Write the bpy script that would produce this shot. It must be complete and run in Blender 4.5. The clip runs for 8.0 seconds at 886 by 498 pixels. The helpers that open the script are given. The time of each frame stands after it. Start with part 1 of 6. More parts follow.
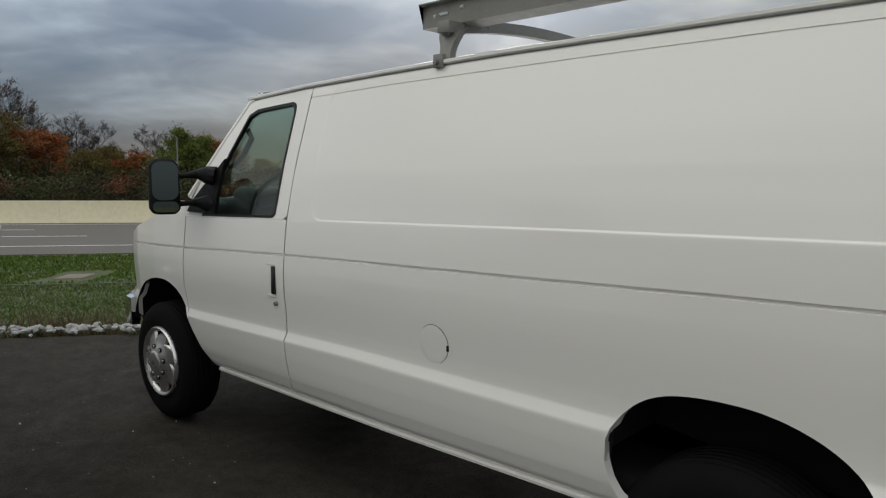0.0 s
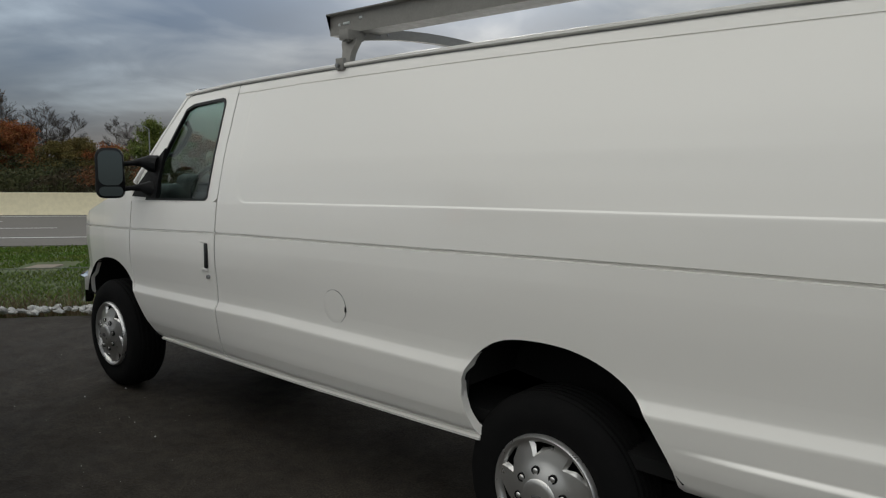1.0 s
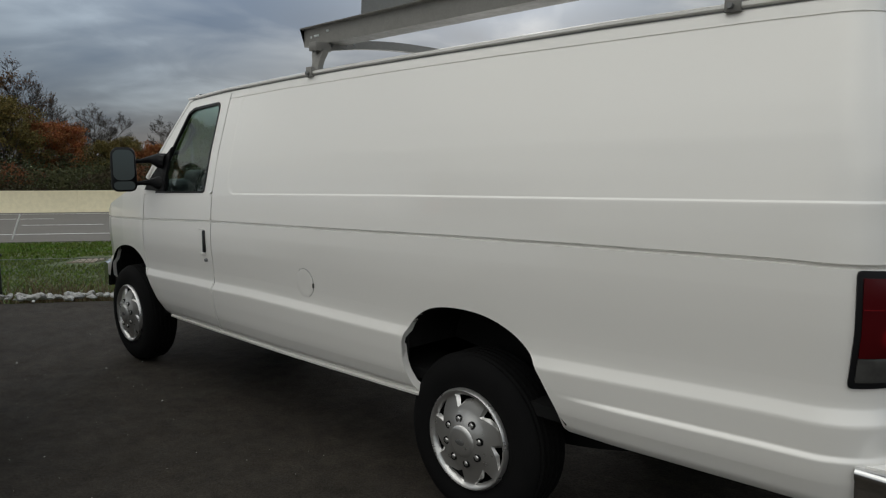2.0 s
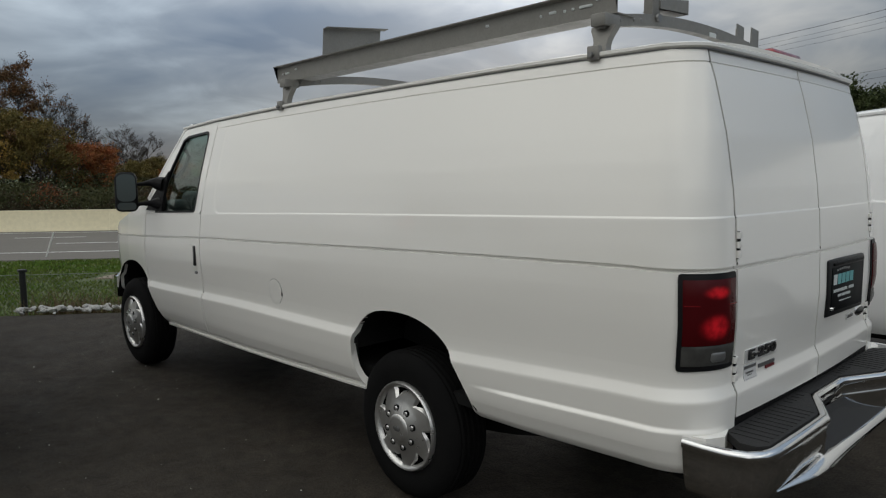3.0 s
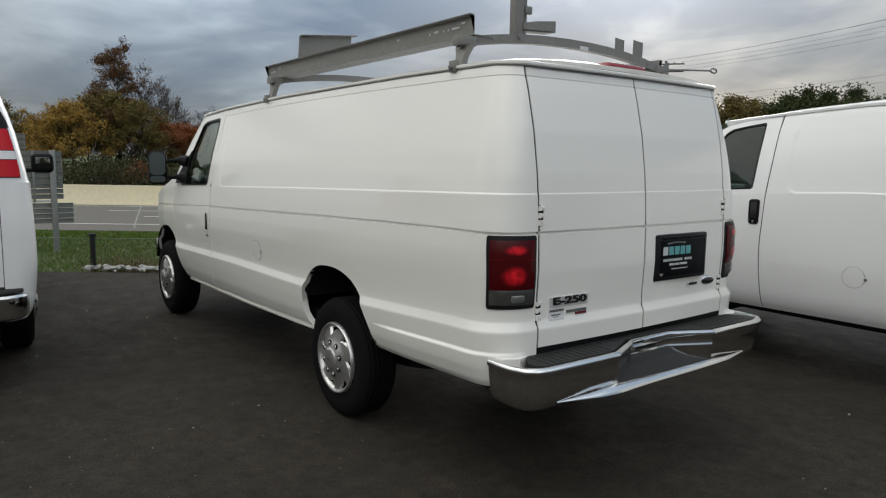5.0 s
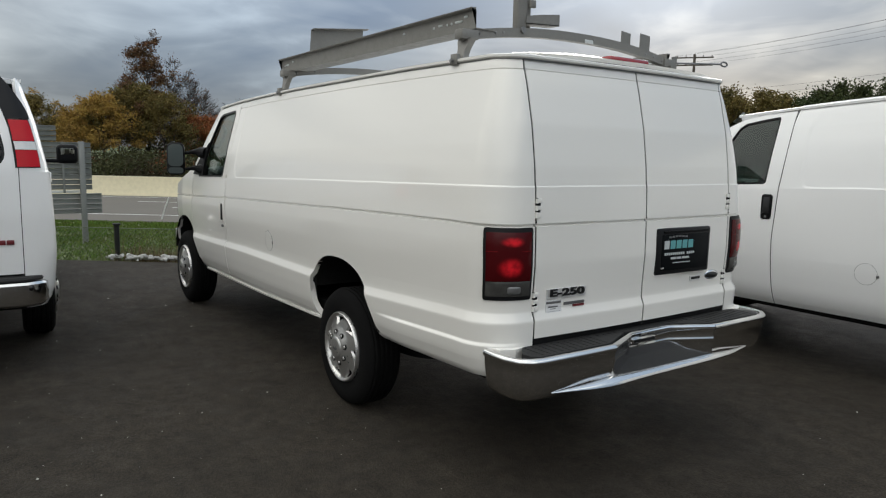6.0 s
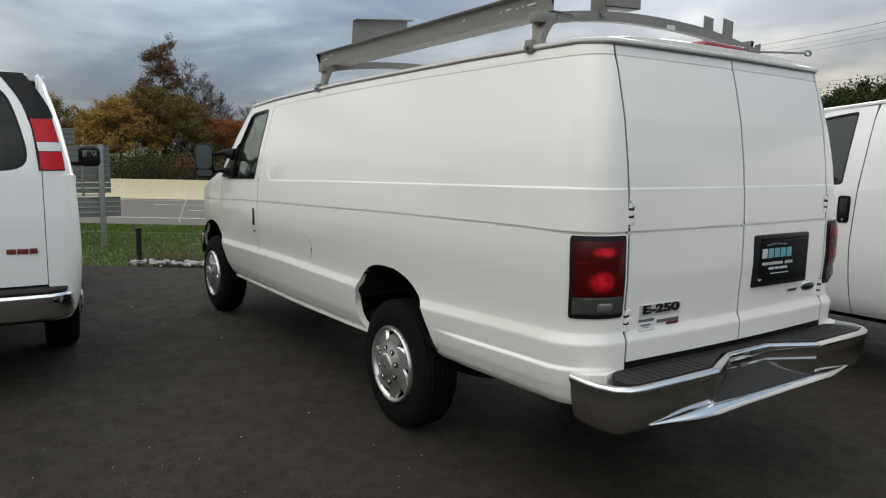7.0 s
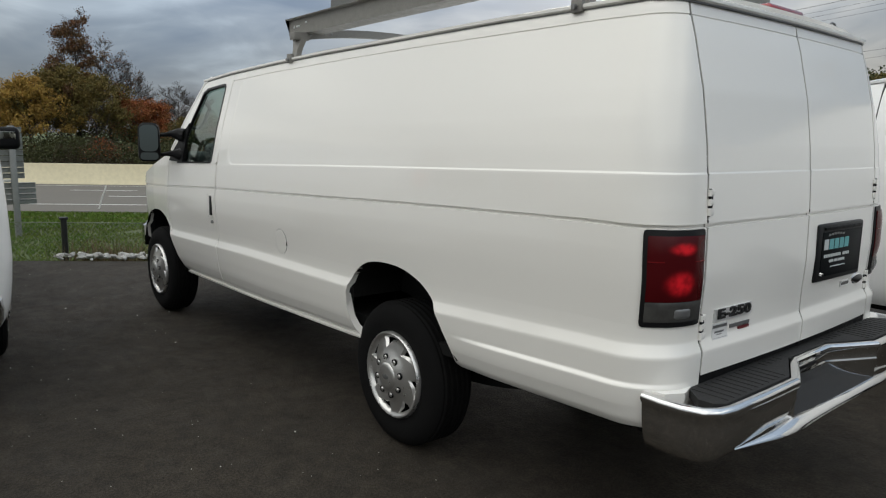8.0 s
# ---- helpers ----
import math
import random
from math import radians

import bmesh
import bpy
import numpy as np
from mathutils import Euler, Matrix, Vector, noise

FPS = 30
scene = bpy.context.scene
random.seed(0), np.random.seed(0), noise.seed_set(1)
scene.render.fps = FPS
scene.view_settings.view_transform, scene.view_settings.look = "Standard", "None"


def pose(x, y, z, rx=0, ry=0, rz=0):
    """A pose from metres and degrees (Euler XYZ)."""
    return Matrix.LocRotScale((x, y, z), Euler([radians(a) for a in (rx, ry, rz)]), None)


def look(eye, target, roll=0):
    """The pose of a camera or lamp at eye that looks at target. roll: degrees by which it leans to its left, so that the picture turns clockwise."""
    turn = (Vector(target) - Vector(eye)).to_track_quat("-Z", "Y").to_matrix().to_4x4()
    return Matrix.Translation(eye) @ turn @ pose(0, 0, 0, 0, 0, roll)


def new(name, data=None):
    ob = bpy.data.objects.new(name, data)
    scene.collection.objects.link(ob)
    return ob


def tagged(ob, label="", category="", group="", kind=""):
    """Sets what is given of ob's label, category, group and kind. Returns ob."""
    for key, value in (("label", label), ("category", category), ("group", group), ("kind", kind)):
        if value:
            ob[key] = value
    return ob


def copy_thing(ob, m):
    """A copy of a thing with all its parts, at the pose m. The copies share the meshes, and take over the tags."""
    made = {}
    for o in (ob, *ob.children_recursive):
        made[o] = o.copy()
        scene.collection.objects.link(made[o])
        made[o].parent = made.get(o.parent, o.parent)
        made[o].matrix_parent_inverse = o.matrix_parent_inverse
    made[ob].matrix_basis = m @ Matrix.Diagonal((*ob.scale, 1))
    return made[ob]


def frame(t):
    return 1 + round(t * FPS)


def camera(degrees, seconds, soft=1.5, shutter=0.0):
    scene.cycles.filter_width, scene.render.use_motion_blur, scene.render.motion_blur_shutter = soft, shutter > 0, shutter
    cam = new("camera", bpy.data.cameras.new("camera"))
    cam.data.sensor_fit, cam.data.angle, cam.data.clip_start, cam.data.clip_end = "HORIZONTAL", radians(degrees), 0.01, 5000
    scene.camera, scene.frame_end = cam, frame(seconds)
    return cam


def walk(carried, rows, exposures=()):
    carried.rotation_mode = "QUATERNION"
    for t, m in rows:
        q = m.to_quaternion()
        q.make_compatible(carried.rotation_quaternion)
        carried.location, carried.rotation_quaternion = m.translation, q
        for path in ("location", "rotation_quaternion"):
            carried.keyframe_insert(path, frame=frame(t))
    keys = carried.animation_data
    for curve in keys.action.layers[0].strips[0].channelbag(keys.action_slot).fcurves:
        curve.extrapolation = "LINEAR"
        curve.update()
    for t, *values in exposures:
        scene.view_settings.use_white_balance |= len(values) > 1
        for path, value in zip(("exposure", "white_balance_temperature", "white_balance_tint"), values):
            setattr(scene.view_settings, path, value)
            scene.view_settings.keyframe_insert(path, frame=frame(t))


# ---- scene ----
cam = camera(65.0, 8.0, soft=1.2)
EXPOSURES = [(0, -0.31), (1.5, -0.34), (3.5, -0.27), (4.5, -0.11), (6, 0.12), (7.0, 0.14), (7.5, 0.09), (8, 0.10)]
PATH = [
    (0, (4.228, -2.898, 1.587), (2.879, -1.438, 1.361), 0.6),
    (0.5, (4.495, -2.988, 1.572), (3.16, -1.515, 1.352), 0.7),
    (1, (4.819, -3.009, 1.567), (3.519, -1.509, 1.323), 0.8),
    (1.5, (5.149, -2.994, 1.567), (3.807, -1.535, 1.303), 1.0),
    (1.7, (5.263, -3.016, 1.562), (3.898, -1.579, 1.299), 0.6),
    (2.8, (5.933, -3.081, 1.593), (4.521, -1.685, 1.355), -0.4),
    (3, (6.055, -3.064, 1.6), (4.613, -1.694, 1.386), -0.4),
    (3.5, (6.334, -3.071, 1.596), (4.864, -1.728, 1.414), -0.5),
    (4, (6.652, -3.07, 1.591), (5.18, -1.734, 1.378), 0.4),
    (4.5, (6.965, -2.969, 1.591), (5.447, -1.69, 1.343), 1.1),
    (4.7, (7.093, -2.948, 1.596), (5.545, -1.706, 1.344), 1.0),
    (5.8, (7.406, -2.891, 1.59), (5.792, -1.742, 1.322), 1.4),
    (6, (7.355, -2.863, 1.592), (5.734, -1.724, 1.318), 1.3),
    (6.5, (7.18, -2.804, 1.588), (5.522, -1.718, 1.32), 1.0),
    (7, (6.897, -2.864, 1.573), (5.254, -1.756, 1.303), 1.0),
    (7.5, (6.597, -2.906, 1.555), (5.018, -1.716, 1.251), 0.6),
    (8, (6.262, -2.901, 1.553), (4.745, -1.636, 1.238), 1.0),
]
walk(cam, [(t, look(eye, target, roll)) for t, eye, target, roll in PATH], EXPOSURES)

# ---- world, sun, exposure ----
SUN_DIR = Vector((-0.60, 0.76, 0.30)).normalized()


def build_world():
    w = bpy.data.worlds.new("overcast_sky")
    scene.world = w
    w.use_nodes = True
    nt = w.node_tree
    nt.nodes.clear()
    N, L = nt.nodes.new, nt.links.new
    out, bg = N("ShaderNodeOutputWorld"), N("ShaderNodeBackground")
    tc = N("ShaderNodeTexCoord")
    sep = N("ShaderNodeSeparateXYZ")
    L(tc.outputs["Generated"], sep.inputs[0])

    def math_(op, a, b=None, c=None):
        m = N("ShaderNodeMath")
        m.operation = op
        for i, v in enumerate((a, b, c)):
            if v is None:
                continue
            if isinstance(v, (int, float)):
                m.inputs[i].default_value = v
            else:
                L(v, m.inputs[i])
        return m.outputs[0]

    up = math_("ADD", math_("MAXIMUM", sep.outputs["Z"], 0.0), 0.19)
    comb = N("ShaderNodeCombineXYZ")
    L(math_("DIVIDE", sep.outputs["X"], up), comb.inputs[0])
    L(math_("DIVIDE", sep.outputs["Y"], up), comb.inputs[1])
    comb.inputs[2].default_value = 3.7

    def noise_(scale, detail, rough, dist):
        n = N("ShaderNodeTexNoise")
        n.inputs["Scale"].default_value = scale
        n.inputs["Detail"].default_value = detail
        n.inputs["Roughness"].default_value = rough
        n.inputs["Distortion"].default_value = dist
        L(comb.outputs[0], n.inputs["Vector"])
        return n.outputs["Fac"]

    big, fine = noise_(0.62, 4, 0.5, 0.5), noise_(1.9, 5, 0.55, 0.6)
    cloud = math_("ADD", math_("MULTIPLY", big, 0.78), math_("MULTIPLY", fine, 0.22))
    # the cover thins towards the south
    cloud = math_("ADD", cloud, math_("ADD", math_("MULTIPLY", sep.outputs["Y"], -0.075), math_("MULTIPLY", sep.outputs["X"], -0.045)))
    # glow of the hidden sun
    dot = N("ShaderNodeVectorMath")
    dot.operation = "DOT_PRODUCT"
    L(tc.outputs["Generated"], dot.inputs[0])
    dot.inputs[1].default_value = SUN_DIR
    d = math_("MAXIMUM", dot.outputs["Value"], 0.0)
    glow = math_("ADD", math_("MULTIPLY", math_("POWER", d, 14.0), GLOW_WIDE), math_("MULTIPLY", math_("POWER", d, 90.0), GLOW_CORE))
    ramp = N("ShaderNodeValToRGB")
    ramp.color_ramp.elements[0].position, ramp.color_ramp.elements[1].position = 0.40, 0.62
    ramp.color_ramp.elements[0].color = (*CLOUD_DARK, 1)
    ramp.color_ramp.elements[1].color = (*CLOUD_LIGHT, 1)
    mid = ramp.color_ramp.elements.new(0.5)
    mid.color = (*CLOUD_MID, 1)
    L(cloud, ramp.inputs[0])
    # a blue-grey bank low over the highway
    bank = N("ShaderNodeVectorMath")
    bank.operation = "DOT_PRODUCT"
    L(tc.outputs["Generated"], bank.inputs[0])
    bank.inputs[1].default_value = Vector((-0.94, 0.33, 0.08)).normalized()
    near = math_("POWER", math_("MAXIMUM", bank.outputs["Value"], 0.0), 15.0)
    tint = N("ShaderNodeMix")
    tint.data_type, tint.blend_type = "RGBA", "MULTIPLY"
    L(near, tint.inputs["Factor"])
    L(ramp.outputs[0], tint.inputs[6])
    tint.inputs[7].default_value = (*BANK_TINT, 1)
    gain = N("ShaderNodeVectorMath")
    gain.operation = "SCALE"
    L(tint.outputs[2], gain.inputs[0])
    high = math_("MAXIMUM", sep.outputs["Z"], 0.0)
    dome = math_("ADD", math_("MULTIPLY", high, math_("MULTIPLY_ADD", high, DOME_FALL, DOME_GAIN)), DOME_BASE)
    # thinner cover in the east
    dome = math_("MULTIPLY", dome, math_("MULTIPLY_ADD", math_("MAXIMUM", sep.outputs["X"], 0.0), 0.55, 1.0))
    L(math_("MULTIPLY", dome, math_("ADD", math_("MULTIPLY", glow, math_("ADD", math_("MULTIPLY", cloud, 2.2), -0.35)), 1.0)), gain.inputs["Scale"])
    sky = N("ShaderNodeTexSky")
    sky.sky_type, sky.sun_disc = "NISHITA", False
    sky.sun_elevation = math.asin(SUN_DIR.z)
    sky.sun_rotation = math.atan2(SUN_DIR.x, SUN_DIR.y)
    skyg = N("ShaderNodeVectorMath")
    skyg.operation = "SCALE"
    L(sky.outputs[0], skyg.inputs[0])
    skyg.inputs["Scale"].default_value = 0.10
    mix = N("ShaderNodeMix")
    mix.data_type = "RGBA"
    mix.inputs["Factor"].default_value = 0.93
    L(skyg.outputs[0], mix.inputs[6])
    L(gain.outputs[0], mix.inputs[7])
    L(mix.outputs[2], bg.inputs["Color"])
    bg.inputs["Strength"].default_value = SKY_STRENGTH
    L(bg.outputs[0], out.inputs["Surface"])


CLOUD_DARK, CLOUD_MID, CLOUD_LIGHT = (0.175, 0.216, 0.268), (0.350, 0.368, 0.380), (0.72, 0.725, 0.69)
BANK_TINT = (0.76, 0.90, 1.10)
DOME_BASE, DOME_GAIN, DOME_FALL = 0.33, 4.15, -1.60
GLOW_WIDE, GLOW_CORE, SKY_STRENGTH = 1.10, 2.0, 1.0
build_world()
sun = new("sun", bpy.data.lights.new("sun", "SUN"))
sun.data.energy, sun.data.angle, sun.data.color = 0.6, radians(25), (1.0, 0.95, 0.88)
sun.matrix_world = look(SUN_DIR * 50, (0, 0, 0))


# ---- materials ----
def mat(name, color, rough=0.5, metal=0.0, coat=0.0, vary=0.0, vscale=2.0, fine=0.0, fscale=60.0, bump=0.0, bscale=80.0,
        tint=None, rvary=0.0, frange_=(0.25, 0.75), spec=0.5, island=0.0, objrand=0.0, detail=6, croughness=0.04):
    """A Principled material with colour variation at two scales, roughness variation and a bump."""
    m = bpy.data.materials.new(name)
    m.use_nodes = True
    nt = m.node_tree
    b = nt.nodes["Principled BSDF"]
    N, L = nt.nodes.new, nt.links.new
    b.inputs["Base Color"].default_value = (*color, 1)
    b.inputs["Roughness"].default_value = rough
    b.inputs["Metallic"].default_value = metal
    b.inputs["Coat Weight"].default_value = coat
    b.inputs["Coat Roughness"].default_value = croughness
    b.inputs["Specular IOR Level"].default_value = spec
    tc = N("ShaderNodeTexCoord")

    def noise_(scale, octaves=None):
        n = N("ShaderNodeTexNoise")
        n.inputs["Scale"].default_value = scale
        n.inputs["Detail"].default_value = detail if octaves is None else min(octaves, detail)
        n.inputs["Roughness"].default_value = 0.62
        L(tc.outputs["Object"], n.inputs["Vector"])
        return n.outputs["Fac"]

    col = None
    base = N("ShaderNodeRGB")
    base.outputs[0].default_value = (*color, 1)
    col = base.outputs[0]

    def mixin(col, fac_out, amount, other, ends=(0.25, 0.75)):
        r = N("ShaderNodeMapRange")
        r.interpolation_type = "SMOOTHSTEP"
        r.inputs["From Min"].default_value, r.inputs["From Max"].default_value = ends
        r.inputs["To Min"].default_value, r.inputs["To Max"].default_value = 0.0, amount
        L(fac_out, r.inputs["Value"])
        mx = N("ShaderNodeMix")
        mx.data_type = "RGBA"
        L(r.outputs[0], mx.inputs["Factor"])
        L(col, mx.inputs[6])
        mx.inputs[7].default_value = (*other, 1)
        return mx.outputs[2]

    other = tint if tint else tuple(c * 0.55 for c in color)
    if vary:
        col = mixin(col, noise_(vscale), vary, other)
    if fine:
        col = mixin(col, noise_(fscale, 3), fine, tuple(c * 0.5 for c in color), frange_)
    if island or objrand:
        src = N("ShaderNodeNewGeometry").outputs["Random Per Island"] if island else N("ShaderNodeObjectInfo").outputs["Random"]
        hsv = N("ShaderNodeHueSaturation")
        L(col, hsv.inputs["Color"])
        amount = island or objrand
        r = N("ShaderNodeMapRange")
        r.inputs["To Min"].default_value, r.inputs["To Max"].default_value = 1 - amount, 1 + amount
        L(src, r.inputs["Value"])
        L(r.outputs[0], hsv.inputs["Value"])
        r2 = N("ShaderNodeMapRange")
        r2.inputs["To Min"].default_value, r2.inputs["To Max"].default_value = 0.5 - 0.06 * amount, 0.5 + 0.06 * amount
        sc = N("ShaderNodeMath")
        sc.operation = "FRACT"
        mu = N("ShaderNodeMath")
        mu.operation = "MULTIPLY"
        mu.inputs[1].default_value = 7.31
        L(src, mu.inputs[0])
        L(mu.outputs[0], sc.inputs[0])
        L(sc.outputs[0], r2.inputs["Value"])
        L(r2.outputs[0], hsv.inputs["Hue"])
        col = hsv.outputs[0]
    L(col, b.inputs["Base Color"])
    if rvary:
        r = N("ShaderNodeMapRange")
        r.inputs["From Min"].default_value, r.inputs["From Max"].default_value = 0.3, 0.7
        r.inputs["To Min"].default_value, r.inputs["To Max"].default_value = max(0.02, rough - rvary), min(1, rough + rvary)
        L(noise_(vscale * 3.1), r.inputs["Value"])
        L(r.outputs[0], b.inputs["Roughness"])
    if bump:
        bp = N("ShaderNodeBump")
        bp.inputs["Strength"].default_value = bump
        bp.inputs["Distance"].default_value = 0.01
        L(noise_(bscale, 4), bp.inputs["Height"])
        L(bp.outputs[0], b.inputs["Normal"])
    return m


def glass_mat(name, color=(0.7, 0.78, 0.75), rough=0.0, gloss=0.035):
    m = bpy.data.materials.new(name)
    m.use_nodes = True
    nt = m.node_tree
    nt.nodes.clear()
    N, L = nt.nodes.new, nt.links.new
    out, mix, tr, gl, fr = (N("ShaderNodeOutputMaterial"), N("ShaderNodeMixShader"), N("ShaderNodeBsdfTransparent"),
                            N("ShaderNodeBsdfGlossy"), N("ShaderNodeLayerWeight"))
    tr.inputs["Color"].default_value = (*color, 1)
    gl.inputs["Roughness"].default_value = rough
    fr.inputs["Blend"].default_value = 0.5
    pw = N("ShaderNodeMath")
    pw.operation = "POWER"
    pw.inputs[1].default_value = 4.0
    L(fr.outputs["Facing"], pw.inputs[0])
    mul = N("ShaderNodeMath")
    mul.operation = "MULTIPLY_ADD"
    mul.inputs[1].default_value, mul.inputs[2].default_value = 0.75, gloss
    L(pw.outputs[0], mul.inputs[0])
    L(mul.outputs[0], mix.inputs[0])
    L(tr.outputs[0], mix.inputs[1])
    L(gl.outputs[0], mix.inputs[2])
    L(mix.outputs[0], out.inputs["Surface"])
    return m


PAINT = mat("white_paint", (0.81, 0.79, 0.752), 0.30, coat=0.9, vary=0.4, vscale=0.9, tint=(0.785, 0.765, 0.722), rvary=0.0, bump=0.09, bscale=1.3, detail=1)
PAINT_B = mat("white_paint_clean", (0.80, 0.80, 0.80), 0.32, coat=0.8, vary=0.3, vscale=0.9, tint=(0.78, 0.78, 0.78), rvary=0.0, bump=0.05, bscale=1.1, detail=1)
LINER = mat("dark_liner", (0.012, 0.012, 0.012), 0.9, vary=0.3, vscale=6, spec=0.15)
RUBBER = mat("tyre_rubber", (0.0055, 0.0055, 0.0058), 0.85, vary=0.4, vscale=9, tint=(0.010, 0.0095, 0.009), bump=0.15, bscale=140, spec=0.10)
PLASTIC = mat("black_plastic", (0.0055, 0.0055, 0.006), 0.55, vary=0.3, vscale=12, rvary=0.1, bump=0.05, bscale=300, spec=0.14)
TRIM = mat("black_trim", (0.009, 0.009, 0.010), 0.42, vary=0.3, vscale=15, spec=0.22)
CHROME = mat("chrome", (0.72, 0.72, 0.72), 0.10, metal=1.0, vary=0.15, vscale=5, rvary=0.05, bump=0.01, bscale=12)
SILVER = mat("silver_wheel_cover", (0.60, 0.592, 0.578), 0.30, metal=0.85, vary=0.06, vscale=8, rvary=0.03, detail=1)
BRIGHT = mat("bright_metal", (0.72, 0.72, 0.71), 0.35, metal=0.4, vary=0.08, vscale=12, detail=1)
ALU = mat("aluminium_rack", (0.232, 0.226, 0.210), 0.52, metal=0.4, vary=0.4, vscale=7, tint=(0.20, 0.193, 0.18), fine=0.2, fscale=90, rvary=0.12)
STEEL = mat("dull_steel", (0.25, 0.25, 0.25), 0.5, metal=0.8, vary=0.4, vscale=9)
PAD = mat("rubber_step_pad", (0.015, 0.0145, 0.0145), 0.7, vary=0.35, vscale=8, fine=0.3, fscale=120, bump=0.2, bscale=180)
RED_LENS = mat("red_lens", (0.115, 0.004, 0.006), 0.18, coat=0.3, vary=0.35, vscale=18, tint=(0.10, 0.003, 0.005))
RED_HOT = mat("red_reflector", (0.26, 0.008, 0.011), 0.16, coat=0.8, vary=0.4, vscale=30, tint=(0.25, 0.006, 0.01))
RED_MID = mat("red_lens_glow", (0.17, 0.005, 0.008), 0.18, coat=0.3, vary=0.3, vscale=25, tint=(0.11, 0.003, 0.005))
RED_BRIGHT = mat("bright_red_lens", (0.50, 0.006, 0.016), 0.25, coat=0.0, spec=0.25, vary=0.3, vscale=18, tint=(0.35, 0.01, 0.015))
CLEAR_LENS = mat("clear_lens", (0.036, 0.035, 0.033), 0.25, coat=0.05, spec=0.25, vary=0.8, vscale=11, tint=(0.075, 0.074, 0.070))
WHITE_LENS = mat("white_lens", (0.75, 0.75, 0.75), 0.2, coat=0.8, vary=0.3, vscale=25)
GLASS = glass_mat("window_glass", (0.76, 0.86, 0.82))
INSERT = mat("dealer_insert_black", (0.005, 0.006, 0.007), 0.5, vary=0.2, vscale=10, spec=0.08)
DARK_GLASS = glass_mat("tinted_glass", (0.34, 0.44, 0.40), gloss=0.065)
BACK_GLASS = glass_mat("dark_back_glass", (0.30, 0.36, 0.36), gloss=0.03)
MIRROR = mat("mirror_glass", (0.22, 0.23, 0.205), 0.03, metal=1.0, vary=0.1, vscale=6)
BLACK_GLOSS = mat("gloss_black", (0.008, 0.008, 0.009), 0.3, coat=0.1, vary=0.2, vscale=10)
TEAL = mat("teal_print", (0.12, 0.38, 0.40), 0.5, vary=0.2, vscale=30)
PRINT = mat("pale_print", (0.55, 0.58, 0.58), 0.5, vary=0.2, vscale=30)
RED_PRINT = mat("red_print", (0.14, 0.014, 0.018), 0.4, vary=0.2, vscale=30)
GREY_SEAT = mat("grey_seat_cloth", (0.10, 0.10, 0.105), 0.9, vary=0.3, vscale=20, bump=0.2, bscale=200)
DASH = mat("grey_dash", (0.045, 0.045, 0.048), 0.7, vary=0.2, vscale=8)
ASPHALT = mat("asphalt", (0.0440, 0.0362, 0.0272), 0.85, vary=0.75, vscale=1.3, tint=(0.0225, 0.0188, 0.0146), fine=1.0, fscale=75, frange_=(0.40, 0.60), bump=0.9, bscale=75, rvary=0.10, spec=0.22)


def add_grain(m, scale, lo, hi, ends=(0.38, 0.62)):
    """Multiplies a material's colour by a many-octave speckle."""
    nt = m.node_tree
    N, L = nt.nodes.new, nt.links.new
    b = nt.nodes["Principled BSDF"]
    src = b.inputs["Base Color"].links[0].from_socket
    tc, n, r, mx = N("ShaderNodeTexCoord"), N("ShaderNodeTexNoise"), N("ShaderNodeMapRange"), N("ShaderNodeVectorMath")
    n.inputs["Scale"].default_value, n.inputs["Detail"].default_value, n.inputs["Roughness"].default_value = scale, 9.0, 0.82
    L(tc.outputs["Object"], n.inputs["Vector"])
    r.inputs["From Min"].default_value, r.inputs["From Max"].default_value = ends
    r.inputs["To Min"].default_value, r.inputs["To Max"].default_value = lo, hi
    L(n.outputs["Fac"], r.inputs["Value"])
    mx.operation = "SCALE"
    L(src, mx.inputs[0])
    L(r.outputs[0], mx.inputs["Scale"])
    L(mx.outputs[0], b.inputs["Base Color"])


add_grain(ASPHALT, 9.0, 0.62, 1.42)
ROAD = mat("road_concrete", (0.125, 0.114, 0.098), 0.9, vary=0.4, vscale=0.25, tint=(0.10, 0.09, 0.078), fine=0.3, fscale=8)
LINE = mat("road_paint", (0.62, 0.62, 0.60), 0.8, vary=0.4, vscale=1.5, tint=(0.4, 0.4, 0.38))
BARRIER = mat("concrete_barrier", (0.78, 0.70, 0.49), 0.9, vary=0.35, vscale=0.25, tint=(0.66, 0.59, 0.41), fine=0.2, fscale=4)
EARTH = mat("grassy_ground", (0.056, 0.096, 0.017), 0.95, vary=0.8, vscale=0.35, tint=(0.070, 0.062, 0.022), fine=0.6, fscale=5, bump=0.5, bscale=12)
GRASS = mat("grass_blades", (0.074, 0.140, 0.022), 0.9, vary=0.7, vscale=0.5, tint=(0.108, 0.116, 0.032), island=0.18, spec=0.1)
STRAW = mat("dry_weed", (0.14, 0.10, 0.055), 0.95, vary=0.5, vscale=2, island=0.3)
STONE = mat("white_stone", (0.45, 0.44, 0.42), 0.9, vary=0.7, vscale=14, tint=(0.25, 0.24, 0.22), bump=0.4, bscale=40, objrand=0.25)
FENCE_STEEL = mat("dark_fence_steel", (0.007, 0.008, 0.0075), 0.6, metal=0.0, vary=0.4, vscale=8)
WIRE = mat("green_black_wire", (0.13, 0.155, 0.105), 0.6, vary=0.3, vscale=20)
SIGN_METAL = mat("galvanised_sign_back", (0.27, 0.275, 0.27), 0.6, metal=0.35, vary=0.4, vscale=1.4, tint=(0.17, 0.175, 0.17), fine=0.2, fscale=9)
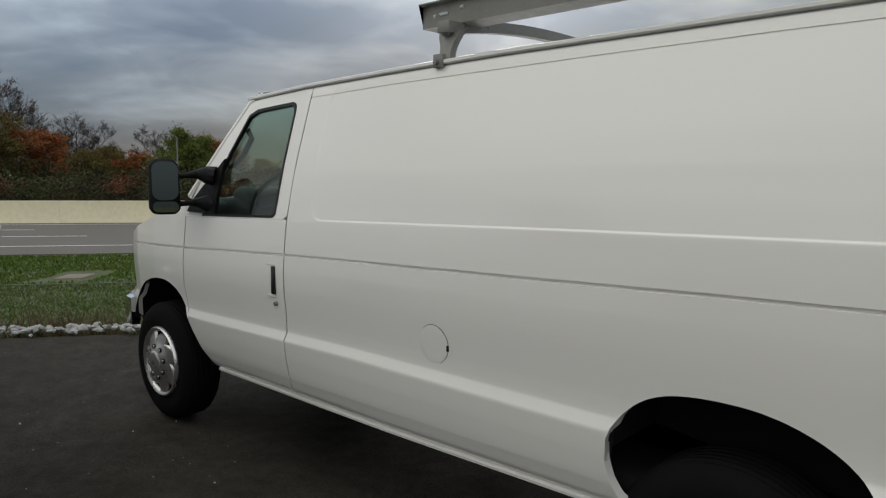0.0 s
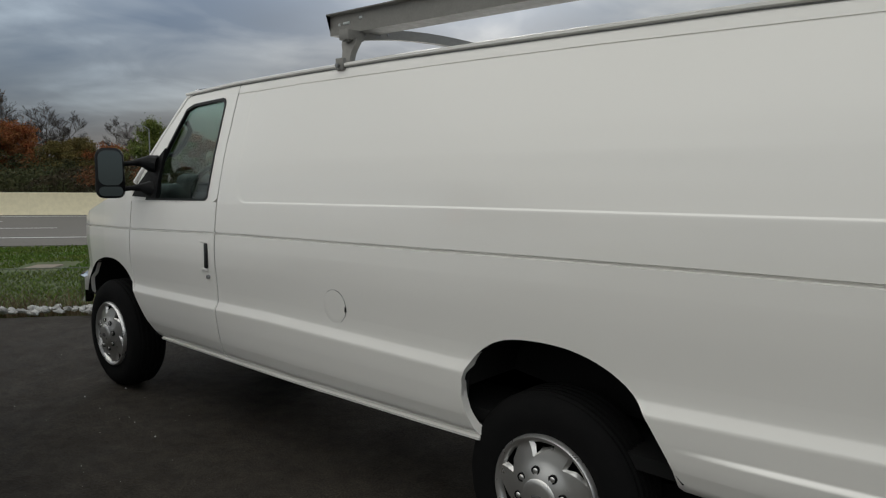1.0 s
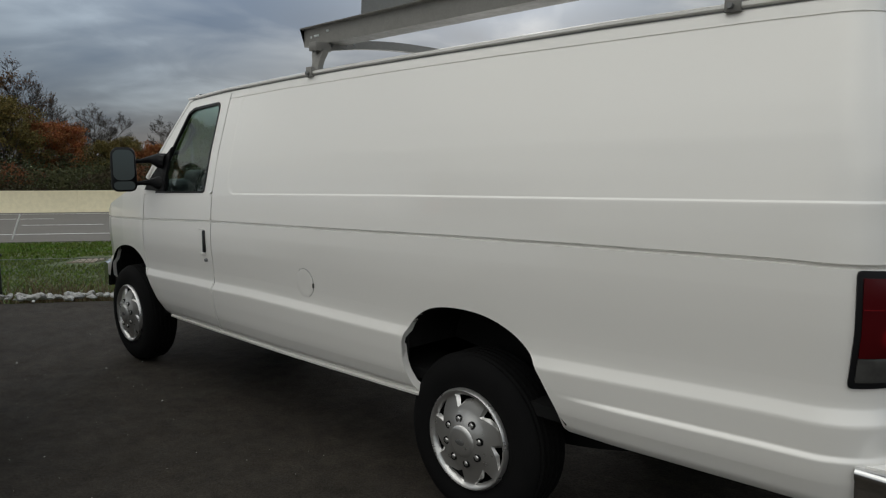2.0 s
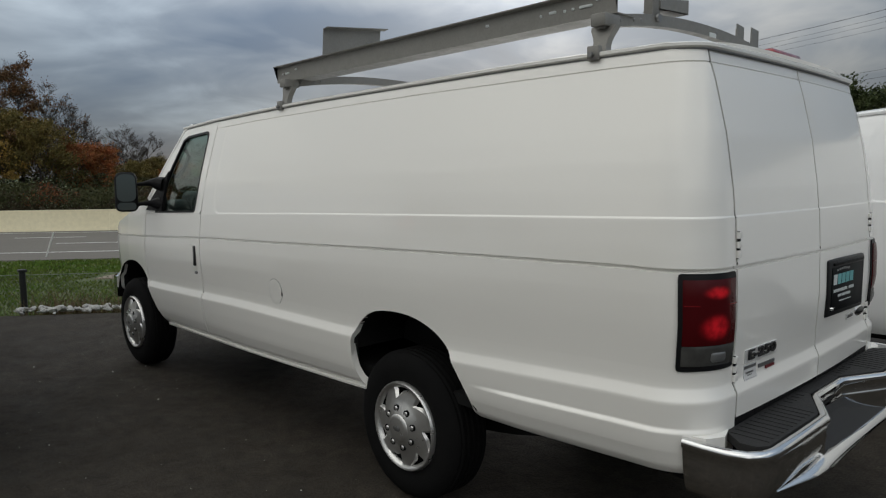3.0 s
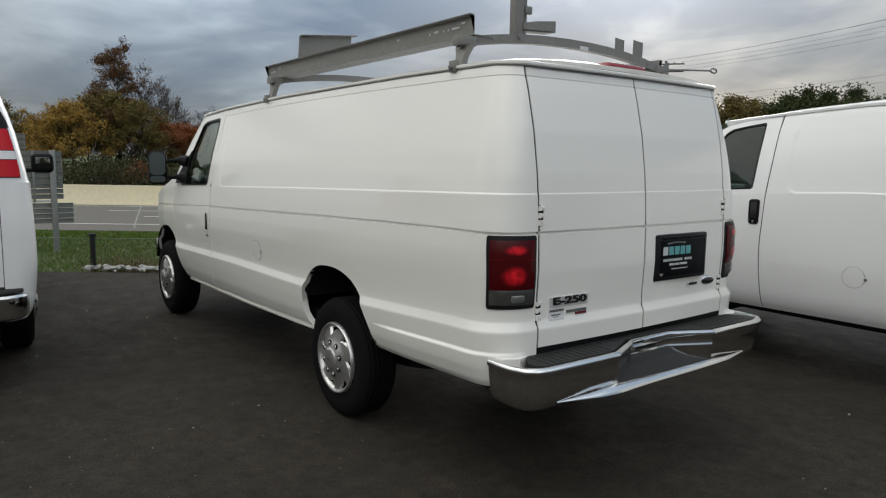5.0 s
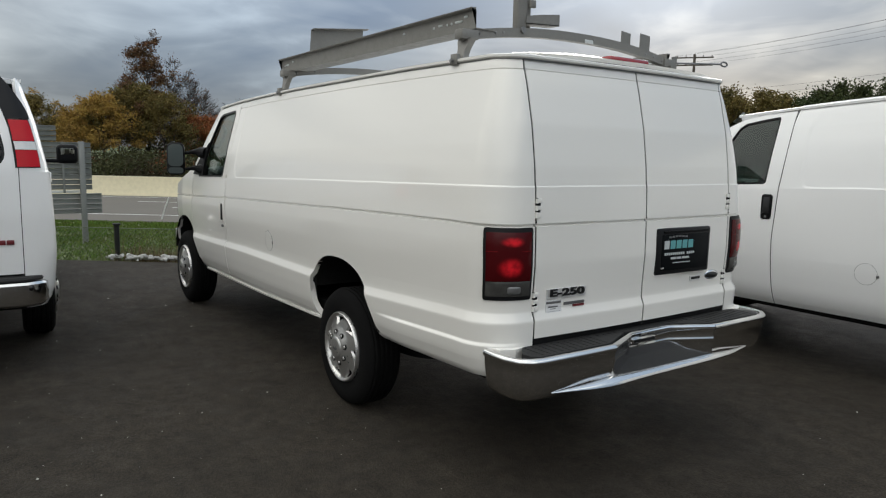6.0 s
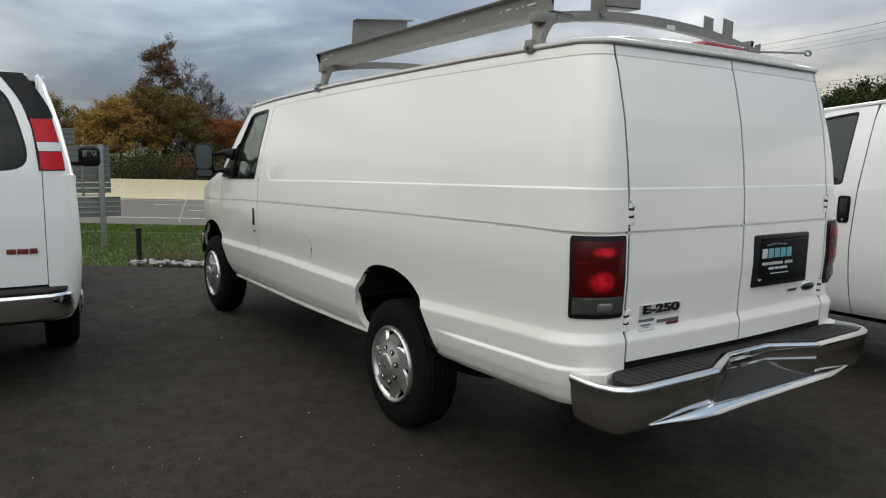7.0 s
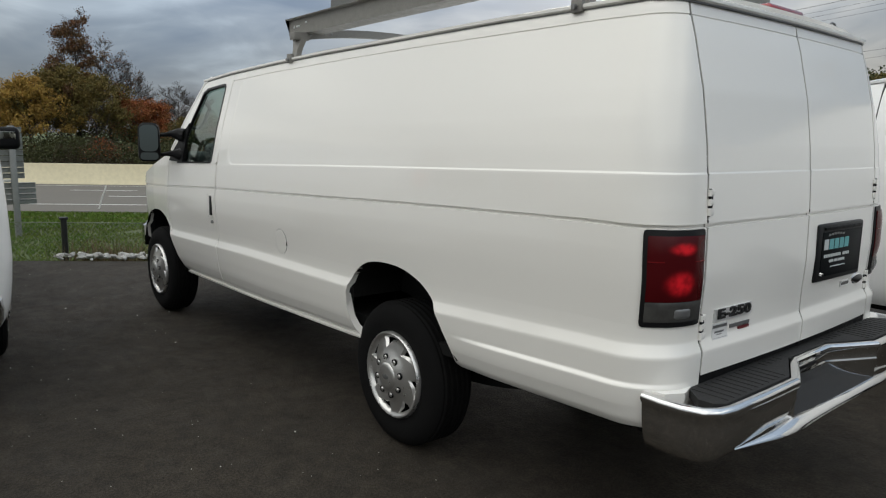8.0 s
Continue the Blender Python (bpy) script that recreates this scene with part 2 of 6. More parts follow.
BARK = mat("bark", (0.055, 0.045, 0.038), 0.95, vary=0.6, vscale=3, bump=0.5, bscale=20)
WOOD_POLE = mat("weathered_pole", (0.10, 0.085, 0.07), 0.95, vary=0.5, vscale=2)


def leaf_mat(name, color, tint, island=0.22):
    return mat(name, color, 0.85, vary=0.9, vscale=0.8, tint=tint, island=island, spec=0.2)


L_OAK = leaf_mat("oak_leaves", (0.120, 0.080, 0.040), (0.150, 0.066, 0.036))
L_OLIVE = leaf_mat("olive_leaves", (0.110, 0.100, 0.034), (0.17, 0.115, 0.034))
L_GOLD = leaf_mat("gold_leaves", (0.36, 0.225, 0.050), (0.24, 0.155, 0.045))
L_ORANGE = leaf_mat("orange_leaves", (0.30, 0.090, 0.032), (0.16, 0.085, 0.030))
L_GREEN = leaf_mat("green_leaves", (0.105, 0.155, 0.035), (0.15, 0.155, 0.035))
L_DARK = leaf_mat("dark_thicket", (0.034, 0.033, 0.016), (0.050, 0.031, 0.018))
L_PINE = leaf_mat("dark_green_leaves", (0.036, 0.055, 0.022), (0.062, 0.068, 0.022))
L_BUSH = leaf_mat("bush_leaves", (0.040, 0.048, 0.018), (0.052, 0.048, 0.019))
L_RUSSET = leaf_mat("russet_leaves", (0.150, 0.052, 0.022), (0.090, 0.050, 0.022))


def glow_spot_lens(name):
    """Red lens with the glow of two reflector bowls painted in as spots."""
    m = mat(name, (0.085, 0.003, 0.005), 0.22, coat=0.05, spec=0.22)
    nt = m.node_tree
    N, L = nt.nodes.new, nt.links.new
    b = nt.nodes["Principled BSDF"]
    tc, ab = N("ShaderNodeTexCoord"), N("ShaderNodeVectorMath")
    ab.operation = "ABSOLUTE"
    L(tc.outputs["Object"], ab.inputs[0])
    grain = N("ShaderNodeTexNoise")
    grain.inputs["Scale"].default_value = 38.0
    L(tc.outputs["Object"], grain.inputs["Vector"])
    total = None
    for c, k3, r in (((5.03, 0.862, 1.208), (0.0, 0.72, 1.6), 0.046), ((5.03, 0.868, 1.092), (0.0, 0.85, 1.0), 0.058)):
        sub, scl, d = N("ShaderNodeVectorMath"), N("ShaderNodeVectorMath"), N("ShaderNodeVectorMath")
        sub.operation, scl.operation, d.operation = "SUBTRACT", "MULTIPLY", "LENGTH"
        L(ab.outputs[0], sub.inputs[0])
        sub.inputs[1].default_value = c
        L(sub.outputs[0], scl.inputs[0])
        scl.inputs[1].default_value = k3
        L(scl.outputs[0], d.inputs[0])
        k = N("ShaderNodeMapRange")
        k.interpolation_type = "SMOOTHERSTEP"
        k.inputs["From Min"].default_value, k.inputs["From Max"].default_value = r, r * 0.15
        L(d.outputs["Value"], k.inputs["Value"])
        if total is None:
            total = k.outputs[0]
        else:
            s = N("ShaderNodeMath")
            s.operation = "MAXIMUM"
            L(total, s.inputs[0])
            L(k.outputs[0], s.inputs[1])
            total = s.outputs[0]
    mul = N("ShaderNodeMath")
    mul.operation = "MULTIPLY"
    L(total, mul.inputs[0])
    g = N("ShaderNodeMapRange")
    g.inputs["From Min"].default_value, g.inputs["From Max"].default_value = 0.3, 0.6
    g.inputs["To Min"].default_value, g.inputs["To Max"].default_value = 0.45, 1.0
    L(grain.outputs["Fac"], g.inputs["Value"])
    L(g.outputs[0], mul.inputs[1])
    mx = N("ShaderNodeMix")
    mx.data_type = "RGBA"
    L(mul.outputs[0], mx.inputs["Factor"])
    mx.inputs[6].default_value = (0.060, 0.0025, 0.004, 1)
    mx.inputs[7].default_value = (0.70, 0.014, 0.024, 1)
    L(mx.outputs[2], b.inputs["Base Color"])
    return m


GLOW_SPOT_LENS = glow_spot_lens("red_glow_spot_lens")


# ---- building helpers ----
def part(name, bm, material, parent=None, label="", smooth=35, kind=""):
    me = bpy.data.meshes.new(name)
    bmesh.ops.remove_doubles(bm, verts=bm.verts, dist=1e-5)
    bm.to_mesh(me)
    bm.free()
    if smooth:
        me.shade_smooth()
        me.set_sharp_from_angle(angle=radians(smooth))
    me.materials.append(material)
    ob = new(name, me)
    if parent:
        ob.parent = parent
    if label:
        ob["label"] = label
    if kind:
        ob["kind"] = kind
    return ob


def raw(name, verts, faces, material, parent=None, label="", smooth=0, kind=""):
    me = bpy.data.meshes.new(name)
    me.from_pydata([tuple(v) for v in verts], [], faces)
    if smooth:
        me.shade_smooth()
        me.set_sharp_from_angle(angle=radians(smooth))
    me.materials.append(material)
    ob = new(name, me)
    if parent:
        ob.parent = parent
    if label:
        ob["label"] = label
    if kind:
        ob["kind"] = kind
    return ob


def empty(name, loc, label, category, group=""):
    ob = new(name)
    ob.location = loc
    return tagged(ob, label, category, group)


def box(bm, lo, hi, bevel=0.0, seg=2, m=None):
    """A box with rounded edges added to bm."""
    r = bmesh.ops.create_cube(bm, size=1.0)
    vs = r["verts"]
    c = [(a + b) / 2 for a, b in zip(lo, hi)]
    s = [b - a for a, b in zip(lo, hi)]
    for v in vs:
        v.co = Vector([c[i] + v.co[i] * s[i] for i in range(3)])
    if bevel:
        es = list({e for v in vs for e in v.link_edges})
        g = bmesh.ops.bevel(bm, geom=es, offset=bevel, segments=seg, affect="EDGES", profile=0.5)
        vs = list({v for f in g["faces"] for v in f.verts} | {v for v in vs if v.is_valid})
    if m is not None:
        bmesh.ops.transform(bm, matrix=m, verts=[v for v in vs if v.is_valid])
    return vs


def tube(bm, pts, radius, sides=8, cap=True, radii=None):
    """A tube along points."""
    pts = [Vector(p) for p in pts]
    rings = []
    for i, p in enumerate(pts):
        d = (pts[min(i + 1, len(pts) - 1)] - pts[max(i - 1, 0)]).normalized()
        a = d.orthogonal().normalized() if i == 0 else (rings_a - d * rings_a.dot(d)).normalized()
        rings_a = a
        b = d.cross(a)
        r = radii[i] if radii else radius
        rings.append([bm.verts.new(p + (a * math.cos(t) + b * math.sin(t)) * r) for t in [2 * math.pi * k / sides for k in range(sides)]])
    for r0, r1 in zip(rings, rings[1:]):
        for k in range(sides):
            bm.faces.new((r0[k], r0[(k + 1) % sides], r1[(k + 1) % sides], r1[k]))
    if cap:
        bm.faces.new(rings[0][::-1])
        bm.faces.new(rings[-1])


def sweep(bm, pts, section, up=Vector((0, 0, 1)), closed=True, cap=True):
    """Sweeps a section of (out, up) pairs along points; out is to the right of the way along them."""
    pts = [Vector(p) for p in pts]
    rings = []
    for i, p in enumerate(pts):
        d = (pts[min(i + 1, len(pts) - 1)] - pts[max(i - 1, 0)]).normalized()
        o = d.cross(up).normalized()
        rings.append([bm.verts.new(p + o * a + up * b) for a, b in section])
    n = len(section)
    for r0, r1 in zip(rings, rings[1:]):
        for k in range(n if closed else n - 1):
            bm.faces.new((r0[k], r1[k], r1[(k + 1) % n], r0[(k + 1) % n]))
    if cap and closed:
        bm.faces.new(rings[0])
        bm.faces.new(rings[-1][::-1])
    bmesh.ops.recalc_face_normals(bm, faces=bm.faces)


def lathe(bm, profile, centre, axis_y=-1, seg=48):
    """Turns (radius, out) pairs round a y axis through centre; out runs along axis_y."""
    cx, cy, cz = centre
    rings = []
    for r, o in profile:
        rings.append([bm.verts.new((cx + r * math.cos(a), cy + axis_y * o, cz + r * math.sin(a))) for a in [2 * math.pi * k / seg for k in range(seg)]])
    for r0, r1 in zip(rings, rings[1:]):
        for k in range(seg):
            bm.faces.new((r0[k], r0[(k + 1) % seg], r1[(k + 1) % seg], r1[k]))
    bmesh.ops.recalc_face_normals(bm, faces=bm.faces)
    return rings


def grid_faces(bm, cols):
    vs = [[bm.verts.new(p) for p in c] for c in cols]
    for a, b in zip(vs, vs[1:]):
        for k in range(len(a) - 1):
            bm.faces.new((a[k], a[k + 1], b[k + 1], b[k]))


def sheet(cols, outward, lip=0.02):
    """A surface through columns of points; its rim turns inward by lip."""
    bm = bmesh.new()
    grid_faces(bm, cols)
    bmesh.ops.remove_doubles(bm, verts=bm.verts, dist=2e-4)
    bmesh.ops.dissolve_degenerate(bm, edges=bm.edges, dist=1e-4)
    bm.normal_update()
    total = sum((f.normal * f.calc_area() for f in bm.faces), Vector())
    if total.dot(Vector(outward)) < 0:
        bmesh.ops.reverse_faces(bm, faces=bm.faces)
    bm.normal_update()
    if lip:
        normals = {v: v.normal.copy() for v in bm.verts}
        rim = [e for e in bm.edges if e.is_boundary]
        old = {v: normals[v] for e in rim for v in e.verts}
        near = [(v.co.copy(), n) for v, n in old.items()]
        g = bmesh.ops.extrude_edge_only(bm, edges=rim)
        lookup = {tuple(round(c, 6) for c in co): n for co, n in near}
        for v in [e for e in g["geom"] if isinstance(e, bmesh.types.BMVert)]:
            v.co -= lookup[tuple(round(c, 6) for c in v.co)] * lip
        bmesh.ops.recalc_face_normals(bm, faces=bm.faces)
        bm.normal_update()
        total = sum((f.normal * f.calc_area() for f in bm.faces), Vector())
        if total.dot(Vector(outward)) < 0:
            bmesh.ops.reverse_faces(bm, faces=bm.faces)
    return bm


def plate(bm, poly, thick, normal):
    """A flat polygon with thickness behind it."""
    n = Vector(normal).normalized()
    a = [bm.verts.new(Vector(p)) for p in poly]
    b = [bm.verts.new(Vector(p) - n * thick) for p in poly]
    bm.faces.new(a)
    bm.faces.new(b[::-1])
    k = len(poly)
    for i in range(k):
        bm.faces.new((a[i], b[i], b[(i + 1) % k], a[(i + 1) % k]))
    bmesh.ops.recalc_face_normals(bm, faces=bm.faces)


def lettering(text, size, depth, m, material, parent, name="lettering", label="", bold=0.0):
    cu = bpy.data.curves.new(name, "FONT")
    cu.body, cu.size, cu.extrude, cu.bevel_depth = text, size, depth, depth * 0.3
    cu.align_x, cu.align_y, cu.offset = "CENTER", "CENTER", bold
    tmp = new("lettering_curve", cu)
    bpy.context.view_layer.update()
    me = bpy.data.meshes.new_from_object(tmp.evaluated_get(bpy.context.evaluated_depsgraph_get()))
    bpy.data.objects.remove(tmp)
    bpy.data.curves.remove(cu)
    me.transform(m)
    me.materials.clear()
    me.materials.append(material)
    ob = new(name, me)
    ob.parent = parent
    if label:
        ob["label"] = label
    return ob


def lerp(x, pts):
    return float(np.interp(x, [p[0] for p in pts], [p[1] for p in pts]))


def step01(a, b, x):
    t = min(1, max(0, (x - a) / (b - a)))
    return t * t * (3 - 2 * t)


# ---- the ground: lot edge, verge and road run along one line ----
ALONG, ACROSS = Vector((0.57, 0.82, 0)).normalized(), Vector((-0.82, 0.57, 0)).normalized()
LOT_EDGE, FENCE_AT, ROAD_EDGE, BARRIER_AT = 1.90, 2.75, 27.6, 45.9
ROAD_Z = -2.2


def at(n, t, z=0.0):
    p = ACROSS * n + ALONG * t
    return Vector((p.x, p.y, z))


def verge_z(n, t=0.0):
    z = lerp(n, [(-400, -0.06), (1.80, -0.06), (1.95, -0.03), (2.15, -0.10), (2.8, -0.50), (6, -0.85), (16, -1.5), (26.5, -2.16), (28, -2.26), (47, -2.26), (60, -2.4), (4000, -2.6)])
    if 2.2 < n < 26:
        z += 0.05 * noise.noise(Vector((n * 0.5, t * 0.5, 0.3))) * min(1, (n - 2.2) * 0.5)
    return z


def build_ground():
    ns = [-900, -300, -100, -50, -20, -5, 0, 1.75, 1.86, 1.95, 2.05, 2.15, 2.3, 2.5, 2.8] + [2.8 + 0.5 * k for k in range(1, 48)] + [27, 27.6, 28.2, 47, 60, 120, 400, 1200, 3500]
    ts = [-3500, -900, -300, -120, -60, -40] + [-30 + 1.0 * k for k in range(0, 61)] + [40, 60, 120, 300, 900, 3500]
    verts, faces = [], []
    for n in ns:
        for t in ts:
            verts.append(at(n, t, verge_z(n, t)))
    w = len(ts)
    for i in range(len(ns) - 1):
        for j in range(w - 1):
            faces.append((i * w + j, i * w + j + 1, (i + 1) * w + j + 1, (i + 1) * w + j))
    g = raw("ground", verts, faces, EARTH, smooth=60)
    tagged(g, "grassy verge falling away from the car park to the road", "ground", kind="structure")
    # car park: asphalt slab with a ragged edge
    bm = bmesh.new()
    rng = random.Random(4)
    top, k = [], 0
    for t in [-70, -30] + [-12 + 0.25 * i for i in range(97)] + [30, 70]:
        top.append(at(LOT_EDGE - 0.03 + rng.uniform(-0.03, 0.03), t, 0))
    back = [at(-60, 70, 0), at(-60, -70, 0)]
    plate(bm, top + back, 0.055, (0, 0, 1))
    lot = part("pavement", bm, ASPHALT, smooth=0)
    tagged(lot, "dark grey asphalt car park with fine stones and stains", "car park", kind="structure")
    bm = bmesh.new()
    plate(bm, [at(ROAD_EDGE, -400, ROAD_Z), at(ROAD_EDGE, 400, ROAD_Z), at(BARRIER_AT + 0.4, 400, ROAD_Z), at(BARRIER_AT + 0.4, -400, ROAD_Z)], 0.05, (0, 0, 1))
    road = part("road", bm, ROAD, smooth=0)
    tagged(road, "pale grey concrete highway with white lane lines", "road", kind="structure")

    def line(n, t0, t1, w=0.16):
        b = bmesh.new()
        plate(b, [at(n, t0, ROAD_Z + 0.006), at(n, t1, ROAD_Z + 0.006), at(n + w, t1, ROAD_Z + 0.006), at(n + w, t0, ROAD_Z + 0.006)], 0.005, (0, 0, 1))
        return part("lane_line", b, LINE, road, smooth=0)

    line(30.9, -300, 300, 0.18)
    for n, off in ((35.9, 1.0), (40.2, -3.0)):
        for k in range(-5, 9):
            line(n, k * 12.2 + off - 16, k * 12.2 + off - 16 + 4.2, 0.16)
    line(44.2, -300, 300, 0.16)
    # median barrier in cast lengths
    bm = bmesh.new()
    sec = [(-0.30, 0.0), (-0.28, 0.10), (-0.16, 0.34), (-0.10, 1.48), (0.10, 1.48), (0.16, 0.34), (0.28, 0.10), (0.30, 0.0)]
    bar = empty("barrier", at(BARRIER_AT, 0, ROAD_Z), "long cream concrete median barrier beside the highway", "barrier")
    bar["kind"] = "structure"
    b = bmesh.new()
    sweep(b, [(ALONG * -4.995), (ALONG * 4.995)], sec)
    seg = part("barrier_length", b, BARRIER, bar)
    for k in range(-14, 22):
        o = seg if k == 0 else seg.copy()
        if k:
            scene.collection.objects.link(o)
        o.location = ALONG * (10.0 * k)


build_ground()


def build_stones():
    rng = random.Random(11)
    meshes = []
    for k in range(7):
        bm = bmesh.new()
        bmesh.ops.create_icosphere(bm, subdivisions=1, radius=1.0)
        off = Vector((rng.uniform(0, 50), rng.uniform(0, 50), rng.uniform(0, 50)))
        for v in bm.verts:
            v.co *= 1 + 0.45 * noise.noise(v.co * 1.1 + off)
            v.co.z *= 0.7
        me = bpy.data.meshes.new("stone")
        bm.to_mesh(me)
        bm.free()
        me.materials.append(STONE)
        meshes.append(me)
    border = empty("stone_border", at(LOT_EDGE + 0.1, -1, 0), "strip of broken white stones along the asphalt edge", "stones")
    inv = border.location.copy()
    for k in range(290):
        t = rng.uniform(-2.82, 0.9)
        n = LOT_EDGE + 0.12 + rng.gauss(0, 0.085)
        s = rng.uniform(0.015, 0.046)
        o = new("stone", rng.choice(meshes))
        o.parent = border
        o.location = at(n, t, 0.012 + s * 0.45 + rng.uniform(0, 0.03) - max(0, n - LOT_EDGE - 0.15) * 0.3) - inv
        o.scale = (s * rng.uniform(0.8, 1.5), s * rng.uniform(0.8, 1.3), s)
        o.rotation_euler = (rng.uniform(-0.5, 0.5), rng.uniform(-0.5, 0.5), rng.uniform(0, 6.3))


def build_fence():
    f = empty("chain_link_fence", at(FENCE_AT, 0, -0.55), "low dark chain-link fence at the edge of the grass", "fence")
    base = f.location.copy()
    z0, z1 = -0.58, 0.36
    b = bmesh.new()
    tube(b, [at(FENCE_AT, -3.02, z0 - 0.1) - base, at(FENCE_AT, -3.02, z1 + 0.05) - base], 0.038, 10)
    box(b, (-0.05, -0.05, z1 + 0.04), (0.05, 0.05, z1 + 0.075), 0.012, m=Matrix.Translation(at(FENCE_AT, -3.02, 0) - base))
    p0 = part("post", b, FENCE_STEEL, f)
    for dt in (-9, -6, -3, 3, 6, 9):
        o = p0.copy()
        scene.collection.objects.link(o)
        o.location = ALONG * dt
    b = bmesh.new()
    tube(b, [at(FENCE_AT, -12.5, z1) - base, at(FENCE_AT, 6.5, z1) - base], 0.006, 5)
    part("top_wire", b, WIRE, f)
    verts, faces = [], []
    h = z1 - z0
    r = 0.0036
    for sgn in (1, -1):
        for k in range(270):
            t = -12.5 + k * 0.07
            a = at(FENCE_AT + 0.004 * sgn, t - sgn * h / 2, z0) - base
            c = at(FENCE_AT + 0.004 * sgn, t + sgn * h / 2, z1) - base
            i = len(verts)
            for p in (a, c):
                verts += [p + ACROSS * r, p + ALONG * r - ACROSS * r * 0.5, p - ALONG * r - ACROSS * r * 0.5]
            faces += [(i, i + 1, i + 4, i + 3), (i + 1, i + 2, i + 5, i + 4), (i + 2, i, i + 3, i + 5)]
    raw("wire_mesh", verts, faces, WIRE, f, kind="stuff")


def build_grass():
    rng = random.Random(5)
    for name, material, count, label in (("grass", GRASS, 62000, "short green autumn grass on the verge"), ("weeds", STRAW, 2600, "dry brown weeds at the foot of the fence")):
        verts, faces = [], []
        for k in range(count):
            if name == "grass":
                n = 2.1 + 24.5 * rng.random() ** 1.6
                t = rng.uniform(-6 - 0.5 * n, 6)
                h = rng.uniform(0.03, 0.075) * (1 + 0.03 * n)
                w = 0.007 * (1 + 0.18 * n)
            else:
                n = rng.gauss(2.55, 0.2)
                t = rng.choice((-2.2, -1.7, -2.5, 0.3, -0.6)) + rng.gauss(0, 0.22)
                h, w = rng.uniform(0.12, 0.5), 0.006
                if n < 2.15:
                    continue
            if 13.9 < n < 17.6 and -6.6 < t < -5.1:
                continue
            p = at(n, t, verge_z(n, t) - 0.01)
            a = rng.uniform(0, 6.283)
            d = Vector((math.cos(a), math.sin(a), 0)) * w
            lean = Vector((rng.uniform(-0.5, 0.5) * h, rng.uniform(-0.5, 0.5) * h, h))
            i = len(verts)
            verts += [p - d, p + d, p + lean * 0.55 + d * 0.7, p + lean * 0.55 - d * 0.7, p + lean + Vector((rng.uniform(-.3, .3) * h, rng.uniform(-.3, .3) * h, 0))]
            faces += [(i, i + 1, i + 2, i + 3), (i + 3, i + 2, i + 4)]
        tagged(raw(name, verts, faces, material), label, name, kind="stuff")


build_fence()
build_grass()


# ---- vans ----
class Shell:
    """The outer skin of a panel van: x runs from the front axle to the back, zb is the height at mid length."""

    def __init__(self, prof, rear, levels, radius, us, nose=(), emboss=None, sill_step=0.0):
        self.prof, self.rear, self.levels, self.radius, self.us = prof, rear, levels, radius, us
        self.nose, self.emboss, self.sill_step = nose, emboss, sill_step
        self.refs = [l[0] for l in levels]

    def z(self, x, zb):
        vals = [lerp(x, l[1]) for l in self.levels]
        if zb >= self.refs[-1]:
            return vals[-1] + zb - self.refs[-1]
        if zb <= self.refs[0]:
            return vals[0] + zb - self.refs[0]
        return float(np.interp(zb, self.refs, vals))

    def half(self, x, zb):
        w = lerp(zb, self.prof)
        if self.nose and x < self.nose[-1][0]:
            w *= lerp(x, self.nose)
        if self.emboss:
            x0, z0, z1, depth = self.emboss
            r = 0.09
            dx, dz = x - x0, min(zb - z0, z1 - zb)
            d = min(dx, dz) if (dx > r or dz > r) else r - math.hypot(max(0, r - dx), max(0, r - dz))
            w -= depth * step01(-0.0045, 0.0045, d)
        if self.sill_step:
            w += self.sill_step * step01(3.98, 4.3, x) * (1 - step01(0.670, 0.692, zb))
        return w

    def r(self, zb):
        return lerp(zb, self.radius)

    def side(self, u, zb, s):
        """On the flank, u up to us."""
        xe = lerp(zb, self.rear) - self.r(zb)
        a = self.us - 1.0
        x = u if u < a else a + (u - a) * (xe - a)
        return Vector((x, s * self.half(x, zb), self.z(x, zb)))

    def back_x(self, y, zb):
        w, r, xr = self.half(self.us - 0.25, zb), self.r(zb), lerp(zb, self.rear)
        a = abs(y)
        bulge = 0.022 * (1 - min(1, a / (w - r)) ** 2)
        if a <= w - r:
            return xr + bulge
        return xr - r + math.sqrt(max(0, r * r - (a - w + r) ** 2))

    def back(self, y, zb, out=0.0):
        x = self.back_x(y, zb)
        return Vector((x + out, y, self.z(x, zb)))

    def corner(self, f, zb, s, y_end, out=0.0):
        """From the end of the flank (f = 0) round to y_end on the back (f = 1)."""
        w, r, xr = self.half(self.us - 0.25, zb), self.r(zb), lerp(zb, self.rear)
        full = r * math.pi / 2
        if y_end >= w - r:
            a_end = math.acos(max(-1, min(1, (y_end - w + r) / r)))
            length = r * a_end
        else:
            length = full + (w - r) - y_end
        d = f * length
        if d <= full:
            a = d / r
            x, y = xr - r + (r + out) * math.sin(a), w - r + (r + out) * math.cos(a)
        else:
            y = w - r - (d - full)
            x = self.back_x(y, zb) + out
        return Vector((x, s * y, self.z(x, zb)))


def frange(a, b, n):
    return [a + (b - a) * k / n for k in range(n + 1)]


def dense(*groups):
    return sorted({round(v, 5) for g in groups for v in g})


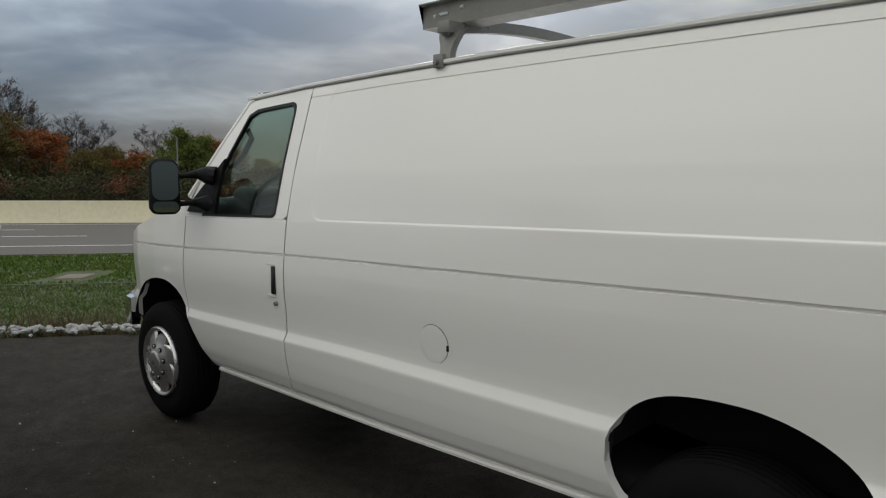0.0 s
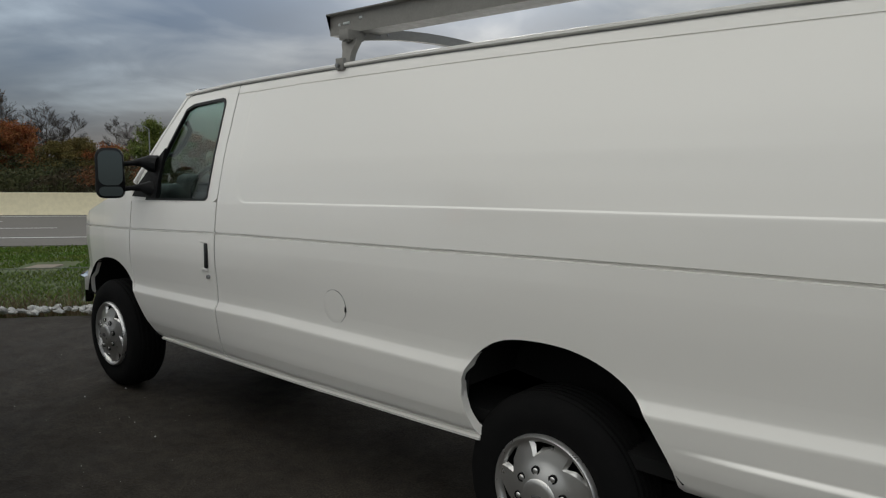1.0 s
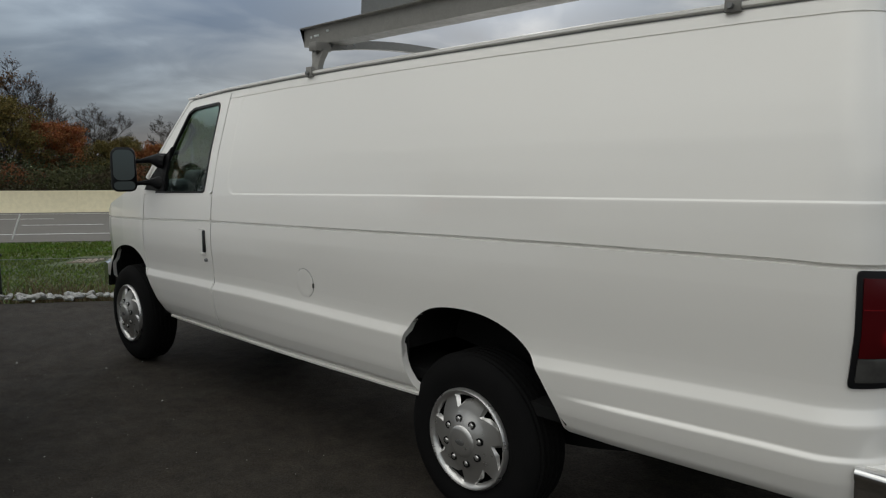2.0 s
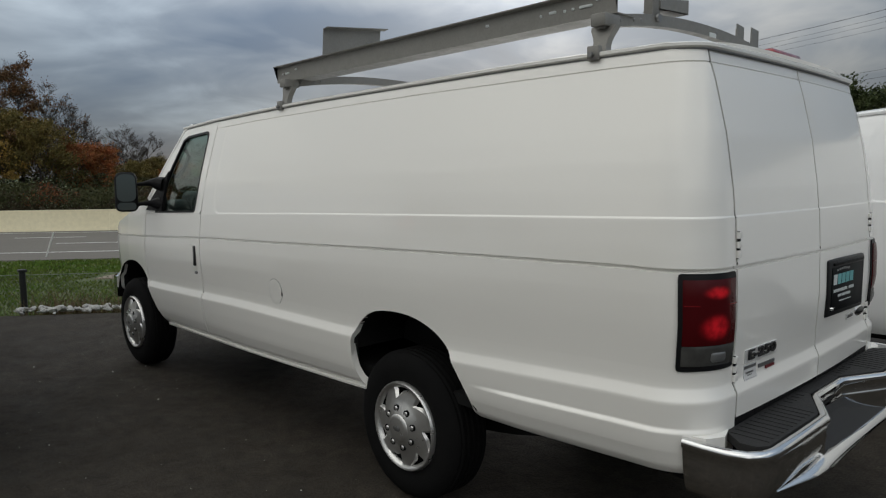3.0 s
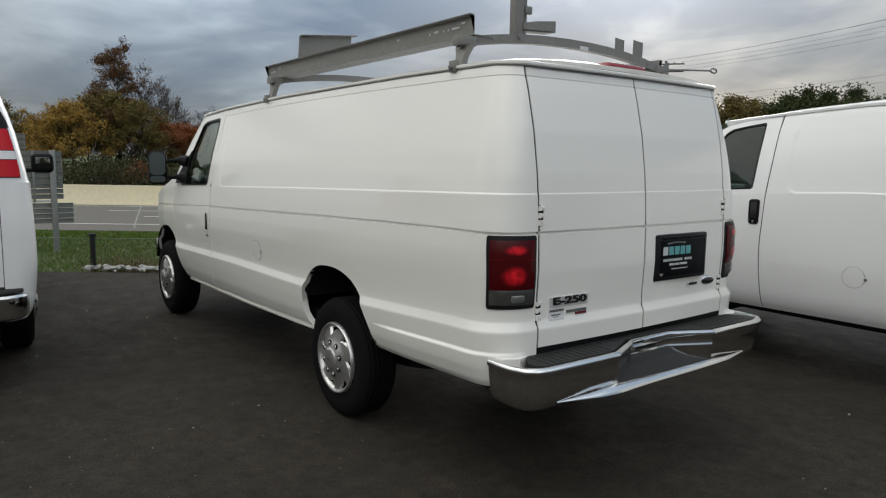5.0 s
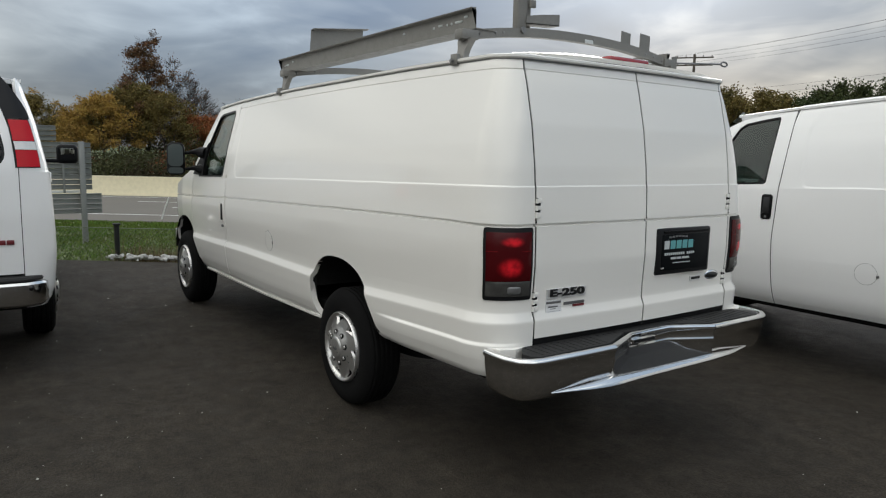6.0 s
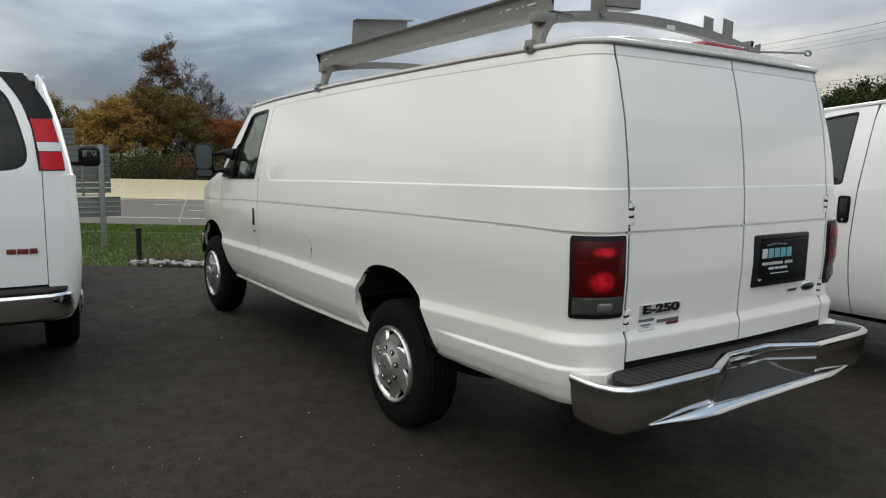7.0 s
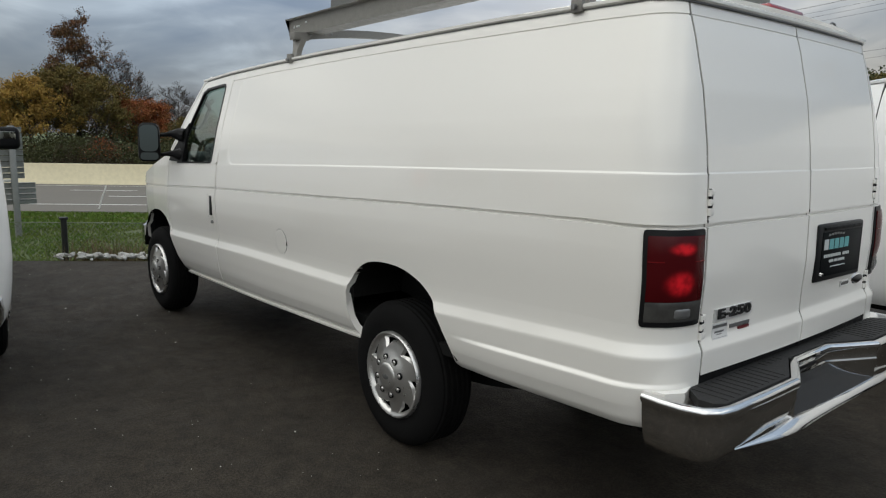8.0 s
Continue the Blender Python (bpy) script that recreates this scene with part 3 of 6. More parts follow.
def wheel(name, centre, s, van, tyre_r=0.37, rim_r=0.222, holes=7, cover=True):
    """Tyre with grooved tread, rim and a slotted cover; s is the side its face looks to."""
    cx, cy, cz = centre
    bm = bmesh.new()
    hw = 0.112
    prof = [(0.19, -hw + 0.02), (0.215, -hw + 0.005), (0.27, -hw - 0.008), (0.32, -hw - 0.004), (0.350, -hw + 0.012), (tyre_r - 0.008, -hw + 0.028)]
    tread = []
    for k in range(5):
        o = -hw + 0.032 + k * (2 * hw - 0.064) / 5
        w = (2 * hw - 0.064) / 5
        tread += [(tyre_r - 0.009, o), (tyre_r, o + 0.004), (tyre_r, o + w - 0.012), (tyre_r - 0.009, o + w - 0.006)]
    prof = prof + tread + [(r, -o) for r, o in prof[::-1]]
    lathe(bm, prof, (0, 0, 0), s, 64)
    tyre = part("tyre", bm, RUBBER, van)
    tyre.location = (cx, cy - s * hw, cz)
    # rim well
    bm = bmesh.new()
    lathe(bm, [(0.0, -0.05), (0.10, -0.05), (0.17, -0.04), (0.200, -0.01), (0.214, 0.0), (0.219, 0.004), (0.214, 0.008), (0.206, 0.0)], (0, 0, 0), s, 48)
    rim = part("rim", bm, PLASTIC, tyre)
    rim.location = (0, s * (hw - 0.004), 0)
    if not cover:
        return tyre
    # cover: a polar grid whose columns follow the slots' edges
    bm = bmesh.new()
    radii = [0.012, 0.03, 0.048, 0.066, 0.082, 0.098, 0.112, 0.124, 0.134, 0.142, 0.150, 0.158, 0.166, 0.174, 0.182, 0.190, 0.197, 0.204, 0.209, 0.214, rim_r]

    def height(r):
        return lerp(r, [(0, 0.048), (0.02, 0.0475), (0.045, 0.044), (0.066, 0.038), (0.09, 0.030), (0.112, 0.020), (0.13, 0.013), (0.18, 0.001), (0.195, 0.0), (0.206, 0.012), (0.214, 0.014), (0.222, 0.002)])

    def slot(r):
        """Middle and width of a slot at radius r, in parts of the pitch."""
        q = min(max(r, 0.142), 0.197)
        w = lerp(q, [(0.142, 0.05), (0.158, 0.26), (0.174, 0.46), (0.190, 0.64), (0.197, 0.68)])
        return 1.12 + (q - 0.142) * 1.0 - w / 2, w

    nb, ns = 12, 5
    rings = []
    for r in radii:
        mid, w = slot(r)
        ring_ = []
        for n in range(holes):
            for f in [n + mid - w / 2 + w * j / ns for j in range(ns)] + [n + mid + w / 2 + (1 - w) * j / nb for j in range(nb)]:
                an = 2 * math.pi * f / holes
                ring_.append(bm.verts.new((r * math.cos(an), s * height(r), r * math.sin(an))))
        rings.append(ring_)
    per, na = nb + ns, (nb + ns) * holes
    for i, (r0, r1) in enumerate(zip(rings, rings[1:])):
        open_ = 0.142 <= radii[i] < 0.197
        for k in range(na):
            if open_ and k % per < ns:
                continue
            bm.faces.new((r0[k], r0[(k + 1) % na], r1[(k + 1) % na], r1[k]))
    bm.faces.new(rings[0])
    bmesh.ops.delete(bm, geom=[v for v in bm.verts if not v.link_faces], context="VERTS")
    g = bmesh.ops.extrude_edge_only(bm, edges=[e for e in bm.edges if e.is_boundary])
    for v in [e for e in g["geom"] if isinstance(e, bmesh.types.BMVert)]:
        r = math.hypot(v.co.x, v.co.z)
        v.co.y -= s * 0.014
        if 0.12 < r < 0.20:
            # slot walls slope in towards the middle of the slot
            n = round(math.atan2(v.co.z, v.co.x) / (2 * math.pi) * holes - slot(r)[0])
            an = 2 * math.pi * (n + slot(0.182)[0]) / holes
            inward = Vector((0.182 * math.cos(an) - v.co.x, 0, 0.182 * math.sin(an) - v.co.z))
            v.co += inward * min(0.5, 0.013 / max(0.001, inward.length))
    bmesh.ops.recalc_face_normals(bm, faces=bm.faces)
    cov = part("wheel_cover", bm, SILVER, tyre, "silver seven-slot wheel cover")
    cov.location = (0, s * (hw + 0.004), 0)
    bm = bmesh.new()
    bmesh.ops.create_uvsphere(bm, u_segments=12, v_segments=8, radius=0.0115, matrix=Matrix.Diagonal((1, 0.6, 1, 1)))
    nut = part("wheel_nut", bm, SILVER, tyre)
    for k in range(8):
        a = 2 * math.pi * (k + 0.3) / 8
        o = nut if k == 0 else nut.copy()
        if k:
            scene.collection.objects.link(o)
        o.location = (0.096 * math.cos(a), cov.location.y + s * 0.0290, 0.096 * math.sin(a))
        # raised black ring stands in for the shade in the nut's recess
        b2 = bmesh.new()
        lathe(b2, [(0.0100, 0.0015), (0.0165, 0.0035), (0.0175, -0.006)], (0, 0, 0), s, 14)
        seat_ring = part("nut_recess", b2, PLASTIC, tyre) if k == 0 else seat_ring.copy()
        if k:
            scene.collection.objects.link(seat_ring)
        seat_ring.location = o.location
    bm = bmesh.new()
    lathe(bm, [(0.0, 0.0500), (0.018, 0.0497), (0.026, 0.0480), (0.027, 0.044)], (0, 0, 0), s, 24)
    for v in bm.verts:
        v.co.z *= 0.55
    em = part("centre_emblem", bm, STEEL, tyre)
    em.location = cov.location
    bm = bmesh.new()
    lathe(bm, [(0.0, 0.0490), (0.050, 0.0470), (0.066, 0.0425), (0.0695, 0.0385), (0.0700, 0.030)], (0, 0, 0), s, 40)
    cap = part("centre_cap", bm, SILVER, tyre, "smooth raised centre cap")
    cap.location = cov.location
    return tyre


def arch_well(van, pts, y0, y1, s):
    """The dark tub inside a wheel arch, along the arch's outline."""
    bm = bmesh.new()
    cols = []
    for y in (y0, y0 - 0.05, y1):
        cols.append([Vector((x, s * y, z)) for x, z in pts])
    grid_faces(bm, cols)
    vs = [bm.verts.new((x, s * (y1 - 0.001), z)) for x, z in pts]
    bm.faces.new(vs)
    return part("wheel_well", bm, LINER, van, smooth=30)


E_SHELL = Shell(
    prof=[(0.46, 0.90), (0.50, 0.925), (0.53, 0.95), (0.60, 0.972), (0.70, 0.985), (0.790, 0.9915), (0.800, 0.9895), (0.832, 0.9725), (0.842, 0.9708), (0.90, 0.971), (1.05, 0.982), (1.15, 0.985),
          (1.2265, 0.982), (1.2285, 0.970), (1.2375, 0.970), (1.2395, 0.981), (1.30, 0.977), (1.387, 0.969), (1.5, 0.951), (1.6, 0.932), (1.7, 0.908), (1.85, 0.868), (1.9640, 0.8368),
          (1.9652, 0.832), (1.9680, 0.832), (1.9692, 0.8350), (2.0, 0.824), (2.015, 0.812)],
    rear=[(0.6, 5.058), (0.79, 5.062), (0.800, 5.060), (0.832, 5.0465), (0.842, 5.045), (0.90, 5.045), (1.05, 5.052), (1.2265, 5.047), (1.2285, 5.035), (1.2375, 5.035), (1.2395, 5.0465), (1.3, 5.043), (1.394, 5.036), (1.400, 5.0330), (1.5, 5.024), (1.7, 4.996), (1.9, 4.952), (1.9640, 4.9339), (1.9652, 4.9295), (1.9680, 4.9295), (1.9692, 4.9322), (2.02, 4.918)],
    levels=[(0.50, [(0.7, 0.465), (2.1, 0.478), (3.15, 0.505), (4.05, 0.55), (4.95, 0.58)]),
            (0.815, [(0.6, 0.752), (1.9, 0.784), (3.1, 0.790), (3.9, 0.803), (4.75, 0.850), (5.05, 0.860)]),
            (1.233, [(-0.7, 1.085), (-0.2, 1.102), (0.5, 1.13), (1.45, 1.175), (2.8, 1.220), (3.5, 1.246), (4.1, 1.264), (4.75, 1.28), (5.05, 1.278)]),
            (1.397, [(0, 1.29), (1.5, 1.347), (3, 1.397), (4.9, 1.452), (5.1, 1.452)]),
            (1.967, [(0.8, 1.905), (1.6, 1.93), (2, 1.946), (3, 1.967), (3.6, 1.975), (4.6, 1.978), (5.0, 1.972)]),
            (2.015, [(0.86, 1.95), (1.4, 1.985), (2, 2.005), (2.6, 2.021), (3.4, 2.03), (4.1, 2.038), (4.9, 2.034)])],
    radius=[(0.6, 0.20), (1.35, 0.20), (1.7, 0.16), (2.0, 0.105)],
    us=4.85,
    nose=[(-0.80, 0.60), (-0.74, 0.74), (-0.68, 0.80), (-0.6, 0.852), (-0.45, 0.915), (-0.3, 0.955), (0.0, 0.985), (0.35, 1.0)],
    emboss=(1.60, 1.397, 1.990, 0.0030), sill_step=0.014)
E_LEVELS = dense([p[0] for p in E_SHELL.prof], frange(0.5, 0.78, 6), frange(0.664, 0.698, 8), frange(0.86, 1.2, 8), frange(1.25, 1.37, 4), frange(1.389, 1.405, 10), [1.38, 1.415], frange(1.43, 1.93, 14), frange(1.938, 1.975, 8))


def arch_z(x, pts):
    return lerp(x, pts) if pts[0][0] <= x <= pts[-1][0] else -1


def rounded(pts, times=2):
    """Cuts the corners of an outline, leaving its upright ends."""
    for _ in range(times):
        mid = pts[1:-1]
        out = [mid[0]]
        for p, q in zip(mid, mid[1:]):
            out += [(p[0] * 0.75 + q[0] * 0.25, p[1] * 0.75 + q[1] * 0.25), (p[0] * 0.25 + q[0] * 0.75, p[1] * 0.25 + q[1] * 0.75)]
        pts = [pts[0]] + out + [mid[-1], pts[-1]]
    return pts


E_REAR_ARCH = rounded([(3.160, 0.0), (3.161, 0.70), (3.175, 0.765), (3.20, 0.815), (3.255, 0.875), (3.32, 0.915), (3.40, 0.938), (3.52, 0.948), (3.65, 0.942), (3.78, 0.902), (3.88, 0.836), (3.955, 0.725), (4.02, 0.610), (4.055, 0.0)])
E_FRONT_ARCH = rounded([(-0.345, 0.0), (-0.344, 0.60), (-0.30, 0.72), (-0.20, 0.84), (-0.10, 0.885), (0.03, 0.906), (0.17, 0.906), (0.30, 0.865), (0.39, 0.795), (0.47, 0.69), (0.56, 0.575), (0.64, 0.50), (0.70, 0.0)])


def inv_z(shell, x, z):
    """The zb that lies at height z."""
    vals = [lerp(x, l[1]) for l in shell.levels]
    if z >= vals[-1]:
        return shell.refs[-1] + z - vals[-1]
    if z <= vals[0]:
        return shell.refs[0] + z - vals[0]
    return float(np.interp(z, vals, shell.refs))


def clipped(col, floor):
    """Cuts a column of (x, zb) at the height floor(x): all below sits on the crossing point."""
    out, hit = [None] * len(col), None
    for i in range(len(col) - 1, -1, -1):
        x, zb = col[i]
        if hit is None and zb < floor(x):
            hi, lo = (col[i + 1] if i + 1 < len(col) else (x, floor(x))), (x, zb)
            for _ in range(24):
                m = ((hi[0] + lo[0]) / 2, (hi[1] + lo[1]) / 2)
                if m[1] < floor(m[0]):
                    lo = m
                else:
                    hi = m
            hit = hi
        out[i] = hit or (x, zb)
    return out


def build_cargo_van():
    sh = E_SHELL
    van = empty("cargo_van", (0, 0, 0), "long white cargo van with windowless flanks and a roof rack", "van")
    GAP = 0.0042
    door_gap = [(0.62, 1.430), (0.80, 1.418), (1.10, 1.412), (1.35, 1.422), (1.60, 1.434), (1.80, 1.444), (2.02, 1.452)]
    front_gap = [(0.5, 0.50), (0.76, 0.462), (0.86, 0.425), (0.99, 0.398), (1.15, 0.41), (1.35, 0.425), (1.5, 0.43)]
    for s in (-1, 1):
        side = (0, s, 0)
        # cargo flank, round the corner to the back door
        xs = dense(frange(1.40, 3.1, 24), frange(1.56, 1.72, 16), frange(3.12, 4.1, 76), [3.1595, 3.1605, 4.0545, 4.0555], frange(4.1, 4.85, 12), [4.85])
        cols = []
        for u in xs:
            col = []
            for zb in E_LEVELS:
                g = lerp(zb, door_gap) + GAP
                uu = u if u > 1.75 else g + (u - 1.40) / 0.35 * (1.75 - g)
                a = arch_z(uu, E_REAR_ARCH)
                lo = inv_z(sh, uu, a) if a > 0.45 else 0.5
                col.append(sh.side(uu, max(zb, lo, 0.5), s))
            cols.append(col)
        for f in frange(0, 1, 16)[1:]:
            cols.append([sh.corner(f, max(zb, 0.5), s, 0.740) for zb in E_LEVELS])
        part("side_panel", sheet(cols, side, 0.03), PAINT, van)
        # front door, lower half
        lv = [z for z in E_LEVELS if z <= 1.40]
        cols = []
        def door_floor(x):
            ar = arch_z(x, E_FRONT_ARCH)
            return max(0.5, inv_z(sh, x, ar)) if ar > 0.45 else 0.5

        for f in dense(frange(0, 1, 30), frange(0, 0.35, 30)):
            col = []
            for zb in [0.45] + lv:
                a, b = lerp(zb, front_gap) + GAP, lerp(zb, door_gap) - GAP
                col.append((a + (b - a) * f, min(zb, 1.395)))
            cols.append([sh.side(x, zb, s) for x, zb in clipped(col, door_floor)])
        door = part("door", sheet(cols, side, 0.03), PAINT, van, "front door with a black grab handle")
        # window frame: a ring between the glass and the door's outline
        inner = [(0.61, 1.335), (1.0, 1.338), (1.30, 1.342), (1.325, 1.36), (1.342, 1.60), (1.350, 1.86), (1.347, 1.888), (1.334, 1.906), (1.310, 1.913), (1.18, 1.905), (1.0, 1.892), (0.93, 1.865), (0.80, 1.66), (0.69, 1.46)]
        outer = [(0.40, 1.335), (1.0, 1.3355), (1.39, 1.342), (None, 1.36), (None, 1.60), (None, 1.86), (None, 1.93), (None, 1.982), (1.390, 1.979), (1.18, 1.966), (1.0, 1.951), (0.875, 1.915), (0.735, 1.74), (0.57, 1.53)]
        outer = [(x or lerp(inv_z(sh, 1.41, z), door_gap) - GAP, z) for x, z in outer]
        inner = [(x, inv_z(sh, x, z) if z > 1.35 else 1.402) for x, z in inner]
        outer = [(x, inv_z(sh, x, z) if z > 1.35 else 1.3955) for x, z in outer]

        def ring(pa, pb, n, off=0.0):
            k = len(pa)
            cols = []
            for i in range(k + 1):
                a, b = pa[i % k], pb[i % k]
                col = []
                for j in range(n + 1):
                    x, zb = a[0] + (b[0] - a[0]) * j / n, a[1] + (b[1] - a[1]) * j / n
                    p = sh.side(x, zb, s)
                    p.y -= s * off
                    col.append(p)
                cols.append(col)
            return cols

        part("window_frame", sheet(ring(inner, outer, 5), side, 0.025), PAINT, door)
        cx, cz = 1.06, 1.64
        seal_in = [(x + (cx - x) * 0.045, z + (cz - z) * 0.05) for x, z in inner]
        part("window_seal", sheet(ring(seal_in, inner, 1, -0.003), side, 0.02), TRIM, door, "black rubber window seal")
        bm = bmesh.new()
        pts = [sh.side(x, z, s) - Vector((0, s * 0.014, 0)) for x, z in seal_in]
        plate(bm, pts, 0.004, side)
        pane = part("window_pane", bm, GLASS, door, "clear side glass", smooth=0)
        pane.visible_shadow = False
        # black mirror sail
        bm = bmesh.new()
        sail = [(x, inv_z(sh, x, z)) for x, z in ((0.45, 1.336), (0.76, 1.336), (0.765, 1.44), (0.785, 1.635), (0.70, 1.56), (0.59, 1.475), (0.50, 1.40))]
        plate(bm, [sh.side(x, z, s) + Vector((0, s * 0.012, 0)) for x, z in sail], 0.02, side)
        part("mirror_sail", bm, PLASTIC, door, "black plastic mirror mount")
        # handle, in a recess
        y0 = s * (sh.half(1.34, 1.1) + 0.001)
        bm = bmesh.new()
        box(bm, (1.318, y0 - 0.010, 0.972), (1.346, y0 + 0.006, 1.112), 0.006)
        part("handle", bm, BLACK_GLOSS, door, "black vertical door handle")
        bm = bmesh.new()
        box(bm, (1.268, y0 - 0.0018, 1.112), (1.345, y0 + 0.0018, 1.124), 0.0015)
        part("handle_surround", bm, PAINT, door)
        bm = bmesh.new()
        box(bm, (1.276, y0 - 0.0018, 0.956), (1.345, y0 + 0.0018, 0.970), 0.0015)
        part("handle_surround", bm, PAINT, door)
        bm = bmesh.new()
        lathe(bm, [(0.0, 0.006), (0.010, 0.006), (0.012, 0.0), (0.012, -0.01)], (1.342, y0, 0.925), s, 16)
        part("lock", bm, STEEL, door)
        # front wing
        cols = []
        hood_line = [(-0.72, 0.965), (-0.62, 1.05), (-0.5, 1.13), (-0.3, 1.205), (0.0, 1.288), (0.2, 1.342), (0.45, 1.405)]
        def wing_floor(x):
            return inv_z(sh, x, max(arch_z(x, E_FRONT_ARCH), 0.60 if x < 0 else 0.45))

        for f in frange(0, 1, 90):
            col = []
            for zb in [0.40] + [z for z in E_LEVELS if z <= 1.55]:
                b = lerp(zb, front_gap) - GAP
                x = -0.74 + 1.14 * f + (b - 0.40) * step01(0.75, 1.0, f)
                col.append((x, min(zb, inv_z(sh, x, lerp(x, hood_line)))))
            cols.append([sh.side(x, zb, s) for x, zb in clipped(col, wing_floor)])
        part("front_wing", sheet(cols, side, 0.025), PAINT, van)
        # dark sheet added inside the panels so that the gaps read dark
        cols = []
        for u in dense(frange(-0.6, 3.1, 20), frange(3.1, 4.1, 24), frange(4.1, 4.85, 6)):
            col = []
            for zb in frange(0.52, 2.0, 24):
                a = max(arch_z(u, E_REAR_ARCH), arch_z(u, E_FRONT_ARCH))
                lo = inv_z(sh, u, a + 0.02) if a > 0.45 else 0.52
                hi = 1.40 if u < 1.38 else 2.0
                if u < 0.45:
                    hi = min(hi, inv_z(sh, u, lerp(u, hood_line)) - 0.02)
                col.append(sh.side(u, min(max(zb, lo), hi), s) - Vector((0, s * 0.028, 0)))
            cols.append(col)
        for f in frange(0, 1, 8)[1:]:
            cols.append([sh.corner(f, zb, s, 0.70, -0.028) for zb in frange(0.52, 2.0, 24)])
        part("inner_skin", sheet(cols, side, 0), LINER, van, "dark sheet added behind the panel gaps")
        arch_well(van, [p for p in E_REAR_ARCH if p[1] > 0.1] + [(4.045, 0.585)], 0.965, 0.62, s)
        arch_well(van, [p for p in E_FRONT_ARCH if p[1] > 0.1] + [(0.66, 0.47)], 0.955, 0.60, s)
        # the arch's forward edge sweeps back to the sill
        lip_edge = [(0.470, 3.236), (0.50, 3.232), (0.55, 3.205), (0.60, 3.184), (0.66, 3.168), (0.72, 3.1605)]
        cols = [[sh.side(3.1595 + (lerp(sh.z(3.16, zb), lip_edge) - 3.1595) * f, zb, s) for zb in frange(0.50, 0.72, 12)] for f in frange(0, 1, 6)]
        part("arch_lip", sheet(cols, side, 0.035), PAINT, van)
        # sill strip
        bm = bmesh.new()
        sweep(bm, [(x, s * (0.935), sh.z(x, 0.5) - 0.012) for x in frange(0.70, 3.225, 10)], [(-0.012, -0.003), (0.002, -0.004), (0.004, 0.007), (-0.014, 0.014)])
        part("sill_strip", bm, PAINT, van)
        # mirror
        part_mirror(van, s)
        # wheels
        wheel("wheel", (0.02, s * 0.955, 0.37), s, van)
        wheel("wheel", (3.527, s * 0.930, 0.372), s, van)
        # tail lamp
        def lamp(f0, f1, z0, z1, out, lip=0.02, nf=10, nz=14, bulge=0.0, rnd=None):
            cols = []
            rz, rf = (0.012, 0.030) if rnd is None else (rnd, rnd * 2.4)
            for k in range(nf + 1):
                col = []
                for z in [z0 + (z1 - z0) * (0.5 - 0.5 * math.cos(math.pi * q / nz)) for q in range(nz + 1)]:
                    dz = min(z - z0, z1 - z)
                    cut = rf * (1 - math.sqrt(max(0, 1 - (1 - dz / rz) ** 2))) if dz < rz else 0
                    f = f0 + cut + (f1 - f0 - 2 * cut) * k / nf
                    e = bulge * (1 - (2 * (f - f0) / (f1 - f0) - 1) ** 4) * (1 - (2 * (z - z0) / (z1 - z0) - 1) ** 4)
                    col.append(sh.corner(f, inv_z(sh, 4.98, z), s, 0.738, out + e))
                cols.append(col)
            return sheet(cols, (1, s, 0), lip)

        lamp_root = part("tail_lamp", lamp(0.30, 0.955, 0.941, 1.271, 0.006, bulge=0.006), TRIM, van, "tall red and clear tail lamp in a black frame")
        part("red_lens", lamp(0.340, 0.918, 1.030, 1.251, 0.012, bulge=0.006, rnd=0.004), GLOW_SPOT_LENS, lamp_root, "dark red lens with two painted glow spots")
        part("clear_lens", lamp(0.340, 0.918, 0.960, 1.0285, 0.012, bulge=0.004, rnd=0.004), CLEAR_LENS, lamp_root, "clear reversing lens")
        # raised pale patch paints the bright spot on the reversing lens
        part("bulb_bowl", lamp(0.60, 0.78, 0.972, 1.006, 0.0150, bulge=0.004, rnd=0.015), STEEL, lamp_root, "pale patch painting the bright spot of the reversing lens")
        part("lens_rib", lamp(0.345, 0.915, 1.1645, 1.1675, 0.0175, lip=0.004, rnd=0.001), RED_MID, lamp_root)
    # fuel flap on the driver's flank: a thin ring gap and a slightly proud disc
    bm = bmesh.new()
    cols = []
    for r, off in ((0.0, 0.0005), (0.05, 0.0005), (0.074, 0.0005), (0.0755, 0.0001), (0.0755, -0.004)):
        cols.append([sh.side(2.405 + r * math.cos(a), inv_z(sh, 2.4, 0.912 + r * math.sin(a)), -1) - Vector((0, off, 0)) for a in frange(0, 2 * math.pi, 40)])
    grid_faces(bm, cols)
    bmesh.ops.recalc_face_normals(bm, faces=bm.faces)
    flap = part("fuel_flap", bm, PAINT, van, "round white fuel flap")
    bm = bmesh.new()
    pts = [sh.side(2.405 + 0.078 * math.cos(a), inv_z(sh, 2.4, 0.912 + 0.078 * math.sin(a)), -1) - Vector((0, 0.0005, 0)) for a in frange(-1.15, 2.3, 28)]
    tube(bm, pts, 0.0012, 6, radii=[0.0003 + 0.0010 * math.sin(math.pi * k / 28) ** 0.5 for k in range(29)])
    box(bm, (2.474, -sh.half(2.4, 0.93) - 0.004, 0.895), (2.486, -sh.half(2.4, 0.93) + 0.004, 0.920), 0.003)
    part("flap_gap", bm, TRIM, flap)
    # back doors
    lv = [z for z in E_LEVELS if z >= 0.705]
    z_bot = 0.700
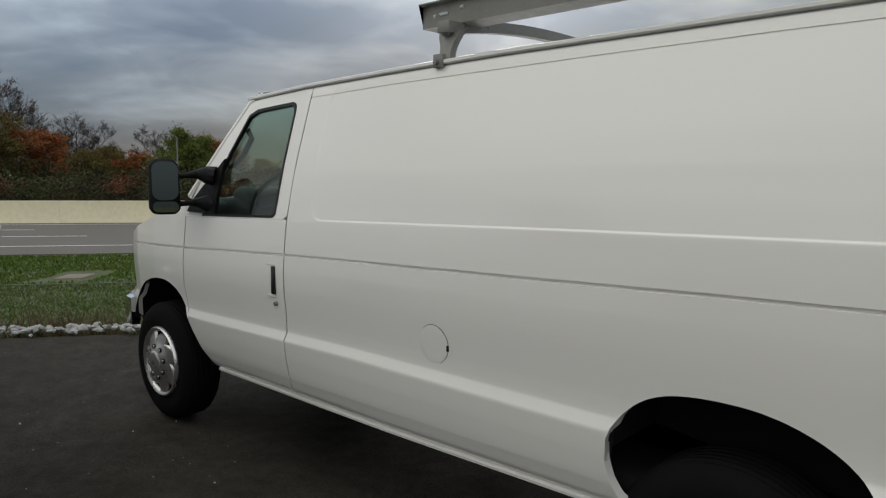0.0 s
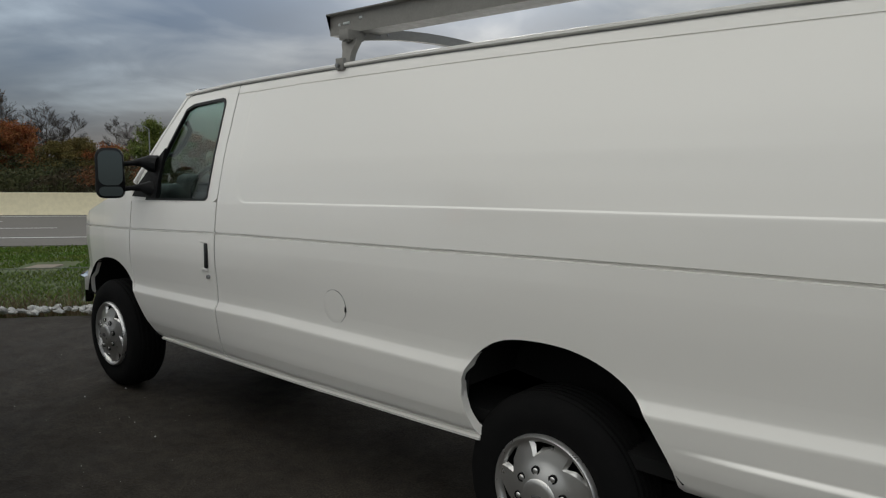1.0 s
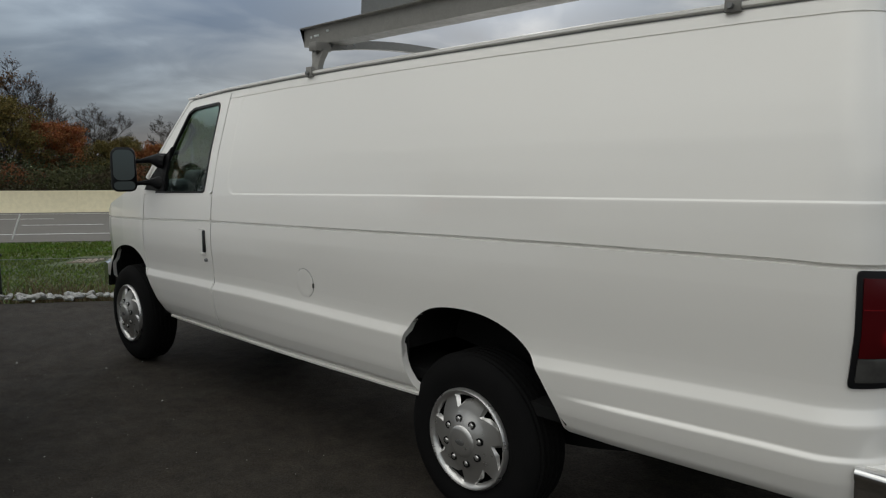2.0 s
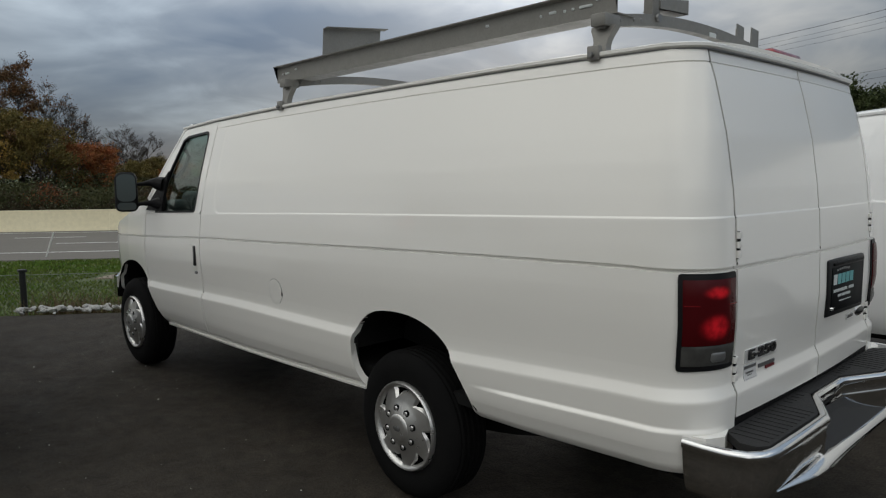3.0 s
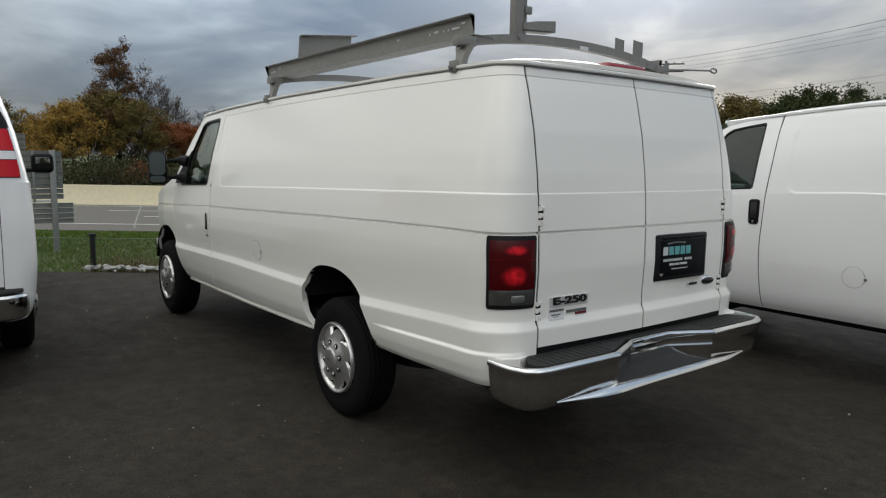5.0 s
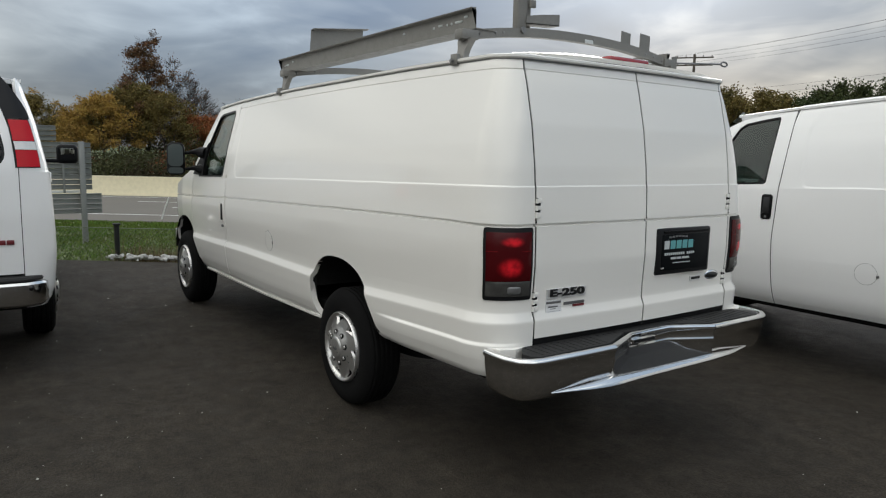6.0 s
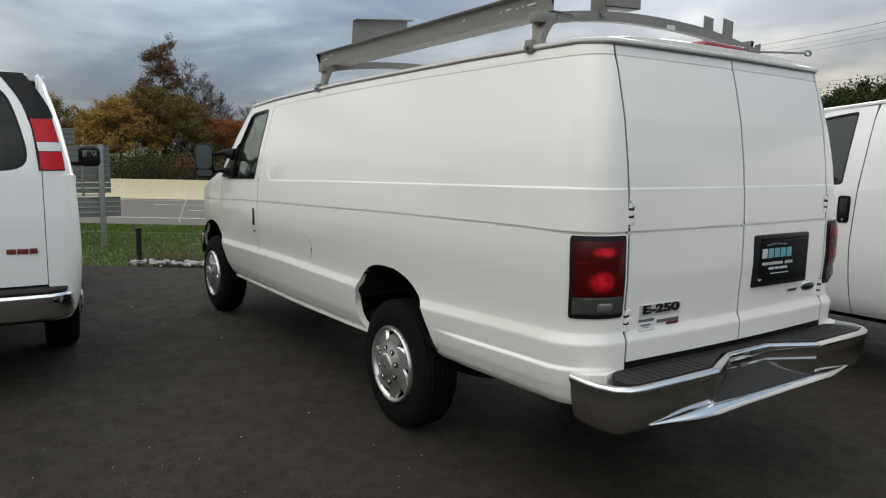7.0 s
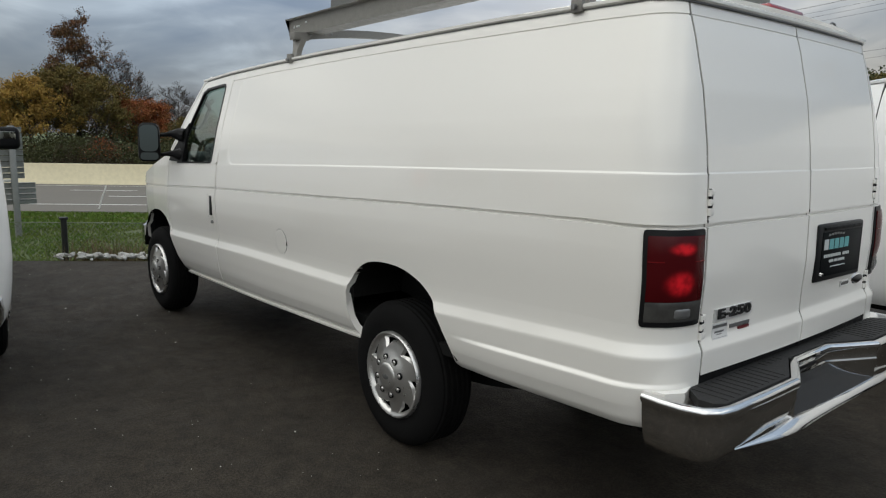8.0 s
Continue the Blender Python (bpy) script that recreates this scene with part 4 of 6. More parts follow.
    for k, (a, b, nm) in enumerate(((-0.7305, -0.0048, "back_door"), (0.0048, 0.7305, "back_door"))):
        cols = []
        for y in frange(a, b, 22):
            cols.append([sh.back(y, min(max(zb, z_bot), 2.0)) for zb in [z_bot] + lv])
        d = part("back_door", sheet(cols, (1, 0, 0), 0.03), PAINT, van, "windowless white back door")
        s = -1 if k == 0 else 1
        for zc, hh in ((1.355, 0.042), (0.925, 0.042)):
            bm = bmesh.new()
            x = sh.back_x(s * 0.735, inv_z(sh, 5.05, zc))
            # leaf on the door, three knuckles over the gap
            yi, yo = s * 0.731 - s * 0.024, s * 0.731 - s * 0.004
            for z0, z1 in ((-0.044, -0.020), (-0.008, 0.010), (0.024, 0.044)):
                box(bm, (x - 0.012, min(yi, yo), zc + z0), (x + 0.008, max(yi, yo), zc + z1), 0.003)
            box(bm, (x - 0.012, min(yi, yo), zc - 0.044), (x + 0.001, max(yi, yo), zc + 0.044), 0.003)
            for z0, z1 in ((-0.044, -0.018), (-0.010, 0.012), (0.022, 0.044)):
                tube(bm, [(x + 0.004, s * 0.734, zc + z0), (x + 0.004, s * 0.734, zc + z1)], 0.0075, 10)
            h = part("hinge", bm, PAINT, d, "white strap hinge with dark recesses")
            bm = bmesh.new()
            tube(bm, [(x + 0.004, s * 0.734, zc - 0.047), (x + 0.004, s * 0.734, zc + 0.047)], 0.0045, 8)
            part("hinge_pin", bm, TRIM, h)
            # dark blocks fill the notches, standing in for the shade in them
            for z0, z1 in ((-0.0195, -0.0085), (0.0105, 0.0235)):
                bm = bmesh.new()
                ya, yb = s * 0.731 - s * 0.021, s * 0.731 - s * 0.006
                box(bm, (x - 0.004, min(ya, yb), zc + z0), (x + 0.0035, max(ya, yb), zc + z1), 0.002)
                part("hinge_bolt", bm, TRIM, h)

        def slab(y0, y1, z0, z1, out, ny=6, nz=3):
            """A thin raised piece that follows the door's skin."""
            cols = [[sh.back(y, inv_z(sh, 5.05, z), out) for z in frange(z0, z1, nz)] for y in frange(y0, y1, ny)]
            return sheet(cols, (1, 0, 0), out + 0.004)

        if k == 0:
            badge = part("badge", slab(-0.657, -0.411, 0.931, 0.978, 0.005), BRIGHT, d, "silver model badge with black characters")
            pa, pb = sh.back(-0.64, inv_z(sh, 5.05, 0.958), 0.0085), sh.back(-0.43, inv_z(sh, 5.05, 0.958), 0.0085)
            run = (pb - pa).normalized()
            out_ = run.cross(Vector((0, 0, 1)))
            c = (pa + pb) / 2 + out_ * 0.001
            M = Matrix(((run.x, 0, out_.x, c.x), (run.y, 0, out_.y, c.y), (0, 1, 0, c.z), (0, 0, 0, 1)))
            lettering("E-250", 0.047, 0.0022, M @ Matrix.Diagonal((2.0, 1, 1, 1)), BLACK_GLOSS, badge, "badge_character", "glossy black characters", 0.0012)
            part("badge_bar", slab(-0.547, -0.418, 0.896, 0.909, 0.005), STEEL, d, "small grey badge bar")
            part("badge_bar", slab(-0.490, -0.418, 0.883, 0.893, 0.005), RED_PRINT, d, "small red badge bar")
            st = part("sticker", slab(-0.658, -0.563, 0.868, 0.924, 0.0015), WHITE_LENS, d, "pale dealer sticker with unreadable print")
            for zz, y0, y1, hh in ((0.913, -0.655, -0.566, 0.011), (0.893, -0.642, -0.585, 0.007), (0.883, -0.632, -0.596, 0.004), (0.874, -0.652, -0.570, 0.005)):
                part("print_bar", slab(y0, y1, zz - hh / 2, zz + hh / 2, 0.0022), STEEL, st)
        else:
            # number plate holder with a dealer insert
            x0 = sh.back_x(0.10, 1.1)
            tilt = Matrix.Translation((x0, 0.302, 0)) @ Matrix.Rotation(radians(-1.6), 4, "Z") @ Matrix.Translation((-x0, -0.302, 0))

            def flat(lo, hi, bevel):
                b_ = bmesh.new()
                box(b_, lo, hi, bevel, m=tilt)
                return b_

            holder = part("plate_holder", flat((x0 - 0.012, 0.084, 0.984), (x0 + 0.014, 0.522, 1.229), 0.012), TRIM, d, "black plate holder with a dealer insert")
            part("insert", flat((x0 + 0.012, 0.122, 1.006), (x0 + 0.016, 0.498, 1.196), 0.004), INSERT, holder, "glossy black dealer insert")
            part("plate_lamp", flat((x0 + 0.010, 0.130, 1.203), (x0 + 0.023, 0.49, 1.216), 0.004), PLASTIC, holder)
            bars = [(0.172 + 0.026 * i, 0.192 + 0.026 * i, 1.178 + 0.002 * (2 - abs(i - 2.5)), 1.187 + 0.002 * (2 - abs(i - 2.5)), STEEL) for i in range(6)]
            bars += [(0.139 + 0.048 * i, 0.178 + 0.048 * i, 1.120, 1.164, PRINT if i == 0 else TEAL) for i in range(5)]
            bars += [(0.144 + 0.0162 * i, 0.1565 + 0.0162 * i, 1.087, 1.100, PRINT) for i in range(15) if i != 10]
            bars += [(0.196, 0.236, 1.064, 1.075, PRINT), (0.242, 0.278, 1.064, 1.075, PRINT), (0.284, 0.344, 1.064, 1.075, PRINT), (0.213, 0.353, 1.043, 1.0475, PRINT)]
            for (y0, y1, z0, z1, m_) in bars:
                part("print_bar", flat((x0 + 0.0155, y0, z0), (x0 + 0.0170, y1, z1), 0), m_, holder, smooth=0)
            bm = bmesh.new()
            lathe(bm, [(0, 0.012), (0.007, 0.010), (0.009, 0.0)], (0, 0, 0), 1, 14)
            bmesh.ops.transform(bm, matrix=tilt @ Matrix.Translation((x0 + 0.014, 0.128, 1.020)) @ Matrix.Rotation(radians(-90), 4, "Z"), verts=bm.verts)
            part("plate_screw", bm, CHROME, holder)
            pe = sh.back(0.600, inv_z(sh, 5.05, 0.947))
            turn = Matrix.Rotation(radians(-4), 4, "Z")
            bm = bmesh.new()
            bmesh.ops.create_uvsphere(bm, u_segments=32, v_segments=12, radius=1.0, matrix=Matrix.Translation(pe) @ turn @ Matrix.Diagonal((0.013, 0.066, 0.027, 1)))
            em = part("emblem", bm, CHROME, d, "oval chrome emblem with a dark centre")
            bm = bmesh.new()
            bmesh.ops.create_uvsphere(bm, u_segments=32, v_segments=12, radius=1.0, matrix=Matrix.Translation(pe + Vector((0.004, 0, 0))) @ turn @ Matrix.Diagonal((0.012, 0.054, 0.020, 1)))
            part("emblem_field", bm, BLACK_GLOSS, em)
            part("badge_bar", slab(0.400, 0.498, 0.931, 0.954, 0.005), BRIGHT, d, "small bright badge bar")
            part("badge_bar", slab(0.410, 0.490, 0.936, 0.949, 0.0065), BLACK_GLOSS, d, "dark field of the small badge")
    # dark rubber in the gaps
    for y in (-0.7355, 0.0, 0.7355):
        bm = bmesh.new()
        for za, zc in ((0.68, 1.2255), (1.2405, 2.0)):
            tube(bm, [sh.back(y, zb, -0.0085) for zb in frange(za, zc, 20)], 0.0066, 6)
        part("door_seal", bm, TRIM, van)
    for s in (-1, 1):
        for line_, z0, z1 in ((door_gap, 0.5, 2.0), (front_gap, 0.74, 1.36)):
            bm = bmesh.new()
            for za, zc in ((z0, 1.2255), (1.2405, z1)):
                tube(bm, [sh.side(lerp(zb, line_), zb, s) - Vector((0, s * 0.0085, 0)) for zb in frange(za, zc, 20)], 0.0066, 6)
            part("door_seal", bm, TRIM, van)
    # the same dark sheet added behind the back doors
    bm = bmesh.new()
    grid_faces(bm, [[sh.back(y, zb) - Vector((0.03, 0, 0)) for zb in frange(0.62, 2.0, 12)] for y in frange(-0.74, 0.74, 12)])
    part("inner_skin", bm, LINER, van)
    # roof with a crown and shallow pressed ribs
    cols = []
    for x in dense(frange(0.82, 4.93, 40)):
        col = []
        for y in frange(-1, 1, 48):
            e = step01(0.82, 1.25, x) * (1 - step01(4.62, 4.95, x)) ** 0.5
            z = sh.z(min(x, 4.9), 2.015) + 0.01 + 0.072 * (1 - abs(y) ** 2.4) * (0.25 + 0.75 * e)
            z += 0.003 * e * (1 if math.sin(y * 14) > 0.3 and abs(y) < 0.8 else 0)
            xx = min(x, 4.935 - 0.10 * abs(y) ** 6) if x > 4 else x
            col.append(Vector((xx, y * (0.76 + 0.048 * step01(0.82, 1.1, x)), z)))
        cols.append(col)
    part("roof", sheet(cols, (0, 0, 1), 0.02), PAINT, van)
    # gutter all round
    path = [(x, -0.822, sh.z(x, 2.012) + 0.004) for x in frange(0.89, 4.80, 30)]
    path += [tuple(sh.corner(f, 2.012, -1, 0.0, 0.010)) for f in frange(0.05, 0.98, 24)]
    path += [(p[0], -p[1], p[2]) for p in path[::-1]]
    bm = bmesh.new()
    sweep(bm, path, [(-0.012, -0.009), (0.005, -0.010), (0.011, -0.004), (0.011, 0.006), (0.005, 0.010), (-0.014, 0.012)])
    part("gutter", bm, PAINT, van, "white drip rail")
    # grey strip drawn as the shadow line below the rail
    bm = bmesh.new()
    sweep(bm, path, [(-0.010, -0.0135), (0.003, -0.0145), (0.003, -0.0118), (-0.010, -0.0098)])
    part("gutter_sealant", bm, STEEL, van, "grey strip standing in for the shadow under the drip rail")
    # high brake lamp
    bm = bmesh.new()
    box(bm, (4.800, -0.150, 2.055), (4.908, 0.150, 2.094), 0.014, 3)
    part("brake_lamp", bm, RED_HOT, van, "low red high-level brake lamp")
    build_nose(van, sh)
    build_bumper(van)
    build_underbody(van)
    return van


def part_mirror(van, s):
    bm = bmesh.new()
    M = Matrix.Translation((0.565, s * 1.158, 1.482)) @ Matrix.Rotation(radians(s * 19), 4, "Z") @ Matrix.Rotation(radians(-1.5), 4, "Y")
    box(bm, (-0.065, -0.086, -0.156), (0.060, 0.086, 0.156), 0.050, 6)
    for v in bm.verts:
        k = 1 - 0.30 * max(0, (0.035 - v.co.x) / 0.1)
        k2 = 1 - 0.16 * max(0, (v.co.z - 0.06) / 0.094) ** 2
        v.co.y, v.co.z = v.co.y * k * k2, v.co.z * k
    bmesh.ops.transform(bm, matrix=M, verts=bm.verts)
    head = part("wing_mirror", bm, PLASTIC, van, "large black towing mirror on two arms")
    def pane(z0, z1, hw, r):
        bm = bmesh.new()
        pts = []
        for cy, cz, a0 in ((hw - r, z1 - r, 0), (-hw + r, z1 - r, 90), (-hw + r, z0 + r, 180), (hw - r, z0 + r, 270)):
            pts += [M @ Vector((0.0625, cy + r * math.cos(radians(a0 + 15 * k)), cz + r * math.sin(radians(a0 + 15 * k)))) for k in range(7)]
        plate(bm, pts, 0.004, M.to_3x3() @ Vector((1, 0, 0)))
        return bm

    bm = pane(-0.072, 0.133, 0.066, 0.044)
    part("mirror_pane", bm, MIRROR, head, "upper mirror glass")
    bm = pane(-0.136, -0.080, 0.065, 0.026)
    part("mirror_pane", bm, MIRROR, head, "small lower mirror glass")
    for z0, z1 in ((1.535, 1.55), (1.385, 1.395)):
        bm = bmesh.new()
        tube(bm, [(0.575, s * 1.10, z0), (0.60, s * 1.05, z0 + 0.006), (0.63, s * 1.0, z1), (0.665, s * 0.962, z1 - 0.005), (0.70, s * 0.925, z1 - 0.012)], 0.022, 10, radii=[0.014, 0.015, 0.026, 0.050, 0.056])
        part("mirror_arm", bm, PLASTIC, head)
    return head


def build_nose(van, sh):
    """Bonnet, windscreen, grille end, cab inside."""
    hood = [(-0.78, 0.965), (-0.70, 1.05), (-0.55, 1.13), (-0.3, 1.218), (0.0, 1.30), (0.2, 1.358), (0.46, 1.425)]
    cols = []
    for x in dense(frange(-0.78, 0.30, 24)):
        w = sh.half(x, 1.2) - 0.03
        cols.append([Vector((x + 0.10 * abs(y) ** 3 * step01(-0.3, -0.78, x), y * w, lerp(x, hood) - 0.01 + 0.050 * (1 - abs(y) ** 2.5))) for y in frange(-1, 1, 20)])
    part("bonnet", sheet(cols, (0, 0, 1), 0.03), PAINT, van, "short white bonnet")
    cols = []
    for f in frange(0, 1, 12):
        x0, z0, w0 = 0.37, 1.46, 0.90
        x1, z1, w1 = 0.94, 1.955, 0.79
        w = w0 + (w1 - w0) * f
        cols.append([Vector((x0 + (x1 - x0) * f - 0.10 * (1 - y * y), y * w, z0 + (z1 - z0) * f + 0.015 * (1 - y * y))) for y in frange(-1, 1, 16)])
    ws = part("windscreen", sheet(cols, (-1, 0, 1), 0.0), GLASS, van, "raked windscreen")
    ws.visible_shadow = False
    for s in (-1, 1):
        bm = bmesh.new()
        tube(bm, [(0.40, s * 0.920, 1.42), (0.675, s * 0.880, 1.68), (0.905, s * 0.812, 1.935), (0.98, s * 0.80, 1.965)], 0.020, 8)
        part("pillar", bm, PAINT, van)
    bm = bmesh.new()
    box(bm, (-0.79, -0.50, 0.72), (-0.69, 0.50, 1.06), 0.03)
    part("grille", bm, PLASTIC, van)
    for s in (-1, 1):
        bm = bmesh.new()
        box(bm, (-0.745, s * 0.57 - 0.13, 0.82), (-0.60, s * 0.57 + 0.13, 1.03), 0.03)
        part("headlamp", bm, CLEAR_LENS, van)
    # front bumper, chrome with turned ends
    path = [(-0.46, -0.895, 0.62), (-0.56, -0.885, 0.62), (-0.70, -0.80, 0.62), (-0.80, -0.66, 0.62), (-0.86, -0.35, 0.62), (-0.88, 0, 0.62)]
    path += [(p[0], -p[1], p[2]) for p in path[:-1][::-1]]
    bm = bmesh.new()
    sweep(bm, path, [(-0.03, 0.085), (0.0, 0.098), (0.022, 0.09), (0.030, 0.06), (0.030, -0.07), (0.018, -0.10), (-0.03, -0.10)])
    part("front_bumper", bm, CHROME, van, "chrome front bumper")
    # cab
    bm = bmesh.new()
    box(bm, (0.34, -0.84, 0.95), (0.62, 0.84, 1.41), 0.08, 4)
    box(bm, (0.46, -0.70, 1.34), (0.64, -0.28, 1.475), 0.05, 4)
    part("dashboard", bm, DASH, van)
    bm = bmesh.new()
    pts = []
    for k in range(25):
        a = 2 * math.pi * k / 24
        pts.append((0.70 + 0.10 * math.sin(a), -0.50 + 0.195 * math.cos(a), 1.39 + 0.165 * math.sin(a)))
    tube(bm, pts, 0.016, 8, cap=False)
    tube(bm, [(0.52, -0.50, 1.30), (0.69, -0.50, 1.39)], 0.035, 8)
    box(bm, (0.67, -0.67, 1.36), (0.71, -0.33, 1.42), 0.015)
    part("steering_wheel", bm, PLASTIC, van)
    for s in (-1, 1):
        bm = bmesh.new()
        tube(bm, [(0.60, s * 0.82, 1.60), (0.66, s * 0.79, 1.60), (0.74, s * 0.775, 1.66), (0.81, s * 0.765, 1.75), (0.80, s * 0.785, 1.80)], 0.016, 8)
        part("grab_handle", bm, DASH, van, "dark grab handle on the pillar")
    for y in (-0.42, 0.42):
        bm = bmesh.new()
        box(bm, (0.98, y - 0.26, 0.86), (1.46, y + 0.26, 1.02), 0.05, 4)
        part("seat", bm, GREY_SEAT, van)
        bm = bmesh.new()
        box(bm, (1.40, y - 0.25, 0.98), (1.54, y + 0.25, 1.58), 0.05, 4)
        box(bm, (1.47, y - 0.13, 1.57), (1.55, y + 0.13, 1.76), 0.035, 4)
        part("seat_back", bm, GREY_SEAT, van)
    bm = bmesh.new()
    plate(bm, [(1.67, -0.93, 0.55), (1.67, 0.93, 0.55), (1.67, 0.93, 1.35), (1.67, 0.80, 1.90), (1.67, -0.80, 1.90), (1.67, -0.93, 1.35)], 0.02, (-1, 0, 0))
    part("bulkhead", bm, GREY_SEAT, van)
    bm = bmesh.new()
    box(bm, (0.35, -0.88, 0.55), (4.9, 0.88, 0.60))
    part("cab_floor", bm, LINER, van)
    bm = bmesh.new()
    box(bm, (0.88, -0.76, 1.975), (1.66, 0.76, 1.99))
    part("headlining", bm, DASH, van)


def build_bumper(van):
    top = 0.722
    half_path = [(4.985, -0.952), (5.06, -0.957), (5.13, -0.952), (5.19, -0.930), (5.225, -0.885), (5.238, -0.83), (5.243, -0.6), (5.243, -0.385)]
    root = None
    face = [(-0.020, 0.000), (-0.006, 0.004), (0.004, 0.002), (0.012, -0.006), (0.014, -0.016), (0.010, -0.026), (0.004, -0.034), (0.001, -0.070), (-0.005, -0.115), (-0.014, -0.155), (-0.028, -0.184), (-0.045, -0.198), (-0.058, -0.194), (-0.030, -0.150)]
    for s in (-1, 1):
        bm = bmesh.new()
        path = [(x, y if s < 0 else -y, top) for x, y in half_path]
        if s > 0:
            path = path[::-1]
        sweep(bm, path, face)
        sec = part("rear_bumper" if s < 0 else "bumper_end", bm, CHROME, root or van, "chrome rear step bumper with black rubber treads" if s < 0 else "")
        root = root or sec
    # recessed middle
    bm = bmesh.new()
    mid = [(5.243, -0.385), (5.225, -0.345), (5.150, -0.185), (5.132, -0.150), (5.130, 0.150), (5.148, 0.185), (5.225, 0.345), (5.243, 0.385)]
    sweep(bm, [(x, y, top) for x, y in mid], [(-0.020, 0.0), (-0.006, 0.004), (0.004, 0.002), (0.012, -0.006), (0.013, -0.016), (0.004, -0.028), (0.001, -0.060), (0.003, -0.068), (0.0045, -0.072), (0.0045, -0.078), (0.001, -0.086), (-0.001, -0.165), (-0.02, -0.165)])
    part("bumper_middle", bm, CHROME, root)
    # lower step, its chrome front edge running out along the face
    bm = bmesh.new()
    plate(bm, [(5.12, -0.36, 0.600), (5.12, 0.36, 0.600), (5.246, 0.385, 0.566), (5.246, -0.385, 0.566)], 0.012, (0.26, 0, 1))
    part("tread", bm, PAD, root, "black rubber tread")
    bm = bmesh.new()
    lip = [(5.220 + 0.030 * min(1, 2.2 * math.sin(math.pi * k / 32)), -0.76 + 1.50 * k / 32, 0.552) for k in range(33)]
    size = [0.002 + (0.0135 + 0.006 * math.exp(-((k - 7) / 4) ** 2)) * min(1, 1.5 * math.sin(math.pi * k / 32)) for k in range(33)]
    grid_faces(bm, [[(x + 1.25 * r * math.cos(a), y, z + r * (0.85 * math.sin(a) - 0.55 * math.cos(a))) for a in frange(0, 2 * math.pi, 14)] for (x, y, z), r in zip(lip, size)])
    bmesh.ops.remove_doubles(bm, verts=bm.verts, dist=1e-5)
    bmesh.ops.recalc_face_normals(bm, faces=bm.faces)
    part("bumper_lip", bm, CHROME, root)
    bm = bmesh.new()
    box(bm, (5.128, -0.135, 0.664), (5.139, 0.045, 0.690), 0.005)
    part("light_rim", bm, CHROME, root)
    bm = bmesh.new()
    box(bm, (5.130, -0.126, 0.669), (5.1405, 0.036, 0.685), 0.004)
    part("light_slot", bm, TRIM, root)
    # top treads, in three runs, ribbed
    def tread(poly, ribs):
        bm = bmesh.new()
        plate(bm, [(x, y, 0.727) for x, y in poly], 0.03, (0, 0, 1))
        for (x0, x1, y0, y1) in ribs:
            box(bm, (x0, y0, 0.725), (x1, y1, 0.7295), 0.001)
        return part("tread", bm, PAD, root, "black rubber tread")

    for s in (-1, 1):
        poly = [(5.062, s * 0.80), (5.060, s * 0.17), (5.112, s * 0.17), (5.128, s * 0.20), (5.210, s * 0.375), (5.218, s * 0.40), (5.216, s * 0.83), (5.190, s * 0.868), (5.14, s * 0.872)]
        ribs = [(5.075, 5.110, s * y - 0.0035, s * y + 0.0035) for y in frange(0.22, 0.34, 3)] + [(5.075, 5.205, s * y - 0.0035, s * y + 0.0035) for y in frange(0.40, 0.80, 10)]
        tread(poly if s < 0 else poly[::-1], ribs)
    tread([(5.060, -0.168), (5.112, -0.168), (5.112, 0.168), (5.060, 0.168)], [])
    bm = bmesh.new()
    box(bm, (5.02, -0.735, 0.700), (5.061, 0.735, 0.770), 0.004)
    part("bumper_seal", bm, PLASTIC, root, "black strip between door and bumper")
    for s in (-1, 1):
        bm = bmesh.new()
        vs = [(4.90, 0.90), (4.99, 0.935), (5.05, 0.925), (5.085, 0.86), (5.055, 0.76), (4.98, 0.745)]
        plate(bm, [(x, s * y, 0.729) for x, y in (vs if s < 0 else vs[::-1])], 0.06, (0, 0, 1))
        part("corner_cap", bm, PAINT, root)


